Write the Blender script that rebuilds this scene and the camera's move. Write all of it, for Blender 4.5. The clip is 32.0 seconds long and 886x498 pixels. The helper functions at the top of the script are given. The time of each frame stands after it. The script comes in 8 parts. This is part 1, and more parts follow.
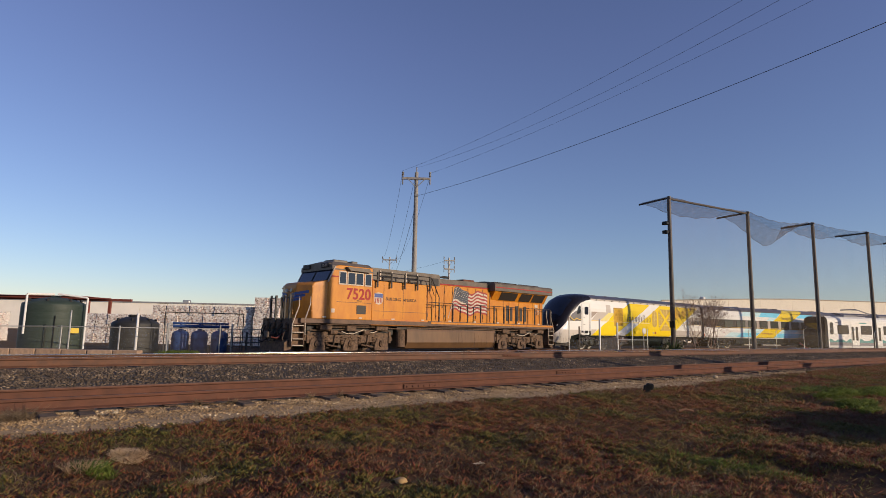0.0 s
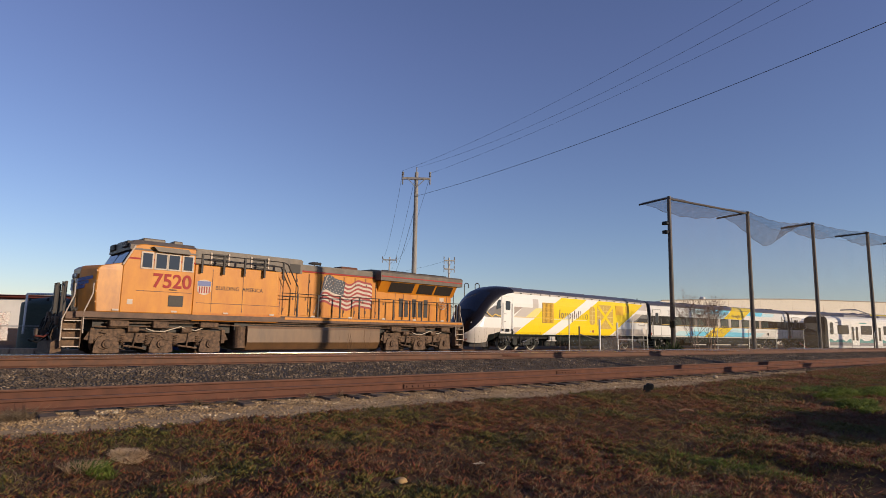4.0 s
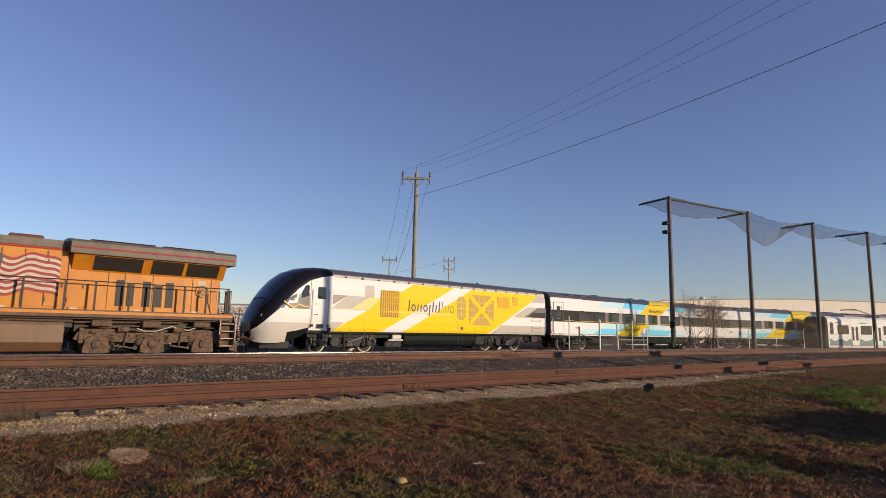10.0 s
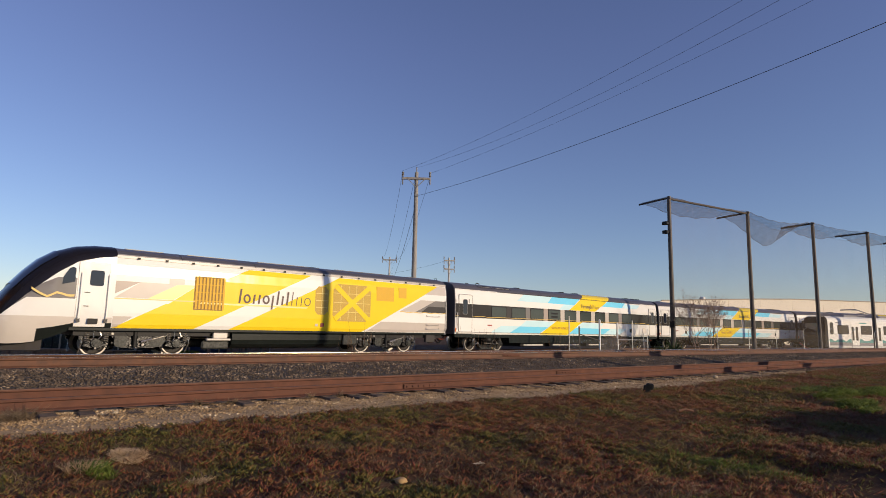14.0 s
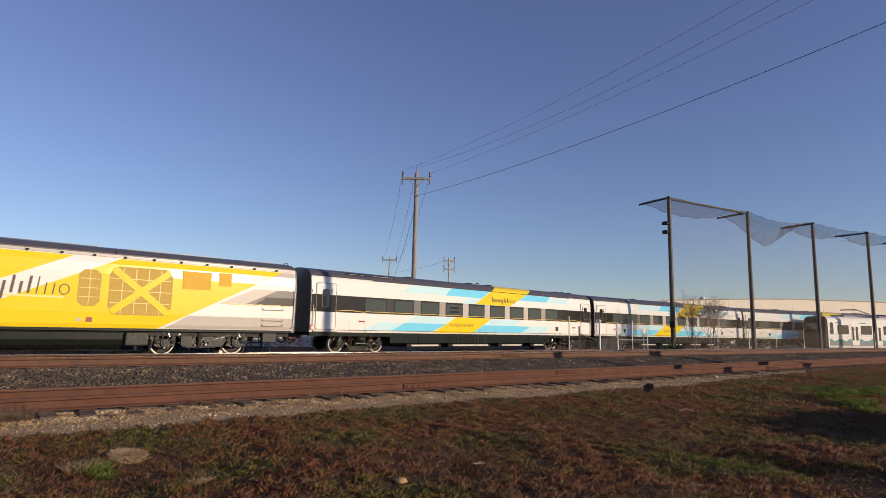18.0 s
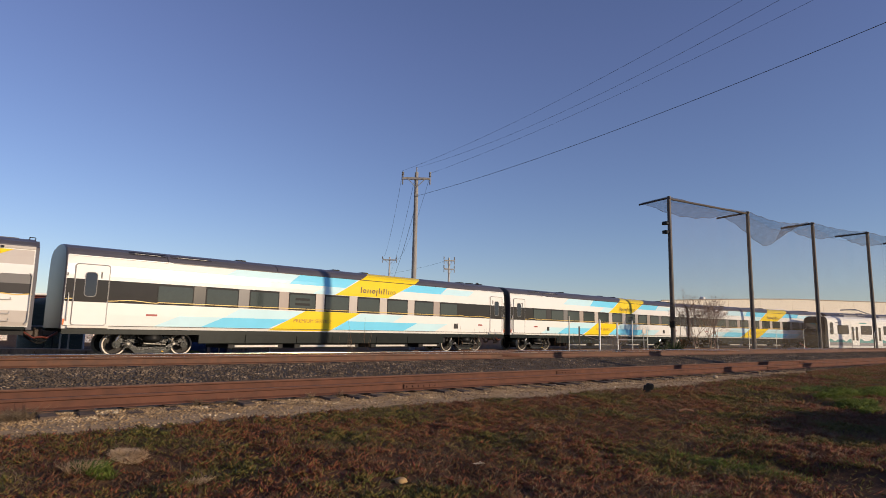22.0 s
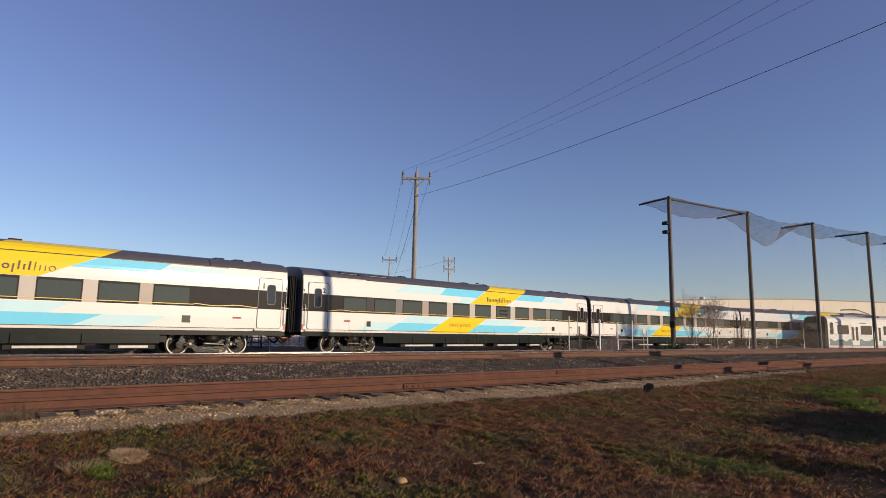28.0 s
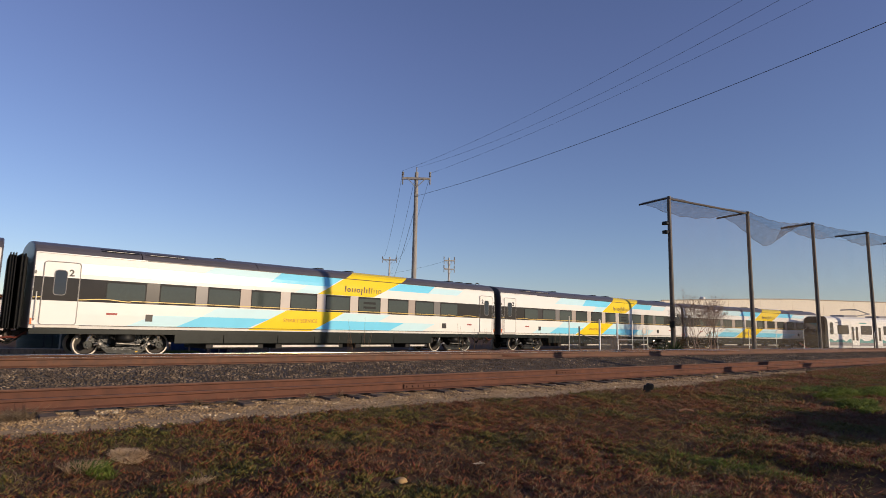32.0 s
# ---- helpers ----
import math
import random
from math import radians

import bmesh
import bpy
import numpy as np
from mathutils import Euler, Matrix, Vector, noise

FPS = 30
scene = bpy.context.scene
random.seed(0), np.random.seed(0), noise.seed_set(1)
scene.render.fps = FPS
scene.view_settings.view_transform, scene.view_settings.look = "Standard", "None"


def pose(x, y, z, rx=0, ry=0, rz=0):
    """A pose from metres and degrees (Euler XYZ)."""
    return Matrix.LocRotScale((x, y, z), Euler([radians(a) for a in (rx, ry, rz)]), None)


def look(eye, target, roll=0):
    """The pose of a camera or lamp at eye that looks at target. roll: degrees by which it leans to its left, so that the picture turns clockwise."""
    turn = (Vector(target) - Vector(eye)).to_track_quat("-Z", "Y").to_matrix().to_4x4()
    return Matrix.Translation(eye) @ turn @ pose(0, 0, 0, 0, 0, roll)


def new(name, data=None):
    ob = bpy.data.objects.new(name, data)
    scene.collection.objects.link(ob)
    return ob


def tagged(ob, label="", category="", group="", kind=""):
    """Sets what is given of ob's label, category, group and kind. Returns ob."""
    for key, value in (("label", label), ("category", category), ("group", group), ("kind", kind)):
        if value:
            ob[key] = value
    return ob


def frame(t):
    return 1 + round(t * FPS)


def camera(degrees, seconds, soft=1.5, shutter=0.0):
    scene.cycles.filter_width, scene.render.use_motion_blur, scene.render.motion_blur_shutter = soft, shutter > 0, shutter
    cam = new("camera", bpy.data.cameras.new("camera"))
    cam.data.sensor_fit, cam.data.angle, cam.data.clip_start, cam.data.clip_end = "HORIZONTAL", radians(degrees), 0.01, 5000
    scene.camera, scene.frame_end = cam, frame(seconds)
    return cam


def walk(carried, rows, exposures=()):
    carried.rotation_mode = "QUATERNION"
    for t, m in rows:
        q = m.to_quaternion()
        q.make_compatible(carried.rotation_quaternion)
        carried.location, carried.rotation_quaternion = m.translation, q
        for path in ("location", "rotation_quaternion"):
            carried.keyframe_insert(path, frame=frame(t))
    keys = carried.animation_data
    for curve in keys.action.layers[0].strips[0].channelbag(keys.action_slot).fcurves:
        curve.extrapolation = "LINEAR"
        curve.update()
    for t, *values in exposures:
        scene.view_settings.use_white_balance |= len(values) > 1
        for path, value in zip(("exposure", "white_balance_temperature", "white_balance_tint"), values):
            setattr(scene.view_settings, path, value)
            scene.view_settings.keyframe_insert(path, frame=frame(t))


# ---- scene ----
# Metres. x runs along the tracks, y away from the camera, z = 0 at the railhead of the far lead track.
from math import cos, sin, pi, tan, atan2, sqrt

CLIP = 32.0
EYE = Vector((0, 0, 1.30))
PITCH = 0.1376
AHEAD = Vector((0.6115 * cos(PITCH), 0.7912 * cos(PITCH), sin(PITCH)))
cam = camera(74.5, CLIP, soft=0.8, shutter=0.25)
STAND = look(EYE, EYE + AHEAD * 20, 1.18)
walk(cam, [(0, STAND), (CLIP, STAND)])

# ---- light ----
SUN_EL = radians(13)
SUN_TO = Vector((-0.42, 0.907, 0)).normalized()  # the way the light travels over the ground
world = bpy.data.worlds.new("sky")
scene.world = world
world.use_nodes = True
wn = world.node_tree.nodes
sky = wn.new("ShaderNodeTexSky")
sky.sky_type = "NISHITA"
sky.sun_disc = False
sky.sun_elevation = SUN_EL
sky.sun_rotation = atan2(-SUN_TO.x, -SUN_TO.y)
sky.air_density, sky.dust_density, sky.ozone_density, sky.altitude = 1.0, 0.05, 3.3, 100
clear = wn.new("ShaderNodeMix")
clear.data_type, clear.blend_type = "RGBA", "MULTIPLY"
clear.inputs[0].default_value = 1.0
up = wn.new("ShaderNodeTexCoord")
height = wn.new("ShaderNodeSeparateXYZ")
world.node_tree.links.new(up.outputs["Generated"], height.inputs[0])
tint = wn.new("ShaderNodeValToRGB")
tint.color_ramp.elements[0].position, tint.color_ramp.elements[1].position = 0.0, 0.45
tint.color_ramp.elements[0].color, tint.color_ramp.elements[1].color = (1.01, 0.92, 1.0, 1), (1.29, 0.94, 1.09, 1)
world.node_tree.links.new(height.outputs[2], tint.inputs[0])
world.node_tree.links.new(tint.outputs[0], clear.inputs[7])
world.node_tree.links.new(sky.outputs[0], clear.inputs[6])
world.node_tree.links.new(clear.outputs[2], wn["Background"].inputs[0])
wn["Background"].inputs[1].default_value = 0.125
sun = new("sun", bpy.data.lights.new("sun", "SUN"))
sun.data.energy, sun.data.angle, sun.data.color = 4.1, radians(0.53), (1.0, 0.80, 0.58)
sun.matrix_world = look((0, 0, 50), Vector((0, 0, 50)) + SUN_TO * cos(SUN_EL) - Vector((0, 0, sin(SUN_EL))))
scene.view_settings.exposure = 0.0


# ---- materials ----
def mat(name, color, rough=0.6, metal=0.0, vary=0.15, scale=8.0, bump=0.0, bscale=60.0, alt=None, rnd=0.0, coat=0.0, spec=0.5, coord="Object", streak=0.0, wave=0.0):
    """A painted or plain surface: base colour, blotches at two scales, fine relief."""
    m = bpy.data.materials.new(name)
    m.use_nodes = True
    nt = m.node_tree
    N, L = nt.nodes, nt.links
    b = N["Principled BSDF"]
    b.inputs["Roughness"].default_value = rough
    b.inputs["Metallic"].default_value = metal
    b.inputs["Specular IOR Level"].default_value = spec
    b.inputs["Coat Weight"].default_value = coat
    b.inputs["Coat Roughness"].default_value = 0.06
    tc = N.new("ShaderNodeTexCoord")
    c0 = (*color, 1)
    c1 = (*(alt or [c * (1 - vary) for c in color]), 1)
    big = N.new("ShaderNodeTexNoise")
    big.inputs["Scale"].default_value = scale
    big.inputs["Detail"].default_value = 8
    big.inputs["Roughness"].default_value = 0.65
    if streak:
        mp = N.new("ShaderNodeMapping")
        mp.inputs["Scale"].default_value = (1, 1, streak)
        L.new(tc.outputs[coord], mp.inputs[0])
        L.new(mp.outputs[0], big.inputs["Vector"])
    else:
        L.new(tc.outputs[coord], big.inputs["Vector"])
    ramp = N.new("ShaderNodeValToRGB")
    ramp.color_ramp.elements[0].position, ramp.color_ramp.elements[1].position = 0.35, 0.68
    ramp.color_ramp.elements[0].color, ramp.color_ramp.elements[1].color = c1, c0
    L.new(big.outputs[0], ramp.inputs[0])
    out = ramp.outputs[0]
    if rnd:
        info = N.new("ShaderNodeObjectInfo")
        hsv = N.new("ShaderNodeHueSaturation")
        mr = N.new("ShaderNodeMapRange")
        mr.inputs[3].default_value, mr.inputs[4].default_value = 1 - rnd, 1 + rnd
        L.new(info.outputs["Random"], mr.inputs[0])
        L.new(mr.outputs[0], hsv.inputs["Value"])
        L.new(out, hsv.inputs["Color"])
        out = hsv.outputs[0]
    L.new(out, b.inputs["Base Color"])
    if bump:
        fine = N.new("ShaderNodeTexNoise")
        fine.inputs["Scale"].default_value = bscale
        fine.inputs["Detail"].default_value = 6
        L.new(tc.outputs[coord], fine.inputs["Vector"])
        bp = N.new("ShaderNodeBump")
        bp.inputs["Strength"].default_value = bump
        bp.inputs["Distance"].default_value = 0.02
        L.new(fine.outputs[0], bp.inputs["Height"])
        L.new(bp.outputs[0], b.inputs["Normal"])
    if wave:  # panels a little out of true
        dent = N.new("ShaderNodeTexNoise")
        dent.inputs["Scale"].default_value = 1.6
        dent.inputs["Detail"].default_value = 0.5
        stretch = N.new("ShaderNodeMapping")
        stretch.inputs["Scale"].default_value = (1.6, 1, 0.8)
        L.new(tc.outputs[coord], stretch.inputs[0])
        L.new(stretch.outputs[0], dent.inputs["Vector"])
        wv = N.new("ShaderNodeBump")
        wv.inputs["Strength"].default_value = 1.0
        wv.inputs["Distance"].default_value = wave
        L.new(dent.outputs[0], wv.inputs["Height"])
        L.new(wv.outputs[0], b.inputs["Normal"])
        L.new(wv.outputs[0], b.inputs["Coat Normal"])
    return m


# ---- the lead track's line: bearing by distance along it ----
def bearing(s):
    s = max(-43.0, min(62.0, s))
    return 0.1039 - 0.0011 * s - 0.0001 * s * s


def line_table():
    step, tab = 0.25, {}
    x, y = 25.17, 29.61
    tab[0] = (x, y)
    for i in range(1, 1200):
        a = bearing((i - 0.5) * step)
        x, y = x + cos(a) * step, y + sin(a) * step
        tab[i] = (x, y)
    x, y = 25.17, 29.61
    for i in range(1, 1200):
        a = bearing(-(i - 0.5) * step)
        x, y = x - cos(a) * step, y - sin(a) * step
        tab[-i] = (x, y)
    return tab


LINE = line_table()


def on_line(s):
    k = s / 0.25
    i = math.floor(k)
    f = k - i
    a, b = LINE[i], LINE[i + 1]
    return Vector((a[0] * (1 - f) + b[0] * f, a[1] * (1 - f) + b[1] * f, 0))


# ---- building helpers ----
def part(name, bm, material, parent=None, label="", smooth=False):
    """Links a bmesh as one mesh object under a thing or a part."""
    me = bpy.data.meshes.new(name)
    bmesh.ops.recalc_face_normals(bm, faces=bm.faces[:])
    bm.to_mesh(me)
    bm.free()
    if smooth:
        for p in me.polygons:
            p.use_smooth = True
    for m in material if isinstance(material, (list, tuple)) else [material]:
        me.materials.append(m)
    ob = new(name, me)
    ob.parent = parent
    if label:
        ob["label"] = label
    return ob


def again(name, like, parent, m):
    """Another object on the mesh of an alike piece."""
    ob = new(name, like.data)
    ob.parent = parent
    ob.matrix_local = m
    return ob


def thing(name, label, category, at=(0, 0, 0), group="", kind="", turn=0):
    ob = new(name)
    ob.empty_display_size = 0.2
    ob.matrix_world = pose(*at, 0, 0, turn)
    return tagged(ob, label, category, group, kind)


def box(bm, x0, x1, y0, y1, z0, z1, bev=0.0):
    vs = [bm.verts.new(p) for p in ((x0, y0, z0), (x1, y0, z0), (x1, y1, z0), (x0, y1, z0), (x0, y0, z1), (x1, y0, z1), (x1, y1, z1), (x0, y1, z1))]
    fs = [bm.faces.new([vs[i] for i in f]) for f in ((0, 3, 2, 1), (4, 5, 6, 7), (0, 1, 5, 4), (1, 2, 6, 5), (2, 3, 7, 6), (3, 0, 4, 7))]
    if bev:
        es = list({e for f in fs for e in f.edges})
        bmesh.ops.bevel(bm, geom=es, offset=bev, segments=1, affect="EDGES")
    return bm


def boxes(*rows, bev=0.0):
    bm = bmesh.new()
    for r in rows:
        box(bm, *r, bev=bev)
    return bm


def rod(bm, a, b, r0, r1=None, n=8, caps=True):
    """A round bar from a to b."""
    a, b = Vector(a), Vector(b)
    r1 = r0 if r1 is None else r1
    q = (b - a).to_track_quat("Z", "Y")
    rings = []
    for p, r in ((a, r0), (b, r1)):
        rings.append([bm.verts.new(p + q @ Vector((cos(2 * pi * i / n) * r, sin(2 * pi * i / n) * r, 0))) for i in range(n)])
    for i in range(n):
        bm.faces.new((rings[0][i], rings[0][(i + 1) % n], rings[1][(i + 1) % n], rings[1][i]))
    if caps:
        bm.faces.new(rings[0][::-1])
        bm.faces.new(rings[1])
    return bm


def rods(r, *ends, n=6):
    bm = bmesh.new()
    for a, b in ends:
        rod(bm, a, b, r, n=n)
    return bm


def tube(bm, pts, r, n=6):
    for a, b in zip(pts, pts[1:]):
        rod(bm, a, b, r, n=n)
    return bm


def prism(bm, poly, y0, y1):
    """A polygon in the x-z plane, extruded along y."""
    a = [bm.verts.new((x, y0, z)) for x, z in poly]
    b = [bm.verts.new((x, y1, z)) for x, z in poly]
    n = len(poly)
    bm.faces.new(a)
    bm.faces.new(b[::-1])
    for i in range(n):
        bm.faces.new((a[i], b[i], b[(i + 1) % n], a[(i + 1) % n]))
    return bm


def round_poly(x0, x1, z0, z1, r, n=4):
    out = []
    for cx, cz, a0 in ((x1 - r, z1 - r, 0), (x0 + r, z1 - r, 90), (x0 + r, z0 + r, 180), (x1 - r, z0 + r, 270)):
        for i in range(n + 1):
            a = radians(a0 + 90 * i / n)
            out.append((cx + r * cos(a), cz + r * sin(a)))
    return out


def loft(bm, sections, close_ends=True, ring=False):
    """Skins rows of points, one row to the next."""
    rows = [[bm.verts.new(p) for p in s] for s in sections]
    n = len(rows[0])
    for a, b in zip(rows, rows[1:]):
        for i in range(n if ring else n - 1):
            j = (i + 1) % n
            bm.faces.new((a[i], b[i], b[j], a[j]))
    if close_ends:
        bm.faces.new(rows[0][::-1])
        bm.faces.new(rows[-1])
    return rows


def lathe(bm, profile, axis_at=(0, 0, 0), n=24, axis="Z", caps=True):
    """Turns a list of (radius, height) round an axis."""
    rows = []
    for r, h in profile:
        row = []
        for i in range(n):
            a = 2 * pi * i / n
            p = Vector((r * cos(a), r * sin(a), h)) if axis == "Z" else Vector((r * cos(a), h, r * sin(a)))
            row.append(bm.verts.new(p + Vector(axis_at)))
        rows.append(row)
    for a, b in zip(rows, rows[1:]):
        for i in range(n):
            bm.faces.new((a[i], a[(i + 1) % n], b[(i + 1) % n], b[i]))
    if caps and profile[0][0] > 1e-4:
        bm.faces.new(rows[0])
    if caps and profile[-1][0] > 1e-4:
        bm.faces.new(rows[-1])


def words(text, size, material, parent, m, name="lettering", extrude=0.004, shear=0.0, stretch=1.0, fat=0.0):
    cu = bpy.data.curves.new(name, "FONT")
    cu.body, cu.size, cu.extrude, cu.shear = text, size, extrude, shear
    cu.align_x = "CENTER"
    cu.offset = fat
    tmp = new(name, cu)
    me = bpy.data.meshes.new_from_object(tmp)
    bpy.data.objects.remove(tmp)
    me.materials.clear()
    me.materials.append(material)
    ob = new(name, me)
    ob.parent = parent
    ob.matrix_local = m @ Matrix.Diagonal((stretch, 1, 1, 1))
    return ob


NEAR = pose(0, 0, 0, 90, 0, 0)  # lettering upright in the x-z plane, facing -y


def near_at(x, y, z):
    return pose(x, y, z) @ NEAR


# ---- paints and surfaces ----
def leafy(name, stops, rough=0.75, patch=0.6, spec=0.2):
    """Colours picked per island, pushed about by a broad patchiness."""
    m = bpy.data.materials.new(name)
    m.use_nodes = True
    N, L = m.node_tree.nodes, m.node_tree.links
    b = N["Principled BSDF"]
    b.inputs["Roughness"].default_value = rough
    b.inputs["Specular IOR Level"].default_value = spec
    geo = N.new("ShaderNodeNewGeometry")
    tc = N.new("ShaderNodeTexCoord")
    nz = N.new("ShaderNodeTexNoise")
    nz.inputs["Scale"].default_value = patch
    nz.inputs["Detail"].default_value = 5
    L.new(tc.outputs["Object"], nz.inputs["Vector"])
    mr = N.new("ShaderNodeMapRange")
    mr.inputs[1].default_value, mr.inputs[2].default_value = 0.36, 0.64
    L.new(nz.outputs[0], mr.inputs[0])
    mix = N.new("ShaderNodeMix")
    mix.inputs[0].default_value = 0.52
    L.new(geo.outputs["Random Per Island"], mix.inputs[2])
    L.new(mr.outputs[0], mix.inputs[3])
    ramp = N.new("ShaderNodeValToRGB")
    els = ramp.color_ramp.elements
    while len(els) < len(stops):
        els.new(0.5)
    for e, (p, c) in zip(els, stops):
        e.position, e.color = p, (*c, 1)
    L.new(mix.outputs[0], ramp.inputs[0])
    L.new(ramp.outputs[0], b.inputs["Base Color"])
    return m


M_RAIL = mat("rusty_rail", (0.142, 0.061, 0.039), 0.85, 0.0, scale=3, bump=0.3, bscale=90, alt=(0.095, 0.046, 0.032), spec=0.2)
M_RAILMAIN = mat("rusty_main_rail", (0.140, 0.055, 0.024), 0.7, 0.0, scale=4, bump=0.25, bscale=90, alt=(0.08, 0.036, 0.020))
M_POLISH = mat("polished_railhead", (0.74, 0.70, 0.65), 0.15, 1.0, scale=5, vary=0.15)
M_DULLHEAD = mat("worn_railhead", (0.16, 0.085, 0.058), 0.75, 0.0, scale=5, vary=0.35, spec=0.2)
M_TIE = mat("weathered_timber", (0.17, 0.115, 0.075), 0.9, scale=6, bump=0.8, bscale=40, alt=(0.05, 0.035, 0.025), rnd=0.3)
M_STEEL = mat("dark_rusty_steel", (0.11, 0.055, 0.035), 0.8, scale=10, bump=0.4, alt=(0.05, 0.03, 0.02))
M_BALLAST = leafy("dark_ballast_stone", [(0.0, (0.062, 0.047, 0.035)), (0.40, (0.105, 0.079, 0.057)), (0.64, (0.150, 0.110, 0.077)), (0.82, (0.22, 0.160, 0.108)), (1.0, (0.44, 0.34, 0.23))], 0.9, 2.4)
M_BALLASTBED = mat("ballast_bed", (0.075, 0.058, 0.045), 0.95, scale=25, bump=1.0, bscale=30, alt=(0.04, 0.033, 0.028))
M_GRAVEL = leafy("tan_gravel_stone", [(0.0, (0.12, 0.088, 0.060)), (0.45, (0.30, 0.195, 0.100)), (0.8, (0.47, 0.330, 0.180)), (1.0, (0.80, 0.64, 0.42))], 0.9, 2.0)
M_GRAVELBED = mat("tan_gravel_bed", (0.50, 0.325, 0.150), 0.95, scale=9, bump=0.5, bscale=45, alt=(0.25, 0.170, 0.090))
M_SOIL = mat("weedy_soil", (0.125, 0.068, 0.038), 0.95, scale=2.2, bump=0.6, bscale=22, alt=(0.062, 0.036, 0.022), spec=0.1)
M_ICE = leafy("red_green_groundcover", [(0.0, (0.048, 0.052, 0.012)), (0.22, (0.112, 0.110, 0.026)), (0.40, (0.180, 0.128, 0.034)), (0.53, (0.145, 0.076, 0.028)), (0.66, (0.225, 0.066, 0.036)), (0.78, (0.165, 0.062, 0.032)), (0.92, (0.18, 0.115, 0.055)), (1.0, (0.34, 0.235, 0.12))], 0.6, 0.8)
M_TWIG = leafy("dead_brown_twig", [(0.0, (0.065, 0.042, 0.027)), (0.5, (0.155, 0.094, 0.054)), (0.9, (0.26, 0.17, 0.10)), (1.0, (0.46, 0.33, 0.21))], 0.85, 2.0)
M_GRASS = leafy("fresh_green_weeds", [(0.0, (0.020, 0.036, 0.008)), (0.5, (0.070, 0.110, 0.020)), (1.0, (0.16, 0.19, 0.04))], 0.6, 2.0)
M_BUSH = leafy("sunlit_green_leaf", [(0.0, (0.032, 0.050, 0.009)), (0.5, (0.098, 0.138, 0.018)), (1.0, (0.21, 0.24, 0.045))], 0.6, 2.0)
M_STRAW = leafy("dry_straw", [(0.0, (0.08, 0.055, 0.032)), (0.5, (0.18, 0.13, 0.080)), (1.0, (0.34, 0.26, 0.17))], 0.8, 2.0)
M_LITTER = leafy("pale_straw_litter", [(0.0, (0.30, 0.190, 0.110)), (0.5, (0.50, 0.350, 0.215)), (1.0, (0.70, 0.54, 0.36))], 0.85, 2.0)
M_CONCRETE = mat("tan_concrete", (0.50, 0.33, 0.21), 0.9, scale=6, bump=0.5, bscale=40, alt=(0.28, 0.19, 0.13), rnd=0.15)
M_WALL = mat("cream_wall", (0.92, 0.83, 0.67), 0.85, scale=0.3, vary=0.08, bump=0.15, bscale=6)
M_WALLGREY = mat("pale_cream_wall", (0.90, 0.84, 0.74), 0.85, scale=0.3, vary=0.1)
M_TRIMGREY = mat("grey_trim", (0.28, 0.28, 0.29), 0.7, scale=2)
M_WOODPOLE = mat("grey_wood_pole", (0.36, 0.335, 0.305), 0.85, scale=5, bump=0.6, bscale=30, alt=(0.25, 0.23, 0.21), streak=0.15)
M_PALEPOLE = mat("pale_grey_pole", (0.52, 0.49, 0.45), 0.85, scale=5, vary=0.2)
M_INSULATOR = mat("grey_porcelain", (0.20, 0.19, 0.19), 0.4, vary=0.2)
M_ROPE = mat("grey_net_rope", (0.14, 0.125, 0.115), 0.85, vary=0.2)
M_POLESTEEL = mat("brown_painted_steel", (0.085, 0.064, 0.052), 0.6, scale=3, alt=(0.055, 0.043, 0.037))
M_WIRE = mat("black_cable", (0.012, 0.012, 0.014), 0.6)
M_GALV = mat("galvanised_steel", (0.46, 0.45, 0.43), 0.45, 0.6, scale=8)
M_WHITEPIPE = mat("white_plastic_pipe", (0.80, 0.78, 0.74), 0.4, scale=4, vary=0.08)
M_GREENTANK = mat("dark_green_plastic", (0.042, 0.058, 0.046), 0.6, scale=2.5, alt=(0.026, 0.042, 0.031), spec=0.4, streak=3.0)
M_BLACKTANK = mat("black_plastic", (0.034, 0.034, 0.034), 0.6, scale=2, vary=0.35, spec=0.4, streak=3.0)
M_BLUE = mat("blue_plastic_drum", (0.020, 0.060, 0.20), 0.5, scale=3, vary=0.3)
M_LOUVREGREY = mat("dull_dark_steel", (0.06, 0.055, 0.05), 0.6, vary=0.3, scale=6)
M_REDSTEEL = mat("red_oxide_steel", (0.20, 0.045, 0.025), 0.7, scale=3)
M_YSIGN = mat("yellow_sign_paint", (0.75, 0.52, 0.03), 0.5, vary=0.05)
M_BLACK = mat("black_rubber", (0.014, 0.014, 0.014), 0.5, vary=0.2, spec=0.2)
M_GLASS = mat("tinted_window_glass", (0.055, 0.067, 0.062), 0.05, 0.0, vary=0.1, spec=0.5)
M_DARKGLASS = mat("dark_cab_glass", (0.012, 0.016, 0.030), 0.06, vary=0.1, spec=0.7)
M_BARK = mat("grey_bark", (0.34, 0.235, 0.175), 0.9, scale=12, bump=0.6, alt=(0.20, 0.14, 0.11))
M_LEAF = leafy("dark_shrub_leaf", [(0.0, (0.015, 0.03, 0.01)), (1.0, (0.05, 0.075, 0.02))], 0.6, 3.0)


# ---- ground and tracks ----
NEAR_Y, MID_Y, GAUGE = 10.48, 16.10, 1.505
NEAR_Z, MID_Z = 0.19, 0.49  # railheads


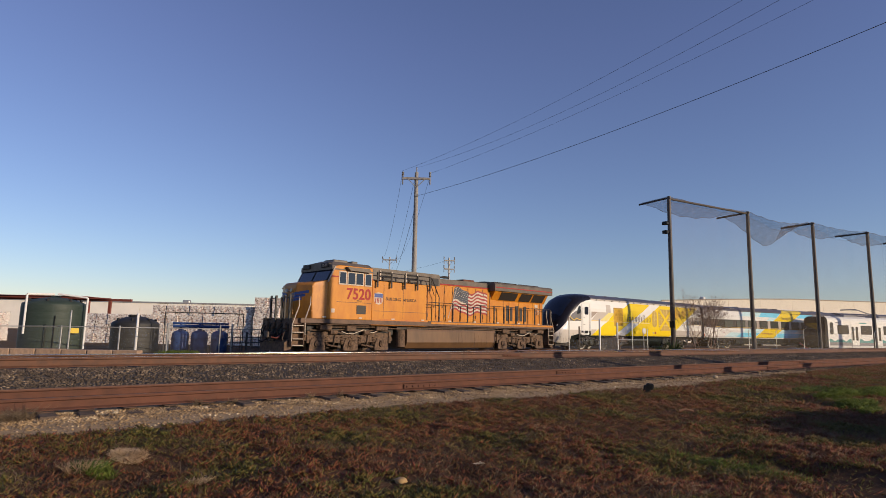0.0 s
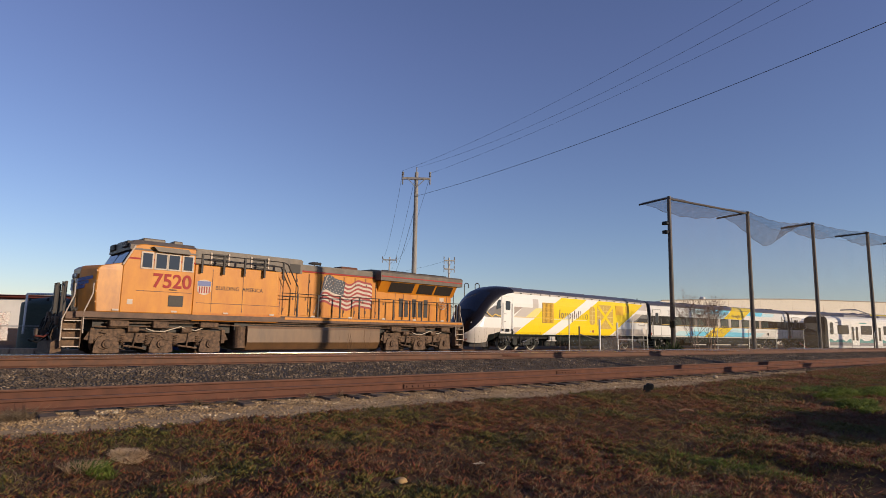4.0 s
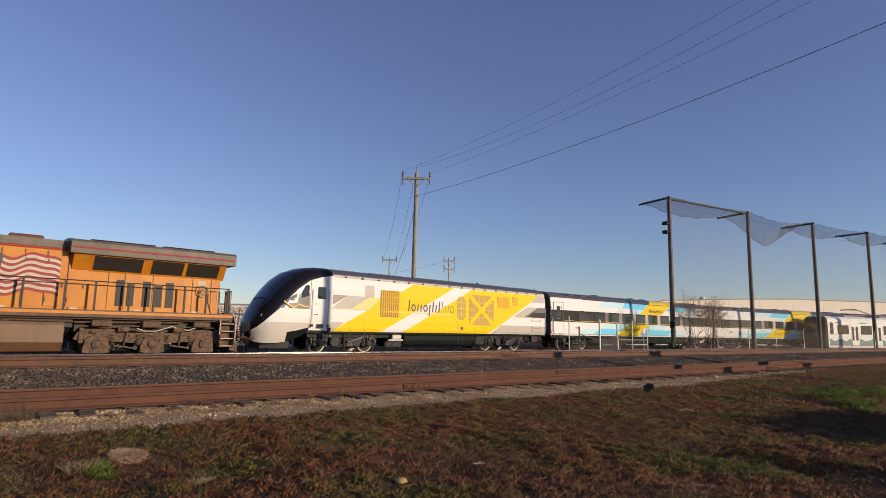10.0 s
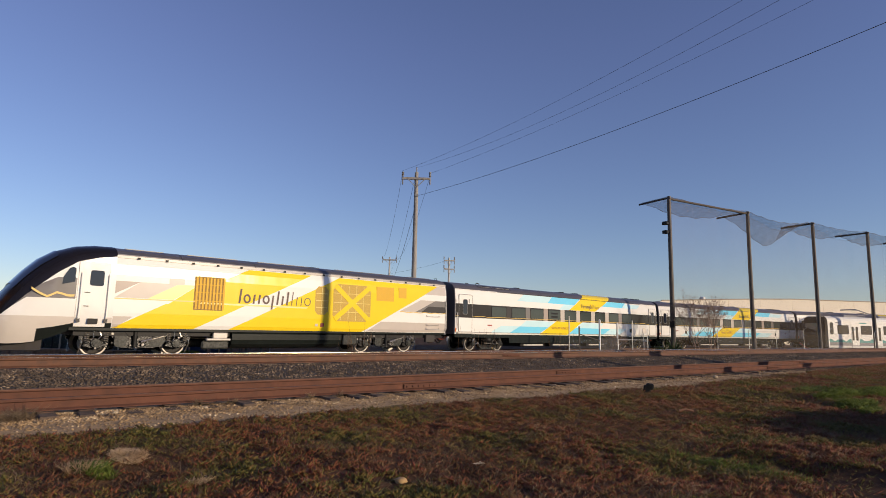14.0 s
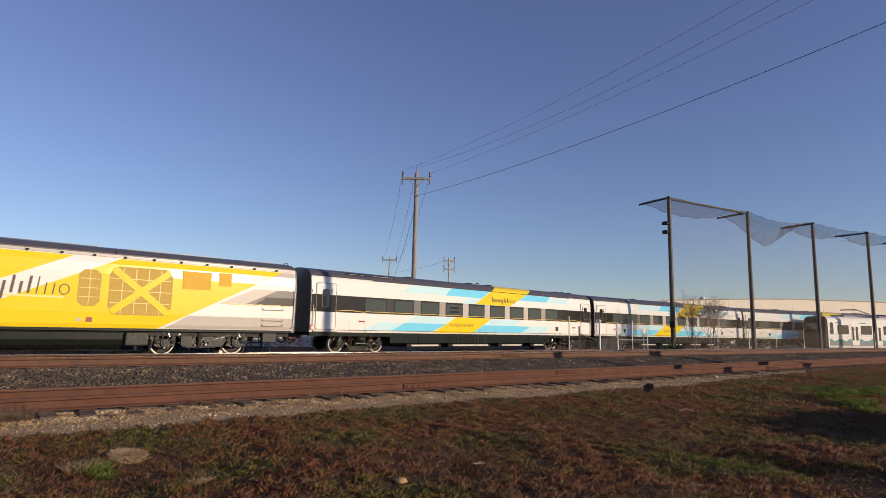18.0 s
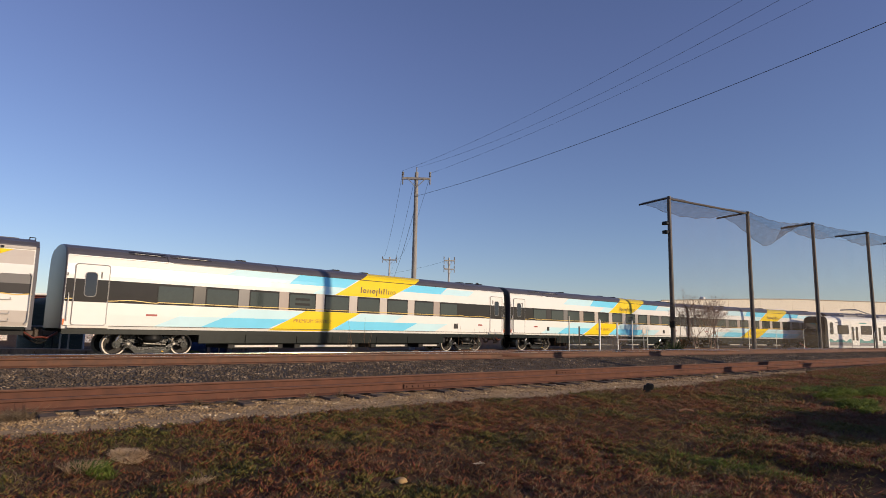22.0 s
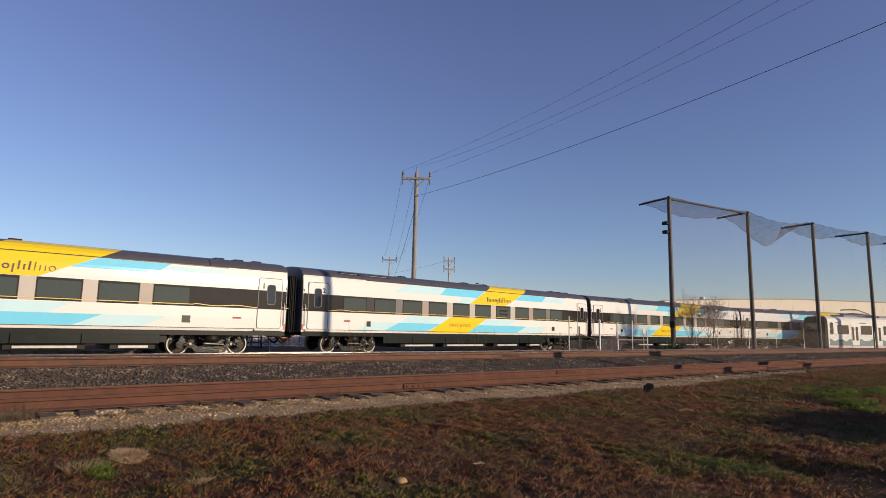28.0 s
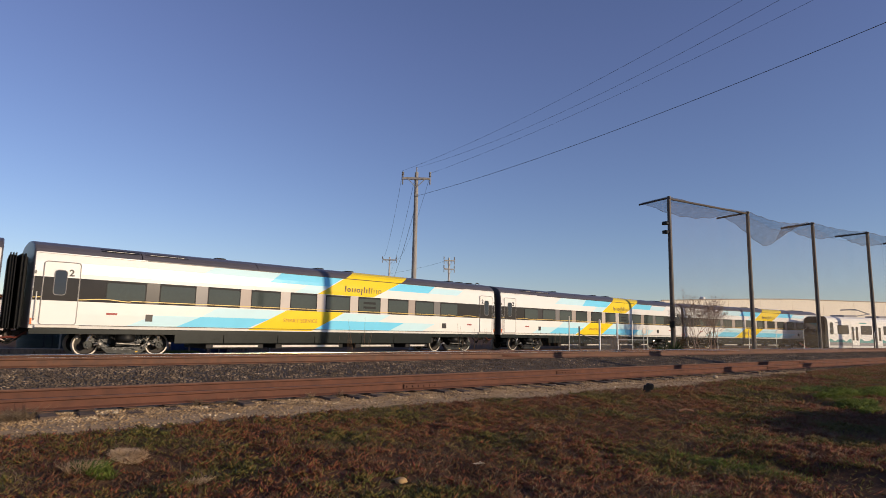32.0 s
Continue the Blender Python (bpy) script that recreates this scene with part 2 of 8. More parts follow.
def lie(x, y):
    """Height of the ground."""
    keys = ((-2000, -0.30), (-2, -0.30), (3.0, -0.27), (6.5, -0.20), (8.2, -0.08), (9.2, -0.055), (9.7, -0.050), (10.4, -0.035), (12.6, -0.04), (13.1, 0.02), (14.9, 0.24), (18.6, 0.24), (20.4, -0.25), (24, -0.30), (3000, -0.30))
    for (a, za), (b, zb) in zip(keys, keys[1:]):
        if y <= b:
            z = za + (zb - za) * (y - a) / (b - a)
            break
    if y < 8.6 and abs(x) < 60:
        k = min(1.0, (8.6 - y) / 1.5)
        z += k * (0.06 * noise.noise(Vector((x * 0.45, y * 0.45, 3))) + 0.045 * noise.noise(Vector((x * 1.4, y * 1.4, 7))) + 0.04 * noise.noise(Vector((x * 3.7, y * 3.7, 5))))
    if 7.3 < x < 11 and 1.0 < y < 4.6:  # a worn rut with a low bank
        up = min(1.0, max(0.0, (x - 7.62) / 0.34)) * min(1.0, (11 - x) / 2.6)
        z += 0.13 * up * min(1.0, (4.6 - y) / 1.2)
    return z


def spread(lo, hi, fine_lo, fine_hi, step):
    out, v = [], lo
    while v < hi:
        out.append(v)
        d = max(fine_lo - v, v - fine_hi, 0)
        v += step + d * 0.22
    return out + [hi]


def ground():
    xs = spread(-900, 1500, -3, 32, 0.35)
    ys = spread(-900, 1500, 1.0, 9.0, 0.3)
    ys = sorted(set(ys + [8.2, 8.6, 9.2, 12.6, 13.1, 14.9, 18.6, 20.4, 24]))
    vs = [(x, y, lie(x, y)) for y in ys for x in xs]
    n = len(xs)
    fs, mi = [], []
    for j in range(len(ys) - 1):
        ym = (ys[j] + ys[j + 1]) / 2
        for i in range(n - 1):
            fs.append((j * n + i, j * n + i + 1, (j + 1) * n + i + 1, (j + 1) * n + i))
            mi.append(1 if 8.6 < ym < 12.6 else 2 if 12.6 < ym < 20.4 else 0)
    me = bpy.data.meshes.new("ground")
    me.from_pydata(vs, [], fs)
    for m in (M_SOIL, M_GRAVELBED, M_BALLASTBED):
        me.materials.append(m)
    me.polygons.foreach_set("material_index", mi)
    me.polygons.foreach_set("use_smooth", [True] * len(fs))
    return tagged(new("ground", me), "weedy brown soil with a tan gravel strip and dark ballast", "ground", kind="structure")


ground()

RAIL_POLY = [(-0.075, 0), (0.075, 0), (0.075, 0.012), (0.012, 0.035), (0.010, 0.130), (0.035, 0.145), (0.036, 0.172), (0.028, 0.180), (-0.028, 0.180), (-0.036, 0.172), (-0.035, 0.145), (-0.010, 0.130), (-0.012, 0.035), (-0.075, 0.012)]


def rail_along(points, zs, tall=0.18):
    """A rail's section swept along a line of (x, y)."""
    bm = bmesh.new()
    secs = []
    for i, (x, y) in enumerate(points):
        a = points[max(0, i - 1)]
        b = points[min(len(points) - 1, i + 1)]
        t = Vector((b[0] - a[0], b[1] - a[1], 0)).normalized()
        nrm = Vector((-t.y, t.x, 0))
        secs.append([Vector((x, y, zs - tall)) + nrm * py + Vector((0, 0, pz * tall / 0.18)) for py, pz in RAIL_POLY])
    loft(bm, secs, True, True)
    bm.faces.ensure_lookup_table()
    return bm


def straight_rail(parent, y, top, body, head, gauge_side=False, name="rail", tall=0.18):
    ob = part(name, rail_along([(-90, y), (0, y), (60, y), (400, y)], top, tall), body, parent)
    if gauge_side:
        sec = [(0.032, -0.005), (0.032, 0.003)] + [(-0.028 - 0.0085 * sin(radians(a)), -0.0055 + 0.0085 * cos(radians(a))) for a in range(0, 91, 15)] + [(-0.0365, -0.018)]
        bm = bmesh.new()
        loft(bm, [[Vector((x, y + py, top + pz)) for py, pz in sec] for x in (-90, 0, 60, 400)], True, True)
        part("railhead", bm, head, ob)
    else:
        part("railhead", boxes((-90, 400, y - 0.030, y + 0.030, top - 0.004, top + 0.003), bev=0.002), head, ob)
    return ob


def joint_bar(parent, like, x, y, z):
    if like:
        return again("joint_bar", like, parent, pose(x, y, z))
    bm = boxes((-0.45, 0.45, -0.050, -0.028, 0.035, 0.13), bev=0.008)
    for i in range(6):
        rod(bm, (-0.375 + 0.15 * i, -0.075, 0.082), (-0.375 + 0.15 * i, -0.045, 0.082), 0.018, n=6)
    ob = part("joint_bar", bm, M_RAIL, parent)
    ob.matrix_local = pose(x, y, z)
    return ob


def straight_track(name, label, y, top, body, head, joints, ties, sunk, tall=0.18):
    tr = thing(name, label, "railway track", kind="structure")
    straight_rail(tr, y, top, body, head, tall=tall)
    straight_rail(tr, y + GAUGE, top, body, head, True, tall=tall)
    like = None
    for x, k in joints:
        like = joint_bar(tr, like, x, y + k * GAUGE, top - 0.18) if like else joint_bar(tr, None, x, y + k * GAUGE, top - 0.18)
    tie = plate = None
    rnd = random.Random(5)
    x = ties[0]
    while x < ties[1]:
        dz = rnd.uniform(-0.035, 0.01)
        m = pose(x, y + GAUGE / 2 + rnd.uniform(-0.05, 0.05), top - tall - 0.015 - sunk + dz, 0, 0, rnd.uniform(-1.2, 1.2))
        if tie is None:
            tie = part("tie", boxes((-0.115, 0.115, -1.29, 1.29, -0.18, 0.0), bev=0.015), M_TIE, tr)
            tie.matrix_local = m
            plate = part("tie_plate", boxes((-0.10, 0.10, -0.17, 0.17, 0, 0.015)), M_STEEL, tr)
            plate.matrix_local = pose(x, y, top - tall - 0.016)
        else:
            again("tie", tie, tr, m)
            again("tie_plate", plate, tr, pose(x, y, top - tall - 0.016))
        x += rnd.uniform(0.50, 0.60)
    return tr


straight_track("siding_track", "rusty jointed siding rails on weathered timber ties", NEAR_Y, NEAR_Z, M_RAIL, M_DULLHEAD, [(7.55, 0), (14.1, 1), (24.6, 0), (31.5, 1), (41, 0), (-3.2, 1)], (-2, 44), 0.0)
straight_track("main_track", "rust-brown main line rails with bright polished heads", MID_Y, MID_Z, M_RAILMAIN, M_POLISH, [(15.8, 0)], (-3, 60), 0.02, 0.22)


def lead_track():
    tr = thing("lead_track", "curving factory lead rails on dark ballast", "railway track", kind="structure")
    ss = [-150 + 3 * i for i in range(95)]
    for lat in (-GAUGE / 2, GAUGE / 2):
        pts = []
        for s in ss:
            p, a = on_line(s), bearing(s)
            pts.append((p.x - sin(a) * lat, p.y + cos(a) * lat))
        rail = part("rail", rail_along(pts, 0.0), M_RAILMAIN, tr)
    secs = []
    for s in ss:
        p, a = on_line(s), bearing(s)
        secs.append([Vector((p.x - sin(a) * l, p.y + cos(a) * l, z)) for l, z in ((-2.6, -0.36), (-1.6, -0.21), (1.6, -0.21), (2.6, -0.36))])
    bm = bmesh.new()
    loft(bm, secs, False)
    part("ballast_bed", bm, M_BALLASTBED, tr)
    tie = None
    s = -70.0
    while s < 90:
        p, a = on_line(s), bearing(s)
        m = pose(p.x, p.y, -0.18, 0, 0, math.degrees(a))
        if tie is None:
            tie = part("tie", boxes((-0.115, 0.115, -1.29, 1.29, -0.18, 0.0)), M_TIE, tr)
            tie.matrix_local = m
        else:
            again("tie", tie, tr, m)
        s += 0.62


lead_track()


def scatter(name, material, label, pts, size, flat, seed, blades=False, kind="stuff", category="gravel", lean=0.5):
    """Many small stones or leaves in one mesh."""
    r = np.random.RandomState(seed)
    n = len(pts)
    pts = np.array(pts)
    if blades == "leaf":
        base = np.array([(0, 0, 0), (0.5, 0, 0.38), (-0.25, 0.43, 0.38), (-0.25, -0.43, 0.38), (0, 0, 1.0)])
        tri = np.array([(0, 2, 1), (0, 3, 2), (0, 1, 3), (1, 2, 4), (2, 3, 4), (3, 1, 4)])
        k = size[0] + (size[1] - size[0]) * r.rand(n)
        v = np.repeat(base[None], n, 0) * k[:, None, None]
        v[:, :, :2] *= flat
        v[:, :, 2] *= 0.7 + 0.5 * r.rand(n)[:, None]
        v[:, :, :2] += v[:, :, 2:] * r.normal(0, lean, (n, 1, 2))
    elif not blades:
        base = np.array([(1, 0, 0), (0, 1, 0), (-1, 0, 0), (0, -1, 0), (0, 0, 1.0), (0, 0, -0.6)])
        tri = np.array([(0, 1, 4), (1, 2, 4), (2, 3, 4), (3, 0, 4), (1, 0, 5), (2, 1, 5), (3, 2, 5), (0, 3, 5)])
        k = size[0] + (size[1] - size[0]) * r.rand(n) ** 1.6
        v = base[None] * (0.6 + 0.8 * r.rand(n, 6, 1)) * k[:, None, None]
        v[:, :, 2] *= flat
        v += r.uniform(-0.25, 0.25, v.shape) * k[:, None, None]
    else:
        base = np.array([(-0.5, 0, 0), (0.5, 0, 0), (0.42, 0.10, 0.55), (-0.42, 0.10, 0.55), (0.0, 0.0, 1.0), (0, -0.45, 0.1)])
        tri = np.array([(0, 1, 2), (0, 2, 3), (3, 2, 4), (1, 0, 5), (5, 2, 1), (5, 0, 3), (5, 4, 2), (5, 3, 4)])
        k = size[0] + (size[1] - size[0]) * r.rand(n)
        v = np.repeat(base[None], n, 0) * k[:, None, None]
        v[:, :, 0] *= flat
        v[:, :, 1] *= flat
        ln = r.normal(0, lean, (n, 2))
        v[:, :, 0] += v[:, :, 2] * ln[:, :1]
        v[:, :, 1] += v[:, :, 2] * ln[:, 1:]
    a = r.rand(n) * 2 * pi
    if not blades:
        x = v[:, :, 0] * np.cos(a)[:, None] - v[:, :, 1] * np.sin(a)[:, None]
        y = v[:, :, 0] * np.sin(a)[:, None] + v[:, :, 1] * np.cos(a)[:, None]
        v[:, :, 0], v[:, :, 1] = x, y
    else:
        x0 = v[:, :, 0].copy()
        x = v[:, :, 0] * np.cos(a)[:, None] - v[:, :, 1] * np.sin(a)[:, None]
        y = x0 * np.sin(a)[:, None] + v[:, :, 1] * np.cos(a)[:, None]
        v[:, :, 0], v[:, :, 1] = x, y
    v += pts[:, None, :]
    per = len(base)
    f = (tri[None] + (np.arange(n) * per)[:, None, None]).reshape(-1, 3)
    me = bpy.data.meshes.new(name)
    me.vertices.add(n * per)
    me.vertices.foreach_set("co", v.reshape(-1))
    me.loops.add(len(f) * 3)
    me.loops.foreach_set("vertex_index", f.reshape(-1))
    me.polygons.add(len(f))
    me.polygons.foreach_set("loop_start", np.arange(len(f)) * 3)
    me.update(calc_edges=True)
    me.materials.append(material)
    return tagged(new(name, me), label, category, kind=kind)


def strew(n, x0, x1, y0, y1, seed, dz=0.0, power=1.0, keep=None, clump=0.0):
    r = random.Random(seed)
    out = []
    while len(out) < n:
        x = x0 + (x1 - x0) * r.random() ** power
        y = r.uniform(y0, y1)
        if keep and not keep(x, y, r):
            continue
        h = clump * (noise.noise(Vector((x * 6, y * 6, 2))) + 0.5 * noise.noise(Vector((x * 15, y * 15, 4)))) if clump else 0.0
        out.append((x, y, lie(x, y) + dz + h))
    return out


scatter("ballast_stones", M_BALLAST, "crushed dark grey ballast stones with a few tan ones", strew(46000, -2, 62, 12.35, 16.0, 11, 0.005, 1.5), (0.016, 0.042), 0.75, 1)
scatter("siding_stones", M_BALLAST, "dark ballast stones between the siding rails", strew(5000, -1, 50, 10.65, 11.9, 12, 0.0, 1.5), (0.015, 0.04), 0.7, 2)
scatter("gravel_stones", M_GRAVEL, "loose tan and cream gravel stones", strew(34000, -1, 42, 8.6, 10.45, 13, 0.0, 1.6, lambda x, y, r: r.random() < 0.18 + 0.82 * min(1, max(0, (y - 9.2) / 0.7))), (0.007, 0.030), 0.7, 3)


# ---- the train ----
M_WHITE = mat("white_coach_paint", (0.82, 0.80, 0.75), 0.22, vary=0.03, scale=1.5, spec=0.4, wave=0.006)
M_ROOF = mat("slate_roof_paint", (0.092, 0.086, 0.098), 0.36, vary=0.15, scale=2)
M_SKIRT = mat("charcoal_skirt_paint", (0.016, 0.020, 0.018), 0.25, vary=0.3, scale=3, spec=0.25)
M_BAND = mat("dark_window_band", (0.034, 0.029, 0.027), 0.10, vary=0.15, scale=1.2, spec=0.3)
M_TAUPE = mat("taupe_paint", (0.40, 0.33, 0.28), 0.22, vary=0.06, scale=2)
M_BEIGE = mat("warm_grey_paint", (0.56, 0.50, 0.44), 0.22, vary=0.05, scale=2)
M_PEARLGREY = mat("pearl_grey_paint", (0.64, 0.58, 0.51), 0.22, vary=0.05, scale=2)
M_MIDGREY = mat("mid_grey_paint", (0.20, 0.185, 0.17), 0.22, vary=0.06, scale=2)
M_DKGREY = mat("dark_grey_paint", (0.060, 0.054, 0.050), 0.25, vary=0.06, scale=2, spec=0.3)
M_YELLOW = mat("sunny_yellow_paint", (0.86, 0.62, 0.022), 0.22, vary=0.04, scale=1.5, spec=0.3, wave=0.006)
M_YELLOW2 = mat("ochre_paint", (0.70, 0.40, 0.018), 0.6, vary=0.08, scale=2)
M_PALEYEL = mat("pale_yellow_paint", (0.82, 0.68, 0.24), 0.28, vary=0.04, scale=2)
M_GOLD = mat("gold_pinstripe", (0.70, 0.48, 0.12), 0.3, vary=0.05)
M_CYAN = mat("cyan_paint", (0.20, 0.66, 0.89), 0.22, vary=0.05, scale=1.5, spec=0.3, wave=0.006)
M_PALECYAN = mat("pale_cyan_paint", (0.58, 0.82, 0.87), 0.22, vary=0.06, scale=0.8, spec=0.3, wave=0.006)
M_LOGO = mat("brown_grey_lettering", (0.12, 0.075, 0.06), 0.6, vary=0.05)
M_ORANGETXT = mat("orange_lettering", (0.48, 0.22, 0.025), 0.6, vary=0.05)
M_DOORLINE = mat("grey_door_seal", (0.30, 0.28, 0.26), 0.5, vary=0.1)
M_RED = mat("red_marking", (0.30, 0.03, 0.025), 0.45, vary=0.05)
M_BOGIE = mat("dark_bogie_steel", (0.018, 0.017, 0.016), 0.25, 0.2, scale=6, vary=0.4, bump=0.2)
M_RIM = mat("bright_wheel_rim", (0.48, 0.43, 0.37), 0.5, 0.3, scale=6, vary=0.15)
M_WHEELDISC = mat("brown_wheel_disc", (0.028, 0.022, 0.018), 0.7, scale=6, vary=0.3)
M_ALU = mat("pale_equipment_box", (0.55, 0.52, 0.47), 0.5, 0.2, scale=4, vary=0.15)
M_GREYBOX = mat("grey_equipment_box", (0.020, 0.019, 0.019), 0.5, scale=4, vary=0.3, spec=0.2)
M_GRILLE = mat("yellow_brown_grille_mesh", (0.60, 0.40, 0.09), 0.8, scale=22, vary=0.22)
M_GRILLEBACK = mat("shaded_grille_back", (0.36, 0.22, 0.045), 0.7, scale=10, vary=0.3)
M_NOSE = mat("glossy_black_nose", (0.012, 0.010, 0.012), 0.26, vary=0.1, coat=0.06, spec=0.3)
M_COUPLER = mat("coupler_steel", (0.10, 0.075, 0.06), 0.65, 0.3, scale=8, vary=0.4)
M_STEELBRIGHT = mat("worn_bright_steel", (0.58, 0.54, 0.49), 0.22, 0.7, scale=9, alt=(0.20, 0.18, 0.16))
M_GREENGREY = mat("grey_green_machine_paint", (0.075, 0.076, 0.068), 0.2, scale=9, alt=(0.016, 0.017, 0.015), spec=0.6)
M_CONDUIT = mat("pale_cable_tray", (0.70, 0.66, 0.60), 0.4, scale=6, alt=(0.52, 0.48, 0.43))
M_AMBER = mat("amber_lens", (0.75, 0.16, 0.02), 0.3, vary=0.1)
M_HOSE = mat("dark_red_hose", (0.13, 0.028, 0.016), 0.5, vary=0.1)


def coil(bm, x, y, z0, z1, r, wire, turns):
    """A coil spring standing upright."""
    n = int(turns * 8)
    pts = [(x + r * cos(2 * pi * k / 8), y + r * sin(2 * pi * k / 8), z0 + (z1 - z0) * k / n) for k in range(n + 1)]
    tube(bm, pts, wire, n=4)


def wheelset(b, x, r, rim_material, disc_material):
    bm = bmesh.new()
    rod(bm, (0, -0.98, 0), (0, 0.98, 0), 0.085, n=10)
    for y in (-0.75, 0.75):
        s = -1 if y < 0 else 1
        lathe(bm, [(0.0, y + s * 0.05), (0.11, y + s * 0.06), (0.13, y + s * 0.02), (r * 0.45, y - s * 0.02), (r * 0.78, y - s * 0.02), (r * 0.87, y + s * 0.02), (r * 0.87, y - s * 0.06), (0.0, y - s * 0.06)], n=24, axis="Y")
    for y in (-0.79, 0.79):  # disc bolts show the turning
        for i in range(6):
            a = i * pi / 3
            rod(bm, (0.5 * r * cos(a), y - 0.02, 0.5 * r * sin(a)), (0.5 * r * cos(a), y + 0.02, 0.5 * r * sin(a)), 0.022, n=5)
    for f in bm.faces:
        f.material_index = 0
    k = len(bm.faces)
    for y in (-0.75, 0.75):
        s = -1 if y < 0 else 1
        lathe(bm, [(r * 0.86, y + s * 0.03), (r * 0.87, y + s * 0.065), (r * 0.965, y + s * 0.068), (r, y + s * 0.05), (r, y - s * 0.045), (r + 0.028, y - s * 0.06), (r + 0.02, y - s * 0.08), (r * 0.8, y - s * 0.07)], n=36, axis="Y", caps=False)
    bm.faces.ensure_lookup_table()
    for f in bm.faces[k:]:
        f.material_index = 1
    ws = part("wheelset", bm, [disc_material, rim_material], b)
    ws.matrix_local = pose(x, 0, r)
    return (ws, x, r)


def bogie(thing_ob, cx, wheelbase, r, n_axles=2, style="coach"):
    """A truck with turning wheelsets: frame, boxes, springs, dampers. Returns the wheelsets."""
    b = new("bogie")
    b.parent = thing_ob
    b.matrix_local = pose(cx, 0, 0)
    half = wheelbase / 2
    xs = [-half + wheelbase * i / (n_axles - 1) for i in range(n_axles)]
    for y in (-1.06, 1.06):
        s = -1 if y < 0 else 1
        lo, hi = (lambda a, c: (min(y + s * a, y + s * c), max(y + s * a, y + s * c)))(-0.07, 0.05)
        if style == "freight":
            fm = M_UPTRUCK
            bm = bmesh.new()
            prism(bm, [(-half - 0.80, 0.66), (-half - 0.62, 1.02), (-half + 0.45, 1.08), (-0.95, 0.92), (-0.5, 0.92), (0, 1.02), (0.5, 0.92), (0.95, 0.92), (half - 0.45, 1.08), (half + 0.62, 1.02), (half + 0.80, 0.66), (half + 0.60, 0.60), (half - 0.5, 0.58), (0.5, 0.50), (-0.5, 0.50), (-half + 0.5, 0.58), (-half - 0.60, 0.60)], lo, hi)
            part("side_frame", bm, fm, b, "dusty cast side frame")
            for x in xs:
                bm = prism(bmesh.new(), [(x - 0.46, 0.15), (x - 0.46, 0.30), (x - 0.40, 0.58), (x - 0.30, 0.78), (x + 0.30, 0.78), (x + 0.40, 0.58), (x + 0.46, 0.30), (x + 0.46, 0.15), (x + 0.28, 0.12), (x - 0.28, 0.12)], min(y - s * 0.04, y + s * 0.10), max(y - s * 0.04, y + s * 0.10))
                p = part("pedestal", bm, fm, b)
                bm = bmesh.new()
                rod(bm, (x, y + s * 0.08, r - 0.05), (x, y + s * 0.18, r - 0.05), 0.19, 0.17, n=14)
                rod(bm, (x, y + s * 0.17, r - 0.05), (x, y + s * 0.22, r - 0.05), 0.10, n=10)
                for i in range(6):
                    a = i * pi / 3
                    rod(bm, (x + 0.145 * cos(a), y + s * 0.17, r - 0.05 + 0.145 * sin(a)), (x + 0.145 * cos(a), y + s * 0.20, r - 0.05 + 0.145 * sin(a)), 0.02, n=5)
                part("axle_box", bm, fm, p)
            for x in (xs[0] + 0.55, xs[1] - 0.55, xs[1] + 0.55, xs[2] - 0.55):
                bm = bmesh.new()
                coil(bm, x, y + s * 0.06, 0.42, 0.84, 0.085, 0.022, 5)
                part("spring", bm, fm, b)
            for x in (-half + 0.98, half - 0.98):
                bm = bmesh.new()
                rod(bm, (x - 0.30, y + s * 0.13, 1.06), (x + 0.10, y + s * 0.13, 1.06), 0.13, n=12)
                rod(bm, (x + 0.10, y + s * 0.13, 1.06), (x + 0.42, y + s * 0.13, 1.02), 0.03, n=6)
                part("brake_cylinder", bm, fm, b)
                bm = bmesh.new()
                rod(bm, (x - 0.40, y + s * 0.10, 0.42), (x + 0.40, y + s * 0.10, 0.30), 0.04, n=6)
                rod(bm, (x + 0.05, y + s * 0.10, 0.95), (x - 0.05, y + s * 0.12, 0.34), 0.035, n=6)
                part("brake_lever", bm, fm, b)
                bm = bmesh.new()
                prism(bm, [(x + 0.36, 0.26), (x + 0.52, 0.22), (x + 0.58, 0.62), (x + 0.44, 0.66)], min(y - s * 0.2, y - s * 0.1), max(y - s * 0.2, y - s * 0.1))
                part("brake_shoe", bm, M_LOUVRE, b)
            bm = bmesh.new()
            tube(bm, [(-half - 0.5, y + s * 0.1, 1.16), (-half + 0.3, y + s * 0.15, 1.12), (-0.4, y + s * 0.15, 1.20), (0.5, y + s * 0.15, 1.14), (half - 0.2, y + s * 0.15, 1.20), (half + 0.5, y + s * 0.1, 1.14)], 0.028)
            part("sand_pipe", bm, fm, b)
            bm = bmesh.new()
            tube(bm, [(half - 2.7, y + s * 0.2, 1.10), (half - 2.4, y + s * 0.22, 1.0), (half - 2.0, y + s * 0.22, 0.99), (half - 1.5, y + s * 0.22, 1.15), (half - 1.35, y + s * 0.22, 1.20), (half - 1.1, y + s * 0.22, 1.10), (half - 0.7, y + s * 0.22, 1.05), (half - 0.35, y + s * 0.2, 1.18)], 0.022)
            part("air_hose", bm, M_FLAGWHITE, b, "pale looped hose")
            for x in (-half - 0.55, half + 0.55):
                part("end_bracket", boxes((x - 0.08, x + 0.08, min(y, y + s * 0.12), max(y, y + s * 0.12), 0.50, 1.10), bev=0.02), fm, b)
        elif style == "loco":
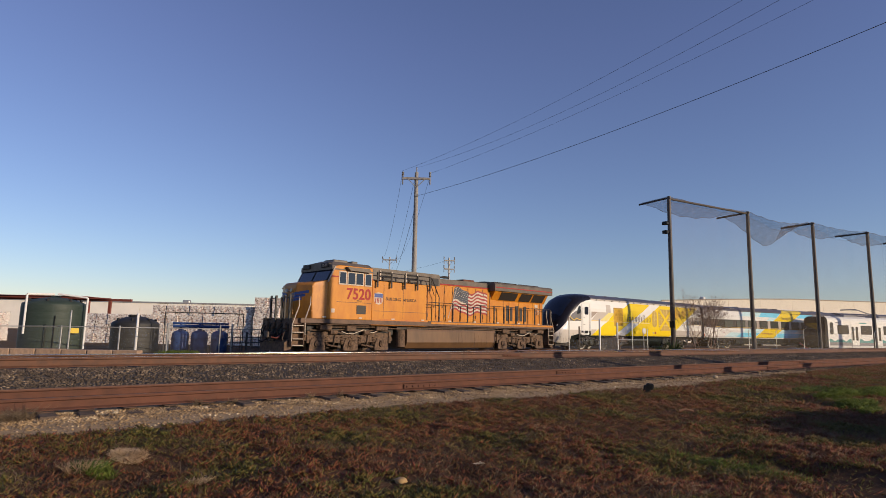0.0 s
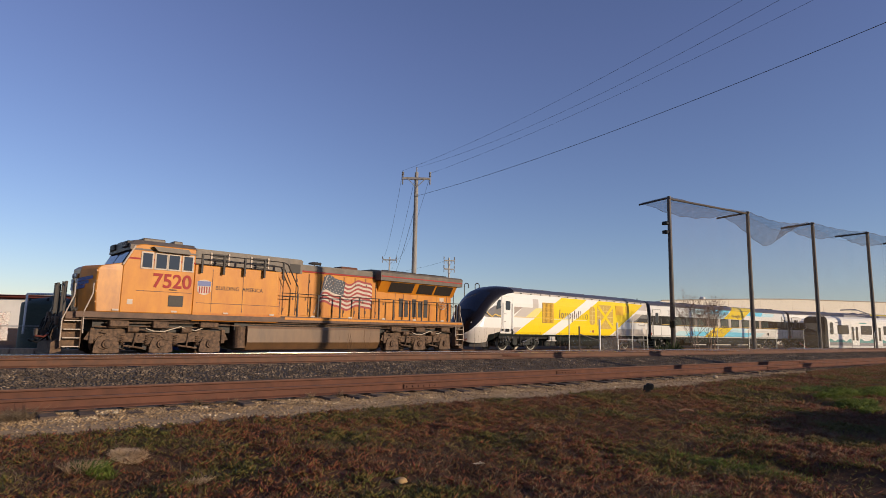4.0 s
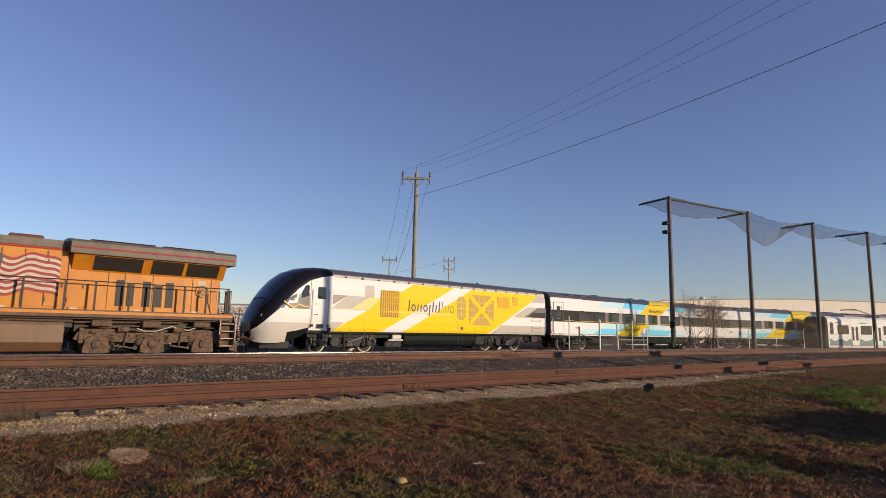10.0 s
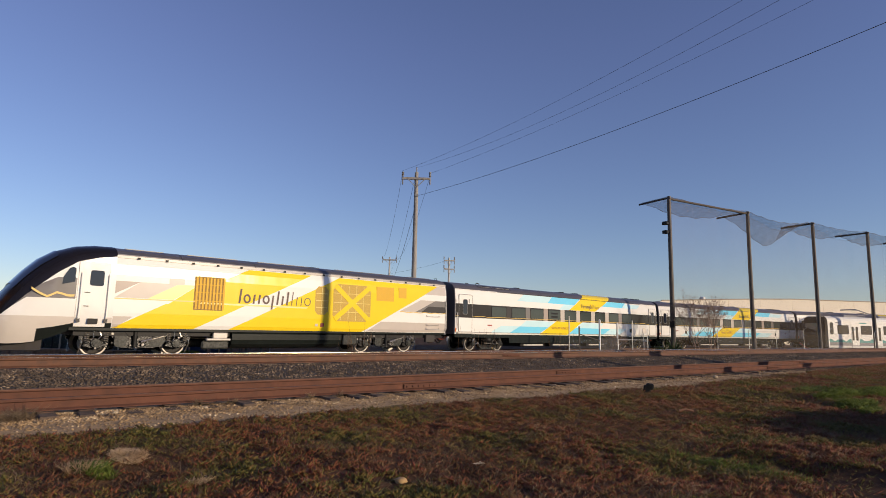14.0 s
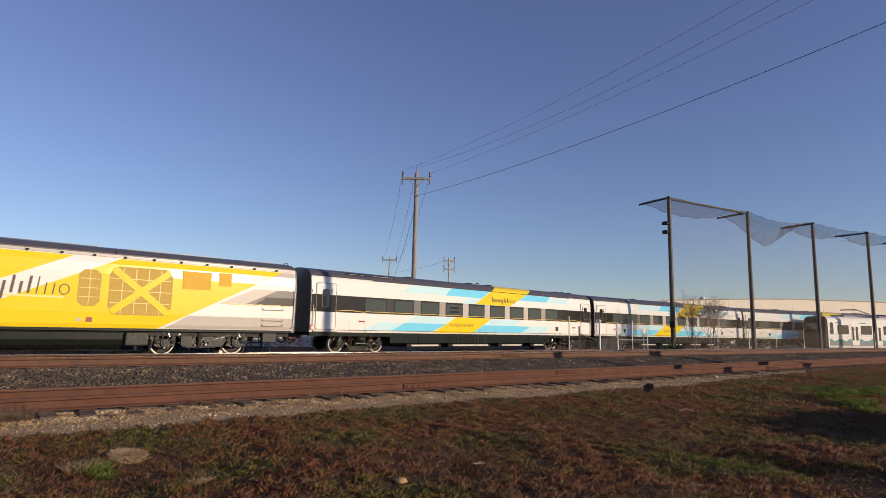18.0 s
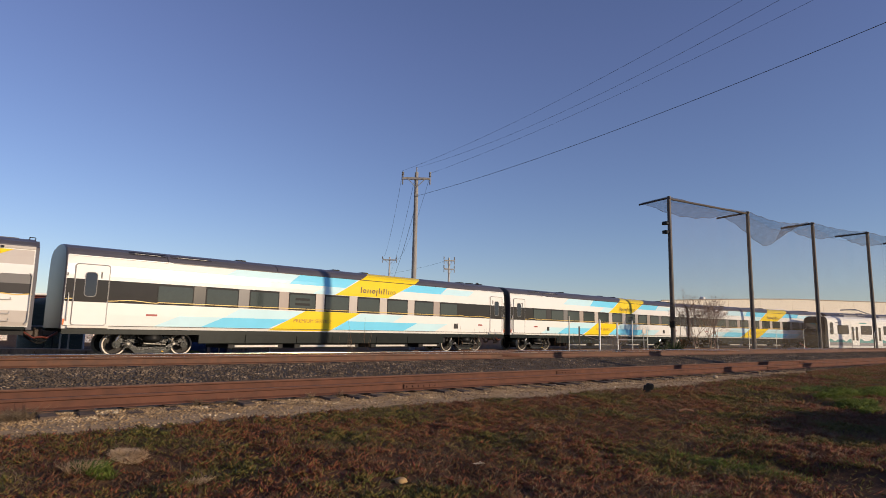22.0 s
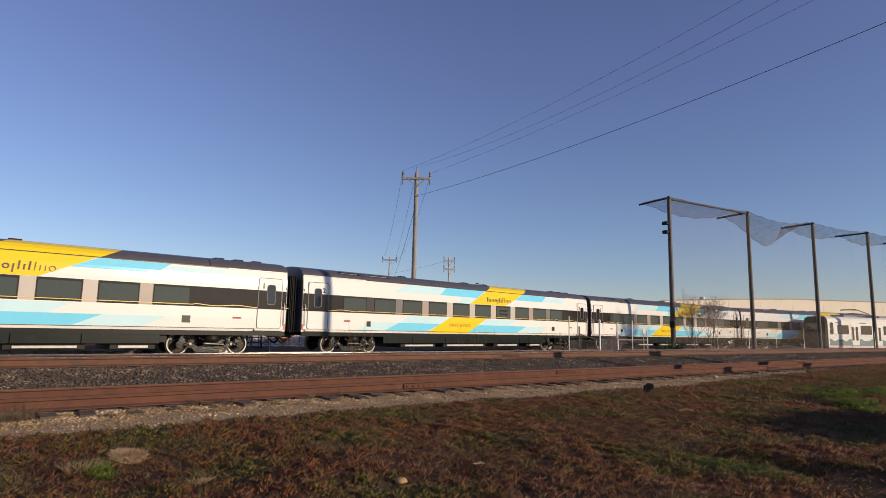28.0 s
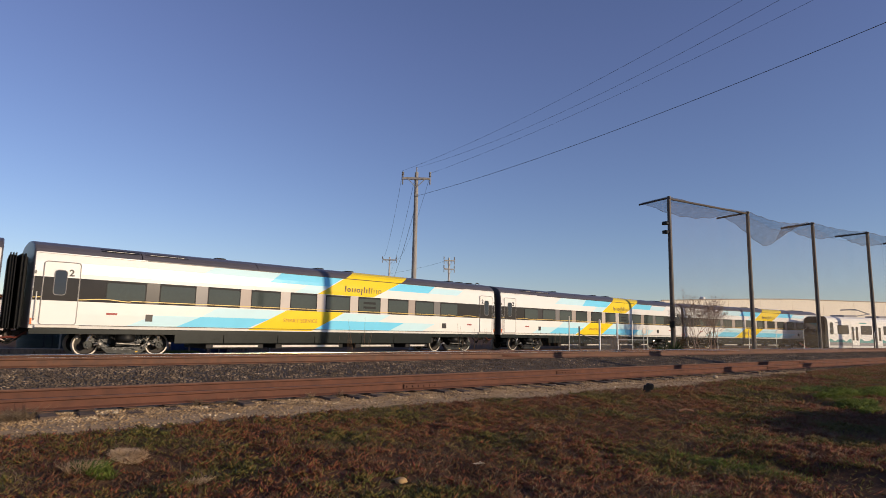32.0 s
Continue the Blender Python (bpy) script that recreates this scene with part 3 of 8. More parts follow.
            bm = prism(bmesh.new(), [(-half - 0.65, 0.80), (-half - 0.55, 0.98), (half + 0.55, 0.98), (half + 0.65, 0.80), (half - 0.55, 0.80), (half - 0.75, 0.45), (0.62, 0.32), (-0.62, 0.32), (-half + 0.75, 0.45), (-half + 0.55, 0.80)], lo, hi)
            part("side_frame", bm, M_BOGIE, b)
            for x in xs:
                bm = bmesh.new()
                rod(bm, (x, y, r), (x, y + s * 0.16, r), 0.17, n=14)
                rod(bm, (x, y + s * 0.16, r), (x, y + s * 0.20, r), 0.11, n=12)
                for i in range(6):
                    a = i * pi / 3 + 0.3
                    rod(bm, (x + 0.135 * cos(a), y + s * 0.15, r + 0.135 * sin(a)), (x + 0.135 * cos(a), y + s * 0.19, r + 0.135 * sin(a)), 0.018, n=5)
                ab = part("axle_box", bm, M_GREENGREY, b, "grey-green axle box cover")
                part("guide_arm", prism(bmesh.new(), [(x - 0.42, 0.40), (x - 0.36, 0.58), (x + 0.36, 0.58), (x + 0.42, 0.40), (x + 0.2, 0.34), (x - 0.2, 0.34)], min(y, y + s * 0.08), max(y, y + s * 0.08)), M_BOGIE, ab)
                for k in (-0.33, 0.33):
                    bm = bmesh.new()
                    coil(bm, x + k, y + s * 0.08, 0.56, 0.92, 0.095, 0.024, 5)
                    part("spring", bm, M_STEELBRIGHT, b, "coil spring with worn bright edges")
                    bm = bmesh.new()
                    rod(bm, (x + k, y + s * 0.08, 0.50), (x + k, y + s * 0.08, 0.94), 0.055, n=8)
                    rod(bm, (x + k, y + s * 0.08, 0.52), (x + k, y + s * 0.08, 0.56), 0.13, n=10)
                    part("spring_seat", bm, M_BOGIE, b)
                bm = bmesh.new()
                tube(bm, [(x + 0.10, y + s * 0.14, 0.96), (x + 0.16, y + s * 0.17, 0.78), (x + 0.05, y + s * 0.19, 0.66)], 0.018)
                tube(bm, [(x - 0.12, y + s * 0.14, 0.98), (x - 0.10, y + s * 0.17, 0.74), (x - 0.16, y + s * 0.17, 0.62)], 0.014)
                part("cable", bm, M_STEELBRIGHT, b)
            bm = prism(bmesh.new(), round_poly(-0.86, -0.42, 0.36, 0.92, 0.14), min(y, y + s * 0.13), max(y, y + s * 0.13))
            part("motor_cover", bm, M_GREENGREY, b, "grey-green traction motor cover")
            bm = prism(bmesh.new(), [(0.28, 0.36), (0.32, 0.55), (0.62, 0.78), (0.98, 0.90), (1.06, 0.62), (0.90, 0.36)], min(y, y + s * 0.12), max(y, y + s * 0.12))
            part("gear_case", bm, M_GREENGREY, b)
            bm = bmesh.new()
            rod(bm, (-0.12, y + s * 0.12, 0.36), (-0.12, y + s * 0.12, 1.0), 0.085, n=10)
            rod(bm, (-0.12, y + s * 0.12, 0.70), (-0.12, y + s * 0.12, 0.78), 0.11, n=10)
            part("vertical_damper", bm, M_BLACK, b)
            bm = bmesh.new()
            rod(bm, (0.12, y + s * 0.17, 0.56), (0.98, y + s * 0.17, 0.80), 0.035, n=7)
            rod(bm, (0.10, y + s * 0.17, 0.56), (0.50, y + s * 0.17, 0.67), 0.055, n=8)
            part("yaw_damper", bm, M_STEELBRIGHT, b, "bright slanting damper")
            bm = bmesh.new()
            rod(bm, (0.18, y + s * 0.12, 0.45), (0.18, y + s * 0.17, 0.45), 0.055, n=10)
            rod(bm, (-0.95, y + s * 0.1, 0.88), (-0.95, y + s * 0.16, 0.88), 0.05, n=8)
            part("pin", bm, M_STEELBRIGHT, b)
            for x in (-half - 0.5, half + 0.5):
                bm = bmesh.new()
                tube(bm, [(x, y, 0.95), (x + 0.03, y + s * 0.05, 0.5), (x - 0.02, y - s * 0.2, 0.12)], 0.024)
                part("sand_pipe", bm, M_STEELBRIGHT, b)
                part("sand_valve", boxes((x - 0.08, x + 0.08, y - 0.06, y + 0.06, 0.62, 0.82), bev=0.02), M_BOGIE, b)
        else:
            bm = prism(bmesh.new(), [(-half - 0.05, 0.62), (-half + 0.10, 0.74), (-half + 0.45, 0.56), (-0.55, 0.36), (0.55, 0.36), (half - 0.45, 0.56), (half - 0.10, 0.74), (half + 0.05, 0.62), (half - 0.40, 0.42), (0.60, 0.18), (0.4, 0.14), (-0.4, 0.14), (-0.60, 0.18), (-half + 0.40, 0.42)], lo, hi)
            part("side_frame", bm, M_BOGIE, b)
            for x in xs:
                sg = 1 if x < 0 else -1
                bm = bmesh.new()
                rod(bm, (x, y - s * 0.05, r), (x, y + s * 0.10, r), 0.15, n=14)
                rod(bm, (x, y + s * 0.10, r), (x, y + s * 0.14, r), 0.075, n=10)
                for i in range(6):
                    a = i * pi / 3
                    rod(bm, (x + 0.115 * cos(a), y + s * 0.09, r + 0.115 * sin(a)), (x + 0.115 * cos(a), y + s * 0.125, r + 0.115 * sin(a)), 0.016, n=5)
                part("axle_box", bm, M_GREENGREY, b, "grey axle box cover")
                bm = bmesh.new()
                rod(bm, (x - sg * 0.02, y + s * 0.03, r + 0.12), (x + sg * 0.16, y + s * 0.05, 0.98), 0.05, n=8)
                rod(bm, (x + sg * 0.04, y + s * 0.05, 0.70), (x + sg * 0.12, y + s * 0.05, 0.90), 0.075, n=8)
                part("damper", bm, M_STEELBRIGHT, b, "bright sloping damper")
                bm = bmesh.new()
                coil(bm, x + sg * 0.30, y + s * 0.03, 0.46, 0.72, 0.075, 0.02, 4)
                part("spring", bm, M_BOGIE, b)
                bm = bmesh.new()
                rod(bm, (x + sg * 0.20, y + s * 0.08, 0.42), (x + sg * 0.42, y + s * 0.08, 0.54), 0.035, n=6)
                rod(bm, (x + sg * 0.42, y + s * 0.06, 0.48), (x + sg * 0.42, y + s * 0.12, 0.48), 0.055, n=8)
                part("link_arm", bm, M_STEELBRIGHT, b)
            bm = bmesh.new()
            lathe(bm, [(0.30, 0.56), (0.36, 0.62), (0.37, 0.72), (0.34, 0.80), (0.37, 0.86), (0.36, 0.95), (0.26, 1.0)], (0.02, y - s * 0.02, 0), n=18)
            part("air_spring", bm, M_BLACK, b, "black rubber air spring", smooth=True)
            bm = bmesh.new()
            rod(bm, (-0.30, y + s * 0.10, 0.50), (0.55, y + s * 0.10, 0.46), 0.04, n=7)
            part("traction_rod", bm, M_STEELBRIGHT, b)
            part("brake_beam", prism(bmesh.new(), [(-0.85, 0.34), (-0.62, 0.12), (0.62, 0.12), (0.85, 0.34), (0.5, 0.24), (-0.5, 0.24)], min(y + s * 0.04, y + s * 0.12), max(y + s * 0.04, y + s * 0.12)), M_GREENGREY, b, "grey lower beam")
            part("yellow_tag", boxes((0.40, 0.48, min(y, y + s * 0.13), max(y, y + s * 0.13), 0.15, 0.20)), M_YELLOW2, b)
    rnd = random.Random(int(wheelbase * 100))
    for i in range(46 if style != "coach" else 34):
        y = -1.22 if i % 2 else 1.22
        sg = -1 if y < 0 else 1
        x, z, w = rnd.uniform(-half - 0.5, half + 0.5), rnd.uniform(0.28, 1.0), rnd.uniform(0.02, 0.06)
        if rnd.random() < 0.5:
            bm = rods(w * 0.7, ((x, y - sg * 0.08, z), (x, y + sg * 0.01, z)), n=8)
        else:
            a = rnd.uniform(-0.9, 0.9)
            bm = rods(w * 0.35, ((x, y - sg * 0.03, z), (x + 0.22 * cos(a), y - sg * 0.01, z + 0.22 * sin(a))), n=5)
        part("fitting", bm, M_UPTRUCK if style == "freight" else M_STEELBRIGHT if rnd.random() < 0.45 else M_BOGIE, b)
    bm = boxes((-0.3, 0.3, -1.0, 1.0, 0.40, 0.85), (-half - 0.3, half + 0.3, -0.62, -0.52, 0.5, 0.9), (-half - 0.3, half + 0.3, 0.52, 0.62, 0.5, 0.9))
    part("cross_member", bm, M_BOGIE if style != "freight" else M_LOUVRE, b)
    for x in xs:
        part("traction_motor" if style != "coach" else "brake_unit", boxes((x + (0.12 if x < 0 else -0.82), x + (0.82 if x < 0 else -0.12), -0.5, 0.5, 0.22, 0.80), bev=0.08), M_BOGIE if style != "freight" else M_LOUVRE, b)
    rim = M_RIM if style != "freight" else M_UPTRUCK
    return [wheelset(b, x, r, rim, M_WHEELDISC) for x in xs]


COACH_SIDE = [(1.50, 1.06), (1.54, 1.20), (1.55, 1.60), (1.55, 3.10), (1.52, 3.50), (1.46, 3.83)]
COACH_ROOF = [(1.46, 3.83), (1.38, 3.97), (1.22, 4.11), (0.95, 4.22), (0.50, 4.30), (0.0, 4.33)]


def half_at(prof, z):
    for (a, za), (b, zb) in zip(prof, prof[1:]):
        if za <= z <= zb:
            return a + (b - a) * (z - za) / (zb - za)
    return prof[-1][0] if z > prof[-1][1] else prof[0][0]


def patch(parent, name, material, prof, left, right, z0, z1, proud=0.003, label="", sides=(-1, 1), steps=6):
    """A painted field laid on a car's side: left and right edges are ((x at z0), (x at z1))."""
    bm = bmesh.new()
    zs = sorted({z0, z1, *[z for _, z in prof if z0 < z < z1], *[z0 + (z1 - z0) * i / steps for i in range(steps + 1)]})
    for s in sides:
        secs = []
        for z in zs:
            k = (z - z0) / (z1 - z0)
            y = s * (half_at(prof, z) + proud)
            secs.append([Vector((left[0] + (left[1] - left[0]) * k, y, z + proud * 0.5)), Vector((right[0] + (right[1] - right[0]) * k, y, z + proud * 0.5))])
        loft(bm, secs, False)
    return part(name, bm, material, parent, label)


def extrude_profile(bm, half_pts, x0, x1, closed_bottom=True):
    pts = [(-y, z) for y, z in half_pts] + [(y, z) for y, z in reversed(half_pts) if y > 1e-6]
    loft(bm, [[Vector((x, y, z)) for y, z in pts] for x in (x0, x1)], True, closed_bottom)
    return bm


def logo_bars(parent, x0, x1, z0, z1, y, bold, thin):
    """A brand mark as plain shapes: bold leaning bars and rings, then thin ones."""
    mark = new("logo")
    mark.parent = parent
    mark["label"] = "brown brand mark as plain strokes"
    h, lean = z1 - z0, 0.10
    shapes = ("tall", "ring", "bar", "bar", "ring", "low", "tall", "bar", "tall", "TALL", "bar", "bar", "ring")
    w = (x1 - x0) / sum(1.35 if k == "ring" else 0.8 for k in shapes)
    x = x0
    for i, kind in enumerate(shapes):
        th = bold if i < 9 else thin
        step = w * (1.35 if kind == "ring" else 0.8)
        cx = x + step / 2
        x += step
        bm = bmesh.new()
        if kind == "ring":
            n, rx, rz = 14, step * 0.42, h * 0.33
            inner, outer = [[(cx + lean * h * 0.33 + (rx - d) * cos(2 * pi * k / n), z0 + rz + (rz - d) * sin(2 * pi * k / n)) for k in range(n)] for d in (th, 0)]
            loft(bm, [[Vector((px, y - 0.003, pz)) for px, pz in ring + ring[:1]] for ring in (inner, outer)], False)
        else:
            low = z0 - (h * 0.36 if kind == "low" else 0)
            top = z0 + h * (1.0 if kind in ("tall", "TALL") else 0.66)
            prism(bm, [(cx - th / 2 + lean * (low - z0), low), (cx + th / 2 + lean * (low - z0), low), (cx + th / 2 + lean * (top - z0), top), (cx - th / 2 + lean * (top - z0), top)], y - 0.004, y + 0.002)
        part("stroke", bm, M_LOGO, mark)
    return mark


def coupler(parent, x, sgn, z=0.86):
    bm = bmesh.new()
    box(bm, min(x, x - sgn * 0.5), max(x, x - sgn * 0.5), -0.09, 0.09, z - 0.09, z + 0.09, bev=0.02)
    box(bm, min(x, x + sgn * 0.16), max(x, x + sgn * 0.16), -0.17, 0.17, z - 0.17, z + 0.15, bev=0.04)
    rod(bm, (x + sgn * 0.05, 0.12, z - 0.2), (x + sgn * 0.05, 0.12, z + 0.2), 0.05)
    part("coupler", bm, M_COUPLER, parent, "grimy steel knuckle coupler")
    for y, dz in ((-0.45, 0.0), (0.45, 0.0), (-0.6, 0.12)):
        bm = bmesh.new()
        tube(bm, [(x - sgn * 0.35, y, z + dz), (x - sgn * 0.1, y, z - 0.25 + dz), (x + sgn * 0.12, y, z - 0.38 + dz), (x + sgn * 0.26, y, z - 0.30 + dz)], 0.028)
        part("air_hose", bm, M_BLACK, parent)
    bm = bmesh.new()
    tube(bm, [(x - sgn * 0.35, -0.75, z + 0.05), (x - sgn * 0.05, -0.75, z - 0.16), (x + sgn * 0.22, -0.72, z - 0.12)], 0.035)
    part("jumper_cable", bm, M_HOSE, parent, "dark red jumper cable")


def coach(name, number, service, gangways, label):
    """Length 25.9 over couplers, centred on x = 0."""
    c = thing(name, label, "railway coach", group="coaches of the train")
    O = -12.95  # from the car's front coupling face
    X = lambda u: u + O
    bm = bmesh.new()
    extrude_profile(bm, COACH_SIDE, X(0.42), X(25.44))
    body = part("body", bm, M_WHITE, c, "glossy white side walls")
    # roof, with three panel breaks
    for a, b in ((0.42, 4.0), (4.03, 9.0), (9.03, 17.4), (17.43, 21.8), (21.83, 25.44)):
        bm = bmesh.new()
        extrude_profile(bm, COACH_ROOF, X(a), X(b))
        part("roof_panel", bm, M_ROOF, c, "slate grey curved roof panel")
    # recessed roof hatches and vents by the ends
    for u0, u1 in ((2.55, 3.95), (4.15, 5.9)):
        for s in (-1, 1):
            bm = bmesh.new()
            secs = [[Vector((X(u), s * (half + 0.004), z + 0.004)) for half, z in ((1.30, 4.055), (1.10, 4.165))] for u in (u0, u1)]
            loft(bm, secs, False)
            part("roof_hatch", bm, M_BLACK if u0 < 4 else M_DKGREY, c)
            bm = bmesh.new()
            box(bm, X(u0 + 0.2), X(u1 - 0.2), min(s * 1.27, s * 1.24), max(s * 1.27, s * 1.24), 4.09, 4.10)
            part("hatch_rim", bm, M_ALU, c)
    for u in (7.7, 13.0, 14.9, 22.6, 23.5, 24.4):
        bm = boxes((X(u) - 0.22, X(u) + 0.22, -0.35, 0.35, 4.29, 4.38), bev=0.03)
        part("roof_vent", bm, M_GREYBOX, c)
    # pale rain strip over the door
    for u0, u1 in ((0.43, 4.2), (22.6, 25.43)):
        for s in (-1, 1):
            part("rain_strip", boxes((X(u0), X(u1), min(s * 1.47, s * 1.50), max(s * 1.47, s * 1.50), 3.80, 3.84)), M_WHITE, c)
    # skirt and solebar
    for s in (-1, 1):
        part("solebar", boxes((X(0.45), X(25.45), min(s * 1.42, s * 1.49), max(s * 1.42, s * 1.49), 0.86, 1.055)), M_SKIRT, c)
        part("trim_line", boxes((X(0.45), X(25.45), min(s * 1.54, s * 1.552), max(s * 1.54, s * 1.552), 1.165, 1.185)), M_DKGREY, c)
        u = 5.5
        for w in (2.1, 2.6, 2.0, 2.8, 2.2, 2.8):
            bm = boxes((X(u), X(min(u + w - 0.02, 20.3)), min(s * 1.40, s * 1.47), max(s * 1.40, s * 1.47), 0.50, 0.87), bev=0.01)
            for k in (0.35, w - 0.4):
                rod(bm, (X(u + k), s * 1.47, 0.69), (X(u + k), s * 1.485, 0.69), 0.02, n=6)
            part("skirt_panel", bm, M_SKIRT, c, "charcoal skirt panel")
            u += w
            if u > 20.2:
                break
    bm = boxes((X(5.5), X(20.3), -1.3, 1.3, 0.55, 1.06))
    part("underframe", bm, M_GREYBOX, c)
    for u0, u1 in ((6.9, 9.6), (10.2, 14.0), (14.8, 17.4), (18.2, 19.9)):
        part("equipment_box", boxes((X(u0), X(u1), -1.25, 1.25, 0.26, 0.56), bev=0.03), M_GREYBOX, c)
        part("cable_tray", boxes((X(u0 + 0.3), X(u1 - 0.3), -1.32, -1.22, 0.33, 0.42)), M_CONDUIT, c, "pale cable tray under the floor")
    # window band, glass, pillars
    for s in (-1, 1):
        sd = (s,)
        patch(c, "window_band", M_BAND, COACH_SIDE, (X(0.43), X(0.43)), (X(25.43), X(25.43)), 2.07, 2.93, 0.003, sides=sd)
        first, count = (3.66, 9) if number == "1" else (2.77, 10)
        for i in range(count):
            u = first + 1.988 * i if number == "1" else first + 1.98 * i
            poly = round_poly(X(u), X(u + 1.45), 2.15, 2.87, 0.09)
            y = s * 1.553
            bm = prism(bmesh.new(), poly, y - 0.012, y + 0.006) if s < 0 else prism(bmesh.new(), poly, y - 0.006, y + 0.012)
            win = part("window", bm, M_BLACK, c)
            poly = round_poly(X(u + 0.035), X(u + 1.415), 2.185, 2.835, 0.07)
            bm = prism(bmesh.new(), poly, y + s * 0.013, y + s * 0.016)
            part("pane", bm, M_GLASS, win, "grey-green tinted pane")
            if i < count - 1:
                m = (M_DKGREY, M_MIDGREY, M_TAUPE, M_BEIGE, M_BEIGE, M_BEIGE, M_BEIGE, M_TAUPE, M_MIDGREY)[i]
                patch(c, "pillar", m, COACH_SIDE, (X(u + 1.47),) * 2, (X(u + 1.97),) * 2, 2.07, 2.93, 0.006, sides=sd)
        # livery fields
        patch(c, "upper_yellow_field", M_YELLOW, COACH_SIDE, (X(12.20), X(13.80)), (X(15.60), X(17.52)), 2.94, 3.83, 0.006, sides=sd)
        patch(c, "lower_yellow_field", M_YELLOW, COACH_SIDE, (X(8.65), X(10.55)), (X(11.93), X(13.8)), 1.10, 2.065, 0.006, sides=sd)
        patch(c, "cyan_field", M_CYAN, COACH_SIDE, (X(9.6), X(10.2)), (X(12.85), X(13.70)), 3.34, 3.83, 0.004, sides=sd)
        patch(c, "pale_cyan_field", M_PALECYAN, COACH_SIDE, (X(6.2), X(7.0)), (X(9.6), X(10.2)), 3.34, 3.80, 0.004, sides=sd)
        patch(c, "pale_cyan_field", M_PALECYAN, COACH_SIDE, (X(10.9), X(11.6)), (X(12.15), X(12.85)), 2.94, 3.34, 0.004, sides=sd)
        patch(c, "cyan_field", M_CYAN, COACH_SIDE, (X(16.55), X(17.50)), (X(19.6), X(20.2)), 3.38, 3.80, 0.004, sides=sd)
        patch(c, "pale_cyan_field", M_PALECYAN, COACH_SIDE, (X(19.6), X(20.2)), (X(22.0), X(22.6)), 3.38, 3.72, 0.004, sides=sd)
        patch(c, "cyan_field", M_CYAN, COACH_SIDE, (X(5.5), X(6.5)), (X(8.65), X(9.70)), 1.19, 1.63, 0.004, sides=sd)
        patch(c, "pale_cyan_field", M_PALECYAN, COACH_SIDE, (X(3.6), X(4.6)), (X(5.5), X(6.5)), 1.19, 1.63, 0.004, sides=sd)
        patch(c, "pale_cyan_field", M_PALECYAN, COACH_SIDE, (X(6.5), X(7.2)), (X(9.72), X(10.50)), 1.635, 2.03, 0.004, sides=sd)
        patch(c, "cyan_field", M_CYAN, COACH_SIDE, (X(12.12), X(12.97)), (X(16.8), X(17.8)), 1.19, 1.63, 0.004, sides=sd)
        patch(c, "pale_cyan_field", M_PALECYAN, COACH_SIDE, (X(12.99), X(13.78)), (X(16.0), X(16.8)), 1.635, 2.03, 0.004, sides=sd)
        patch(c, "pale_cyan_field", M_PALECYAN, COACH_SIDE, (X(16.8), X(17.8)), (X(19.2), X(20.2)), 1.19, 1.63, 0.004, sides=sd)
        # roof field, over the curve
        bm = bmesh.new()
        secs = []
        for half, z in [(h, zz) for h, zz in COACH_ROOF]:
            k = (z - 3.83) / 0.40
            secs.append([Vector((X(13.82 + 0.80 * k), s * (half + 0.002), z + 0.006)), Vector((X(17.56 + 0.85 * k), s * (half + 0.002), z + 0.006))])
        loft(bm, secs, False)
        part("roof_yellow_field", bm, M_YELLOW, c)
        # gold pinstripe, wavy over the dark ends
        bm = bmesh.new()
        pts = []
        for i in range(0, 252):
            u = 0.45 + 0.1 * i
            z = 2.145 + (0.03 * sin((u - 0.4) * 3.4) if u < 3.7 or u > 21.2 else 0)
            pts.append((u, z))
        secs = [[Vector((X(u), s * 1.5705, z)), Vector((X(u), s * 1.5705, z + 0.03))] for u, z in pts]
        loft(bm, secs, False)
        part("gold_pinstripe", bm, M_GOLD, c)
        # doors
        for u0 in (0.70, 24.03):
            poly = round_poly(X(u0), X(u0 + 1.16), 1.20, 3.50, 0.10)
            y = s * 1.556
            d = part("door", prism(bmesh.new(), poly, y - 0.015, y + 0.015), M_WHITE, c)
            rim = bmesh.new()
            for a, b in zip(poly, poly[1:] + poly[:1]):
                rod(rim, (a[0], y + s * 0.012, a[1]), (b[0], y + s * 0.012, b[1]), 0.018, n=5)
            part("door_seal", rim, M_DOORLINE, d)
            part("door_band", boxes((X(u0 + 0.02), X(u0 + 1.14), min(y + s * 0.014, y + s * 0.019), max(y + s * 0.014, y + s * 0.019), 2.07, 2.93)), M_BAND, d)
            ux = u0 + (0.34 if u0 < 5 else 0.42)
            wp = round_poly(X(ux), X(ux + 0.40), 2.28, 3.20, 0.12)
            part("door_window", prism(bmesh.new(), wp, y + s * 0.012, y + s * 0.026), M_DARKGLASS, d)
            rim = bmesh.new()
            for a, b in zip(wp, wp[1:] + wp[:1]):
                rod(rim, (a[0], y + s * 0.024, a[1]), (b[0], y + s * 0.024, b[1]), 0.014, n=5)
            part("window_trim", rim, M_DOORLINE, d)
            part("threshold", boxes((X(u0 - 0.12), X(u0 + 1.28), min(s * 1.50, s * 1.60), max(s * 1.50, s * 1.60), 1.08, 1.19), bev=0.015), M_ALU, d)
            hx = u0 - 0.16 if u0 < 5 else u0 + 1.30
            rim = bmesh.new()
            tube(rim, [(X(hx), s * 1.56, 1.35), (X(hx), s * 1.61, 1.42), (X(hx), s * 1.61, 2.30), (X(hx), s * 1.56, 2.38)], 0.022)
            part("grab_rail", rim, M_ALU, c)
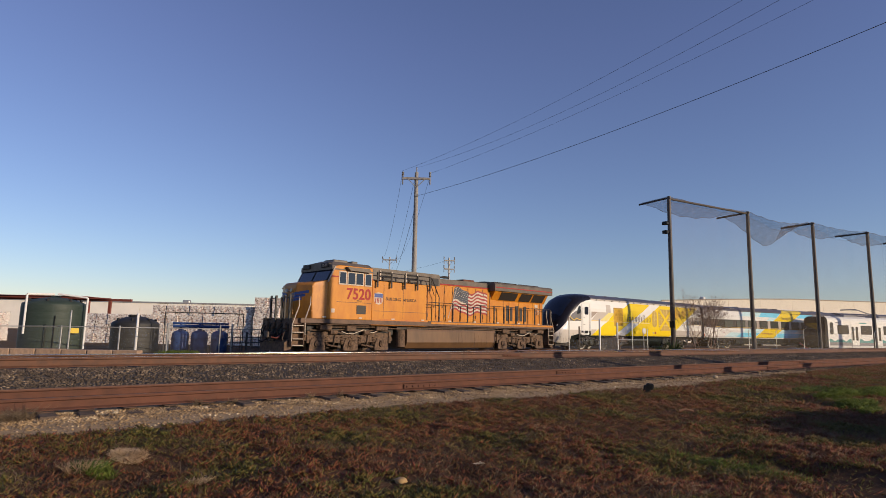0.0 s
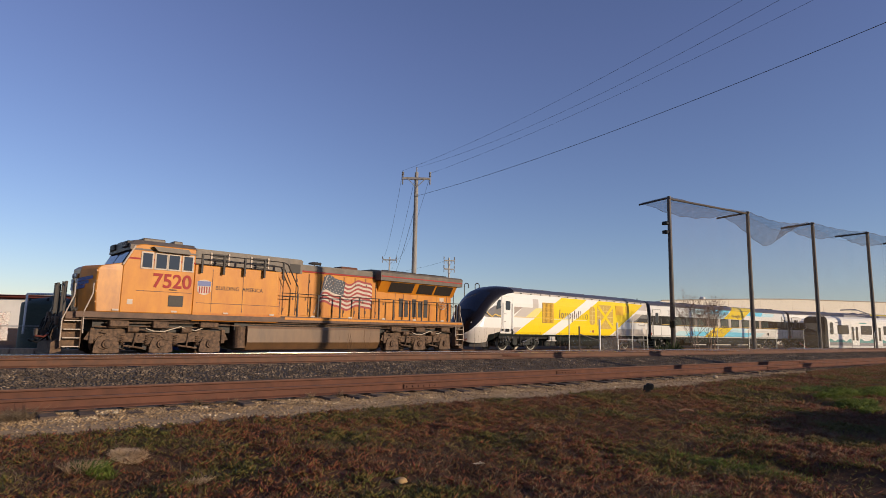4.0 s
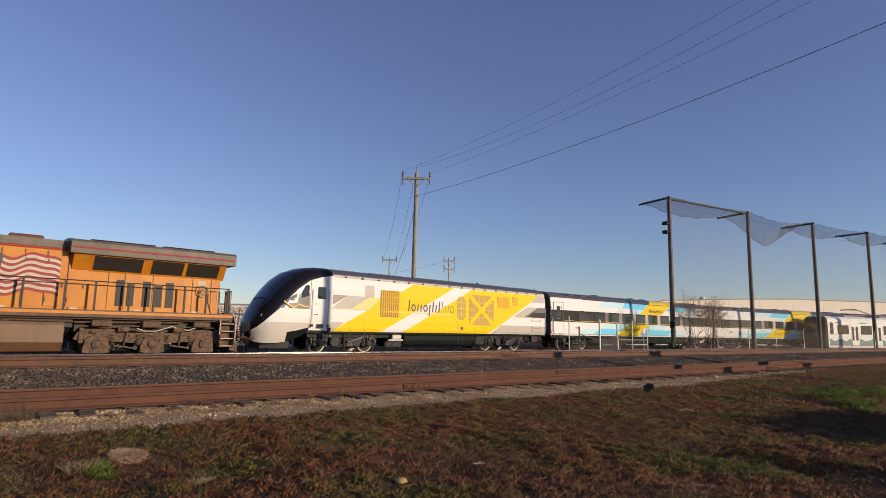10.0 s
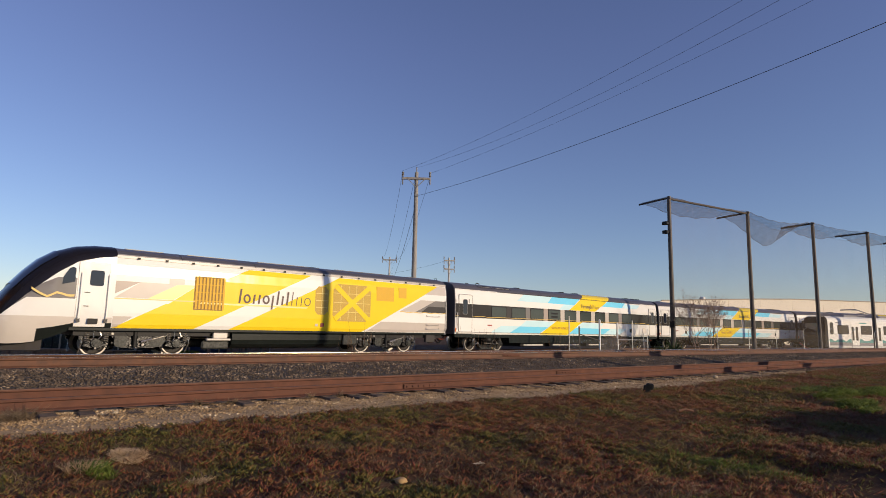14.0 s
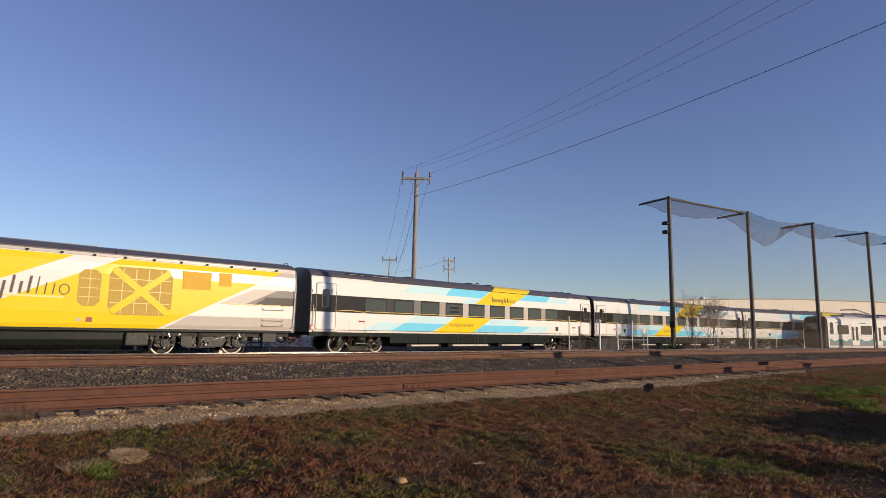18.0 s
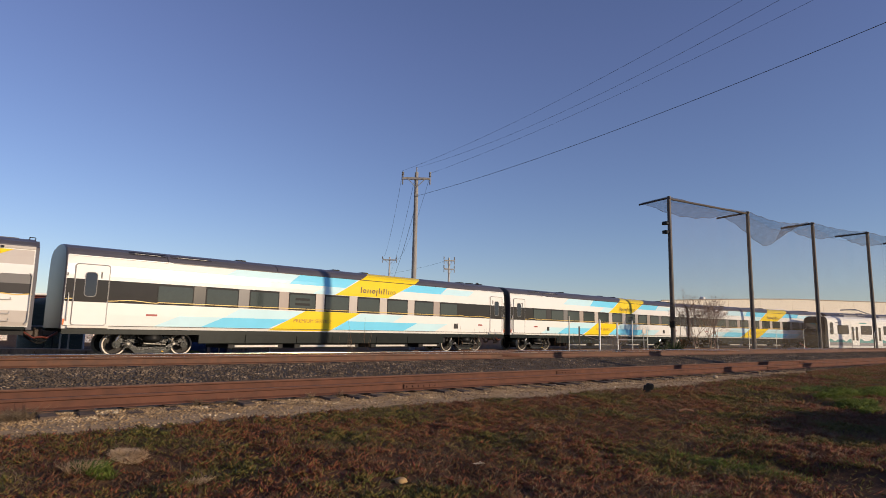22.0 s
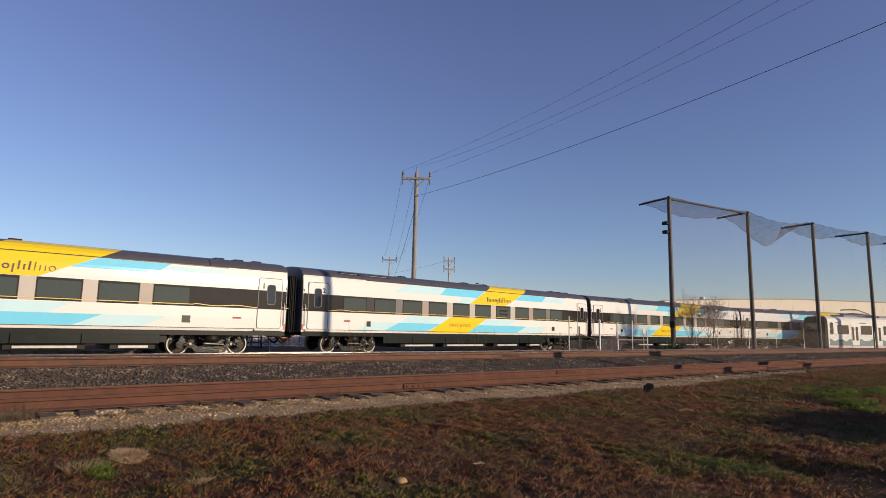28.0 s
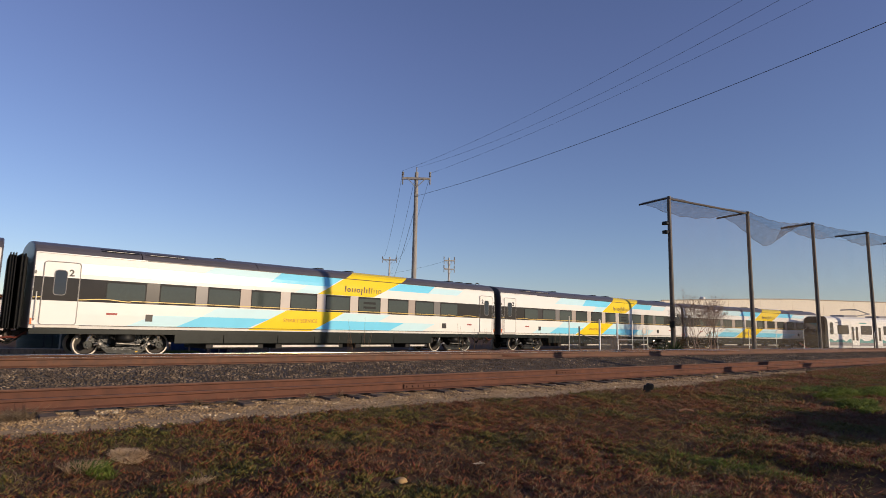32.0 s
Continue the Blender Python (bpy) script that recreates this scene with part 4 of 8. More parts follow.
        part("gutter", boxes((X(0.43), X(25.43), min(s * 1.462, s * 1.492), max(s * 1.462, s * 1.492), 3.815, 3.845)), M_DKGREY, c)
        for u in (0.46, 25.40):
            part("marker_lamp", boxes((X(u) - 0.03, X(u) + 0.03, min(s * 1.50, s * 1.57), max(s * 1.50, s * 1.57), 1.20, 1.42)), M_AMBER, c, "small amber marker lamp")
            part("end_sign", boxes((X(u) - 0.02, X(u) + 0.02, min(s * 1.54, s * 1.562), max(s * 1.54, s * 1.562), 3.02, 3.14)), M_DKGREY, c)
        # small fittings
        part("red_marking", boxes((X(3.30 if number == "1" else 2.85), X(3.72 if number == "1" else 3.24), min(s * 1.55, s * 1.557), max(s * 1.55, s * 1.557), 1.60, 1.68)), M_RED, c)
        part("red_marking", boxes((X(22.9), X(23.3), min(s * 1.55, s * 1.557), max(s * 1.55, s * 1.557), 1.60, 1.68)), M_RED, c)
        part("service_hatch", boxes((X(20.75), X(21.1), min(s * 1.55, s * 1.558), max(s * 1.55, s * 1.558), 1.38, 1.68), bev=0.003), M_DKGREY, c)
        if number == "2":
            part("service_hatch", boxes((X(4.28), X(4.55), min(s * 1.55, s * 1.558), max(s * 1.55, s * 1.558), 1.38, 1.66), bev=0.003), M_DKGREY, c)
    # lettering on the side towards the camera
    words(number, 0.34, M_DKGREY, c, near_at(X(1.58), -1.572, 3.00), name="coach_number", fat=0.012)
    words(number, 0.34, M_DKGREY, c, near_at(X(24.27), -1.578, 3.02), name="coach_number", fat=0.012)
    words(service, 0.255, M_ORANGETXT, c, near_at(X(10.98 if number == "1" else 11.3), -1.562, 1.50), name="service_name", stretch=1.05)
    logo_bars(c, X(13.72), X(16.15), 3.14, 3.46, -1.562, 0.055, 0.028)
    for k in range(2):
        part("number_bar", boxes((X(9.95 if number == "1" else 14.98), X(10.75 if number == "1" else 15.78), -1.580, -1.574, 2.32 + 0.24 * k, 2.44 + 0.24 * k)), M_BLACK, c)
    # ends: dark frame, gangway
    for sgn, u in ((-1, 0.42), (1, 25.44)):
        bm = bmesh.new()
        secs = []
        for dx, k in ((0.002, 0.998), (0.03, 0.99), (0.05, 0.965)):
            pts = [(-y * k, 0.95 + (z - 0.95) * (0.6 + 0.4 * k)) for y, z in COACH_SIDE + COACH_ROOF[1:]] + [(y * k, 0.95 + (z - 0.95) * (0.6 + 0.4 * k)) for y, z in reversed(COACH_SIDE + COACH_ROOF[1:-1])]
            secs.append([Vector((X(u) + sgn * dx, y, z)) for y, z in pts])
        loft(bm, secs, True, True)
        part("end_frame", bm, M_ROOF, c, "dark slate rounded end frame")
    if gangways[0]:
        g = part("gangway", boxes((X(0.04), X(0.24), -1.2, 1.2, 1.10, 3.66), bev=0.05), M_BLACK, c, "black ribbed rubber gangway")
        for i in range(2):
            part("rib", boxes((X(0.02 + 0.10 * i), X(0.07 + 0.10 * i), -1.30, 1.30, 1.02, 3.74), bev=0.02), M_BLACK, g)
    if gangways[1]:
        g = part("gangway", boxes((X(25.66), X(25.88), -1.2, 1.2, 1.10, 3.66), bev=0.05), M_BLACK, c, "black ribbed rubber gangway")
        for i in range(3):
            part("rib", boxes((X(25.70 + 0.08 * i), X(25.74 + 0.08 * i), -1.30, 1.30, 1.02, 3.74), bev=0.015), M_BLACK, g)
    coupler(c, X(0.12), -1)
    coupler(c, X(25.78), 1)
    sets = bogie(c, X(3.72), 2.6, 0.457) + bogie(c, X(22.18), 2.6, 0.457)
    return c, sets


def passenger_locomotive():
    """22.4 m over couplers; x = 0 at its rear coupling face, the nose at x = -22.3."""
    c = thing("passenger_locomotive", "white and yellow streamlined passenger locomotive with a glossy black nose", "locomotive")
    side = [(1.42, 1.08), (1.48, 1.25), (1.50, 1.7), (1.50, 3.2), (1.46, 3.6), (1.38, 3.90)]
    roof = [(1.38, 3.90), (1.36, 4.02), (1.18, 4.16), (0.9, 4.26), (0.45, 4.34), (0.0, 4.37)]
    bm = bmesh.new()
    extrude_profile(bm, side, -18.4, -0.42)
    part("body", bm, M_WHITE, c, "glossy white body side")
    for a, b in ((-18.4, -15.9), (-15.88, -12.6), (-12.58, -8.2), (-8.18, -3.2), (-3.18, -0.42)):
        bm = bmesh.new()
        extrude_profile(bm, roof, a, b)
        part("roof_panel", bm, M_ROOF, c, "dark slate roof hatch")
        part("roof_hatch", boxes((a + 0.5, b - 0.5, -0.5, 0.5, 4.30, 4.358)), M_ROOF, c)
    for s in (-1, 1):
        part("cant_rail", boxes((-18.4, -0.42, min(s * 1.385, s * 1.42), max(s * 1.385, s * 1.42), 3.87, 3.97)), M_BEIGE, c)
        for i in range(16):
            part("lifting_lug", boxes((-17.6 + 1.08 * i - 0.05, -17.6 + 1.08 * i + 0.05, min(s * 1.41, s * 1.46), max(s * 1.41, s * 1.46), 3.86, 3.94)), M_BLACK, c)
    # nose: cross-sections from the cab back to the tip: x, half width, foot, black line, top
    def nose_line(x):
        pts = ((-22.24, 1.12), (-22.12, 1.25), (-21.9, 1.50), (-21.6, 1.82), (-21.2, 2.28), (-20.8, 2.68), (-20.3, 3.14), (-19.7, 3.58), (-19.05, 3.79), (-18.40, 3.90), (-10, 3.90))
        for (a, za), (b, zb) in zip(pts, pts[1:]):
            if x <= b:
                return za + (zb - za) * (x - a) / (b - a)

    def nose_foot(x):
        return 1.10 if x > -20.2 else 1.10 - 0.55 * min(1, (-20.2 - x) / 0.9)

    def girth(h, x, zz):
        """Half width at a share zz of the height: tucked in below, more so towards the tip."""
        k = max(0.0, min(1.0, (-18.4 - x) / 2.8))
        tuck = 0.95 - 0.13 * k
        return h * (tuck + (1 - tuck) * sin(min(1, max(0, zz) * (5 - 2.2 * k)) * pi / 2)) * (1 if zz < 0.62 + 0.2 * (1 - k) else 1 - 0.22 * ((zz - 0.62 - 0.2 * (1 - k)) / (0.38 - 0.2 * (1 - k))) ** 1.6)

    def nose_half(x, z):
        """Half width of the nose's side at x and z."""
        rows = stations
        for p, q in zip(rows[1:], rows):
            if x <= q[0]:
                k = (x - p[0]) / (q[0] - p[0])
                h, foot, top = [p[i] + (q[i] - p[i]) * k for i in (1, 2, 4)]
                zz = (z - foot) / (top - foot)
                return girth(h, x, zz)
        return 1.5

    stations = [(-18.40, 1.500, 1.08, 3.90, 4.37), (-19.05, 1.50, 1.05, 3.79, 4.36), (-19.7, 1.50, 1.02, 3.58, 4.26), (-20.3, 1.485, 0.74, 3.14, 4.02), (-20.8, 1.455, 0.58, 2.68, 3.66), (-21.2, 1.40, 0.52, 2.28, 3.22), (-21.6, 1.30, 0.50, 1.82, 2.68), (-21.9, 1.14, 0.52, 1.50, 2.22), (-22.12, 0.90, 0.56, 1.25, 1.78), (-22.24, 0.60, 0.64, 1.12, 1.46)]
    white_s, black_s = [], []
    for x, h, foot, line, top in stations:
        low = []
        for z in [foot + (1.5 - foot) * k / 4 for k in range(5)] + [1.83, 2.17, 2.43, 2.69, 2.95, line]:
            z = min(z, line)
            low.append((girth(h, x, (z - foot) / (top - foot)), z))
        up = []
        for k in range(7):
            a = (k / 6) * pi / 2
            w0 = low[-1][0]
            up.append((w0 * cos(a) ** 0.75 if k < 6 else 0.0, line + (top - line) * sin(a)))
        white_s.append([Vector((x, -w, z)) for w, z in low])
        black_s.append([Vector((x, -w, z)) for w, z in up] + [Vector((x, w, z)) for w, z in reversed(up[:-1])])
    for sg in (1, -1):
        bm = bmesh.new()
        loft(bm, [[Vector((p.x, sg * p.y, p.z)) for p in row] for row in white_s], False)
        bm.faces.ensure_lookup_table()
        for n, f in enumerate(bm.faces):
            row = n % 10
            f.material_index = (3 if row < 2 and f.calc_center_median().x > -20.9 else 1) if row < 4 else 2 if 6 <= row < 9 and f.calc_center_median().x < -19.6 else 0
        part("nose_side", bm, [M_WHITE, M_PEARLGREY, M_MIDGREY, M_SKIRT], c, "white nose side with pearl grey foot", smooth=True)
    bm = bmesh.new()
    rows = loft(bm, black_s, False)
    part("nose_hood", bm, M_NOSE, c, "glossy black nose and windscreen surround", smooth=True)
    # closing apron and plough
    tip = stations[-1]
    bm = bmesh.new()
    loft(bm, [[Vector((-22.245, y, z)) for y in (-0.50, 0.50)] for z in (0.66, 1.47)], False)
    part("nose_plate", bm, M_NOSE, c)
    bm = bmesh.new()
    loft(bm, [[Vector((x, y, z)) for x, y in ((-20.55, -1.10), (-21.0, -0.98), (-21.8, -0.66), (-22.0, 0), (-21.8, 0.66), (-21.0, 0.98), (-20.55, 1.10))] for z in (0.26, 0.86)], False)
    part("plough", bm, M_DKGREY, c, "dark grey apron under the nose")
    # windscreen: laid on the black hood
    bm = bmesh.new()
    secs = []
    for j in (3, 4, 5, 6):
        row = black_s[j]
        n = len(row)
        secs.append([row[i] + Vector((-0.02, 0, 0.02)) for i in range(3, n - 3)])
    loft(bm, secs, False)
    part("windscreen", bm, M_DARKGLASS, c, "dark raked windscreen", smooth=True)
    bm = bmesh.new()
    for y in (-0.45, 0.45):
        rod(bm, (-21.55, y, 2.72), (-20.9, y * 0.6, 3.52), 0.02)
    part("wiper", bm, M_BLACK, c)
    for y in (-0.82, 0.82):
        bm = bmesh.new()
        prism(bm, [(-21.98, 1.78), (-21.82, 1.78), (-21.62, 2.08), (-21.78, 2.08)], y - 0.16, y + 0.16)
        part("headlight", bm, M_ALU, c, "clear headlight in the black nose")
    # livery
    W, n0 = side, None
    for s in (-1, 1):
        sd = (s,)
        P = lambda nm, m, l, r, z0, z1, pr=0.004: patch(c, nm, m, W, l, r, z0, z1, pr, sides=sd)
        # yellow sweep, broken by the white diagonal
        P("yellow_field", M_YELLOW, (-18.38, -16.45), (-15.26, -13.16), 1.10, 2.12)
        P("yellow_field", M_YELLOW, (-16.35, -15.20), (-13.16, -11.45), 2.12, 2.95)
        P("yellow_field", M_YELLOW, (-15.20, -15.20), (-11.45, -10.56), 2.95, 3.38)
        P("yellow_field", M_YELLOW, (-13.84, -12.90), (-10.56, -9.63), 3.38, 3.83)
        P("yellow_field", M_YELLOW, (-13.72, -8.0), (-6.50, -1.06), 1.10, 3.83)
        P("pale_yellow_field", M_PALEYEL, (-17.17, -16.02), (-16.15, -15.20), 2.30, 2.95, 0.003)
        P("pale_yellow_stripe", M_PALEYEL, (-15.1, -15.0), (-9.9, -9.8), 2.18, 2.25, 0.008)
        # warm greys
        P("grey_panel", M_BEIGE, (-16.38, -16.38), (-15.76, -15.76), 2.93, 3.56)
        P("grey_field", M_BEIGE, (-18.38, -17.48), (-17.17, -16.02), 2.30, 2.95, 0.003)
        P("taupe_field", M_TAUPE, (-18.38, -18.38), (-18.37, -17.48), 2.45, 2.95)
        P("grey_field", M_BEIGE, (-18.38, -18.38), (-18.25, -17.66), 1.12, 1.56)
        P("grey_field", M_BEIGE, (-6.2, -5.3), (-0.45, -0.45), 1.12, 1.66)
        P("grey_field", M_BEIGE, (-4.0, -2.46), (-2.85, -1.30), 2.26, 2.96)
        P("grey_field", M_BEIGE, (-2.14, -1.06), (-0.45, -0.45), 3.31, 3.83)
        P("taupe_field", M_MIDGREY, (-2.85, -1.30), (-0.45, -0.45), 2.26, 2.96)
        P("dark_field", M_DKGREY, (-2.4, -1.85), (-0.44, -0.44), 2.26, 2.62, 0.006)
        bm = bmesh.new()
        pts = [(-18.38, 2.24), (-15.22, 2.25)]
        loft(bm, [[Vector((x, s * 1.508, z)), Vector((x, s * 1.508, z + 0.045))] for x, z in pts], False)
        part("gold_line", bm, M_GOLD, c)
        bm = bmesh.new()
        pts = [(-4.0 + 0.12 * i, 2.22 + 0.02 * sin(i * 0.9)) for i in range(31)]
        loft(bm, [[Vector((x, s * 1.510, z)), Vector((x, s * 1.510, z + 0.04))] for x, z in pts], False)
        part("gold_line", bm, M_GOLD, c)
        # cab side
        y = s * 1.503
        zig = [(-21.10, 2.46), (-20.86, 2.30), (-20.60, 2.18), (-20.46, 2.25), (-20.31, 2.34), (-20.14, 2.30), (-19.95, 2.24), (-19.74, 2.25)]
        bm = bmesh.new()
        loft(bm, [[Vector((x, s * (nose_half(x, z) + 0.02), z)), Vector((x, s * (nose_half(x, z + 0.08) + 0.02), z + 0.08))] for x, z in zig], False)
        part("gold_line", bm, M_GOLD, c, "wavy gold line on the nose")
        poly = [(-20.16, 2.70), (-19.76, 2.81), (-19.76, 3.32), (-19.85, 3.36), (-19.96, 3.32), (-20.14, 3.0)]
        part("cab_window", prism(bmesh.new(), poly, y - s * 0.02, y + s * 0.012), M_DARKGLASS, c, "dark cab side window")
        bm = bmesh.new()
        zs = [1.14 + 2.44 * i / 12 for i in range(13)]
        loft(bm, [[Vector((x, s * (nose_half(x, z) + 0.010), z)) for x in (-19.66, -19.40, -19.14, -18.88, -18.62)] for z in zs], False)
        d = part("cab_door", bm, M_WHITE, c, "white cab door", smooth=True)
        edge = [(-19.66, z) for z in zs] + [(-18.62, z) for z in reversed(zs)]
        rim = bmesh.new()
        for a, b in zip(edge, edge[1:] + edge[:1]):
            rod(rim, (a[0], s * (nose_half(*a) + 0.008), a[1]), (b[0], s * (nose_half(*b) + 0.008), b[1]), 0.006, n=5)
        part("door_seal", rim, M_BEIGE, d)
        for z in (1.9, 2.42):
            part("door_handle", boxes((-19.42, -19.24, min(s * 1.5, s * 1.53), max(s * 1.5, s * 1.53), z, z + 0.03)), M_DKGREY, d)
        y = s * 1.512
        part("door_window", prism(bmesh.new(), round_poly(-19.27, -18.80, 2.70, 3.29, 0.08), y, y + s * 0.014), M_DARKGLASS, d)
        part("step_recess", boxes((-19.24, -18.89, min(y, y + s * 0.008), max(y, y + s * 0.008), 1.25, 1.45)), M_BLACK, d)
        rim = bmesh.new()
        for hx in (-19.56, -18.63):
            tube(rim, [(hx, y, 1.4), (hx, y + s * 0.06, 1.46), (hx, y + s * 0.06, 3.1), (hx, y, 3.16)], 0.022)
        part("grab_rail", rim, M_WHITE, c, "white cab grab rail")
        for hx in (-19.56, -18.63):
            part("grab_foot", boxes((hx - 0.06, hx + 0.06, min(y, y + s * 0.05), max(y, y + s * 0.05), 1.30, 1.44)), M_DKGREY, c)
        # louvred grille with slats
        g = part("grille", boxes((-15.34, -14.06, min(s * 1.49, s * 1.507), max(s * 1.49, s * 1.507), 1.92, 3.36)), M_GRILLEBACK, c, "brown louvred air intake")
        for i in range(9):
            x = -15.28 + 0.148 * i
            part("slat", boxes((x, x + 0.085, min(s * 1.505, s * 1.522), max(s * 1.505, s * 1.522), 1.96, 3.32)), M_YELLOW2, g)
        for z in (2.30, 2.66, 3.0):
            part("grille_bar", boxes((-15.32, -14.08, min(s * 1.515, s * 1.526), max(s * 1.515, s * 1.526), z, z + 0.035)), M_YELLOW2, g)
        # narrow grille and the big cross-braced one
        for x0, x1, z0, z1, cross in ((-9.42, -8.66, 1.92, 3.32, False), (-8.38, -6.02, 1.62, 3.52, True)):
            k = 0.18 if not cross else 0.30
            poly = [(x0 + k, z0), (x1 - k, z0), (x1, z0 + k), (x1, z1 - k), (x1 - k, z1), (x0 + k, z1), (x0, z1 - k), (x0, z0 + k)]
            yy = s * 1.503
            g = part("radiator_grille", prism(bmesh.new(), poly, yy - s * 0.02, yy + s * 0.006), M_GRILLE, c, "brown mesh radiator opening with yellow bracing")
            nb = 5 if cross else 2
            for i in range(1, nb):
                x = x0 + (x1 - x0) * i / nb
                part("mullion", boxes((x - 0.012, x + 0.012, min(yy, yy + s * 0.012), max(yy, yy + s * 0.012), z0 + 0.05, z1 - 0.05)), M_PALEYEL, g)
            for i in range(1, 4):
                z = z0 + (z1 - z0) * i / 4
                part("mullion", boxes((x0 + 0.05, x1 - 0.05, min(yy, yy + s * 0.012), max(yy, yy + s * 0.012), z - 0.012, z + 0.012)), M_PALEYEL, g)
            if cross:
                cx, cz = (x0 + x1) / 2, (z0 + z1) / 2
                for sg in (-1, 1):
                    dx, dz = (x1 - x0) / 2 * 0.89, (z1 - z0) / 2 * sg * 0.89
                    L = sqrt(dx * dx + dz * dz)
                    nx, nz = -dz / L * 0.13, dx / L * 0.13
                    poly = [(cx - dx - nx, cz - dz - nz), (cx + dx - nx, cz + dz - nz), (cx + dx + nx, cz + dz + nz), (cx - dx + nx, cz - dz + nz)]
                    part("cross_brace", prism(bmesh.new(), poly, yy + s * 0.004, yy + s * (0.022 + 0.004 * sg)), M_YELLOW, g)
        for x0, x1, z0, z1 in ((-5.64, -4.44, 2.78, 3.54), (-4.10, -3.54, 3.0, 3.58)):
            v = part("vent_panel", boxes((x0, x1, min(s * 1.47, s * 1.508), max(s * 1.47, s * 1.508), z0, z1)), M_YELLOW2, c, "ochre vent panel")
            if x1 - x0 > 1:
                for i in range(7):
                    z = z0 + 0.06 + i * 0.095
                    part("slat", boxes((x0 + 0.04, x1 - 0.04, min(s * 1.505, s * 1.516), max(s * 1.505, s * 1.516), z, z + 0.05)), M_YELLOW2, v)
        part("fuel_panel", boxes((-9.36, -9.20, min(s * 1.49, s * 1.508), max(s * 1.49, s * 1.508), 1.34, 1.46)), M_BEIGE, c)
        part("red_marking", boxes((-9.05, -8.85, min(s * 1.49, s * 1.508), max(s * 1.49, s * 1.508), 1.32, 1.5)), M_RED, c)
        rim = bmesh.new()
        tube(rim, [(-0.52, s * 1.5, 1.2), (-0.44, s * 1.56, 1.3), (-0.44, s * 1.56, 2.9), (-0.52, s * 1.5, 3.0)], 0.025)
        for z in (1.55, 1.30, 2.04):
            tube(rim, [(-2.0, s * 1.5, z + 0.08), (-2.0, s * 1.56, z), (-1.0, s * 1.56, z), (-1.0, s * 1.5, z + 0.08)], 0.018)
        part("end_grab_rail", rim, M_ALU, c)
        # underframe along the side
        part("solebar", boxes((-19.8, -0.5, min(s * 1.36, s * 1.43), max(s * 1.36, s * 1.43), 1.0, 1.10)), M_SKIRT, c)
        part("battery_box", boxes((-14.80, -13.60, min(s * 1.2, s * 1.36), max(s * 1.2, s * 1.36), 0.26, 0.62), bev=0.06), M_GREENGREY, c, "dark equipment locker")
        part("valve_rack", boxes((-14.62, -13.55, min(s * 1.25, s * 1.42), max(s * 1.25, s * 1.42), 0.62, 0.72), (-14.35, -13.7, min(s * 1.25, s * 1.42), max(s * 1.25, s * 1.42), 0.72, 0.97), bev=0.03), M_ALU, c, "pale valve rack under the sill")
        part("equipment_box", boxes((-7.6, -6.75, min(s * 1.2, s * 1.40), max(s * 1.2, s * 1.40), 0.42, 0.95), bev=0.04), M_GREENGREY, c)
        part("equipment_box", boxes((-1.9, -1.2, min(s * 1.2, s * 1.42), max(s * 1.2, s * 1.42), 0.55, 0.98), bev=0.03), M_DKGREY, c)
    bm = bmesh.new()
    ring = [(-1.24, 1.06), (-1.38, 0.92), (-1.38, 0.66), (-1.30, 0.46), (-1.12, 0.32), (-0.85, 0.26), (0.85, 0.26), (1.12, 0.32), (1.30, 0.46), (1.38, 0.66), (1.38, 0.92), (1.24, 1.06)]
    loft(bm, [[Vector((x, y, z)) for y, z in ring] for x in (-13.48, -7.7)], True, True)
    part("fuel_tank", bm, M_SKIRT, c, "glossy charcoal fuel tank with rounded sides")
    part("underframe", boxes((-19.6, -0.5, -1.2, 1.2, 0.80, 1.09)), M_GREYBOX, c)
    logo_bars(c, -13.44, -9.66, 2.30, 2.94, -1.514, 0.085, 0.04)
    bm = bmesh.new()
    extrude_profile(bm, [(1.40, 1.0), (1.44, 3.2), (1.30, 3.95), (0.8, 4.25), (0, 4.33)], -0.46, -0.30)
    part("end_plate", bm, M_ROOF, c)
    bm = bmesh.new()
    tube(bm, [(-0.6, -0.6, 4.28), (-0.6, -0.6, 4.40), (-0.42, -0.6, 4.40), (-0.42, -0.6, 4.28)], 0.015)
    part("roof_bracket", bm, M_BLACK, c)
    coupler(c, -0.12, 1)
    coupler(c, -22.3, -1, 0.84)
    sets = bogie(c, -17.30, 3.0, 0.508, 2, "loco") + bogie(c, -4.55, 3.0, 0.508, 2, "loco")
    return c, sets




# ---- the freight locomotive ----
M_UP = mat("weathered_orange_yellow_paint", (0.60, 0.236, 0.012), 0.50, scale=1.7, alt=(0.47, 0.160, 0.012), streak=0.4, spec=0.4, wave=0.006)
M_UPNOSE = mat("sooty_orange_paint", (0.58, 0.23, 0.018), 0.42, scale=2.2, alt=(0.38, 0.14, 0.018), streak=0.4, spec=0.5)
M_UPGREY = mat("weathered_grey_paint", (0.175, 0.138, 0.103), 0.5, scale=2.0, alt=(0.095, 0.076, 0.060), spec=0.4)
M_UPTRUCK = mat("dusty_brown_truck_steel", (0.200, 0.122, 0.074), 0.75, scale=7, bump=0.5, alt=(0.060, 0.040, 0.029), spec=0.3)
M_UPTANK = mat("dusty_brown_tank_steel", (0.175, 0.092, 0.040), 0.45, scale=1.5, alt=(0.110, 0.060, 0.030), streak=0.3)
M_UPFRAME = mat("dusty_sill_paint", (0.17, 0.098, 0.060), 0.7, scale=3, alt=(0.095, 0.058, 0.040))
M_UPRED = mat("signal_red_paint", (0.36, 0.030, 0.024), 0.7, vary=0.15, scale=3)
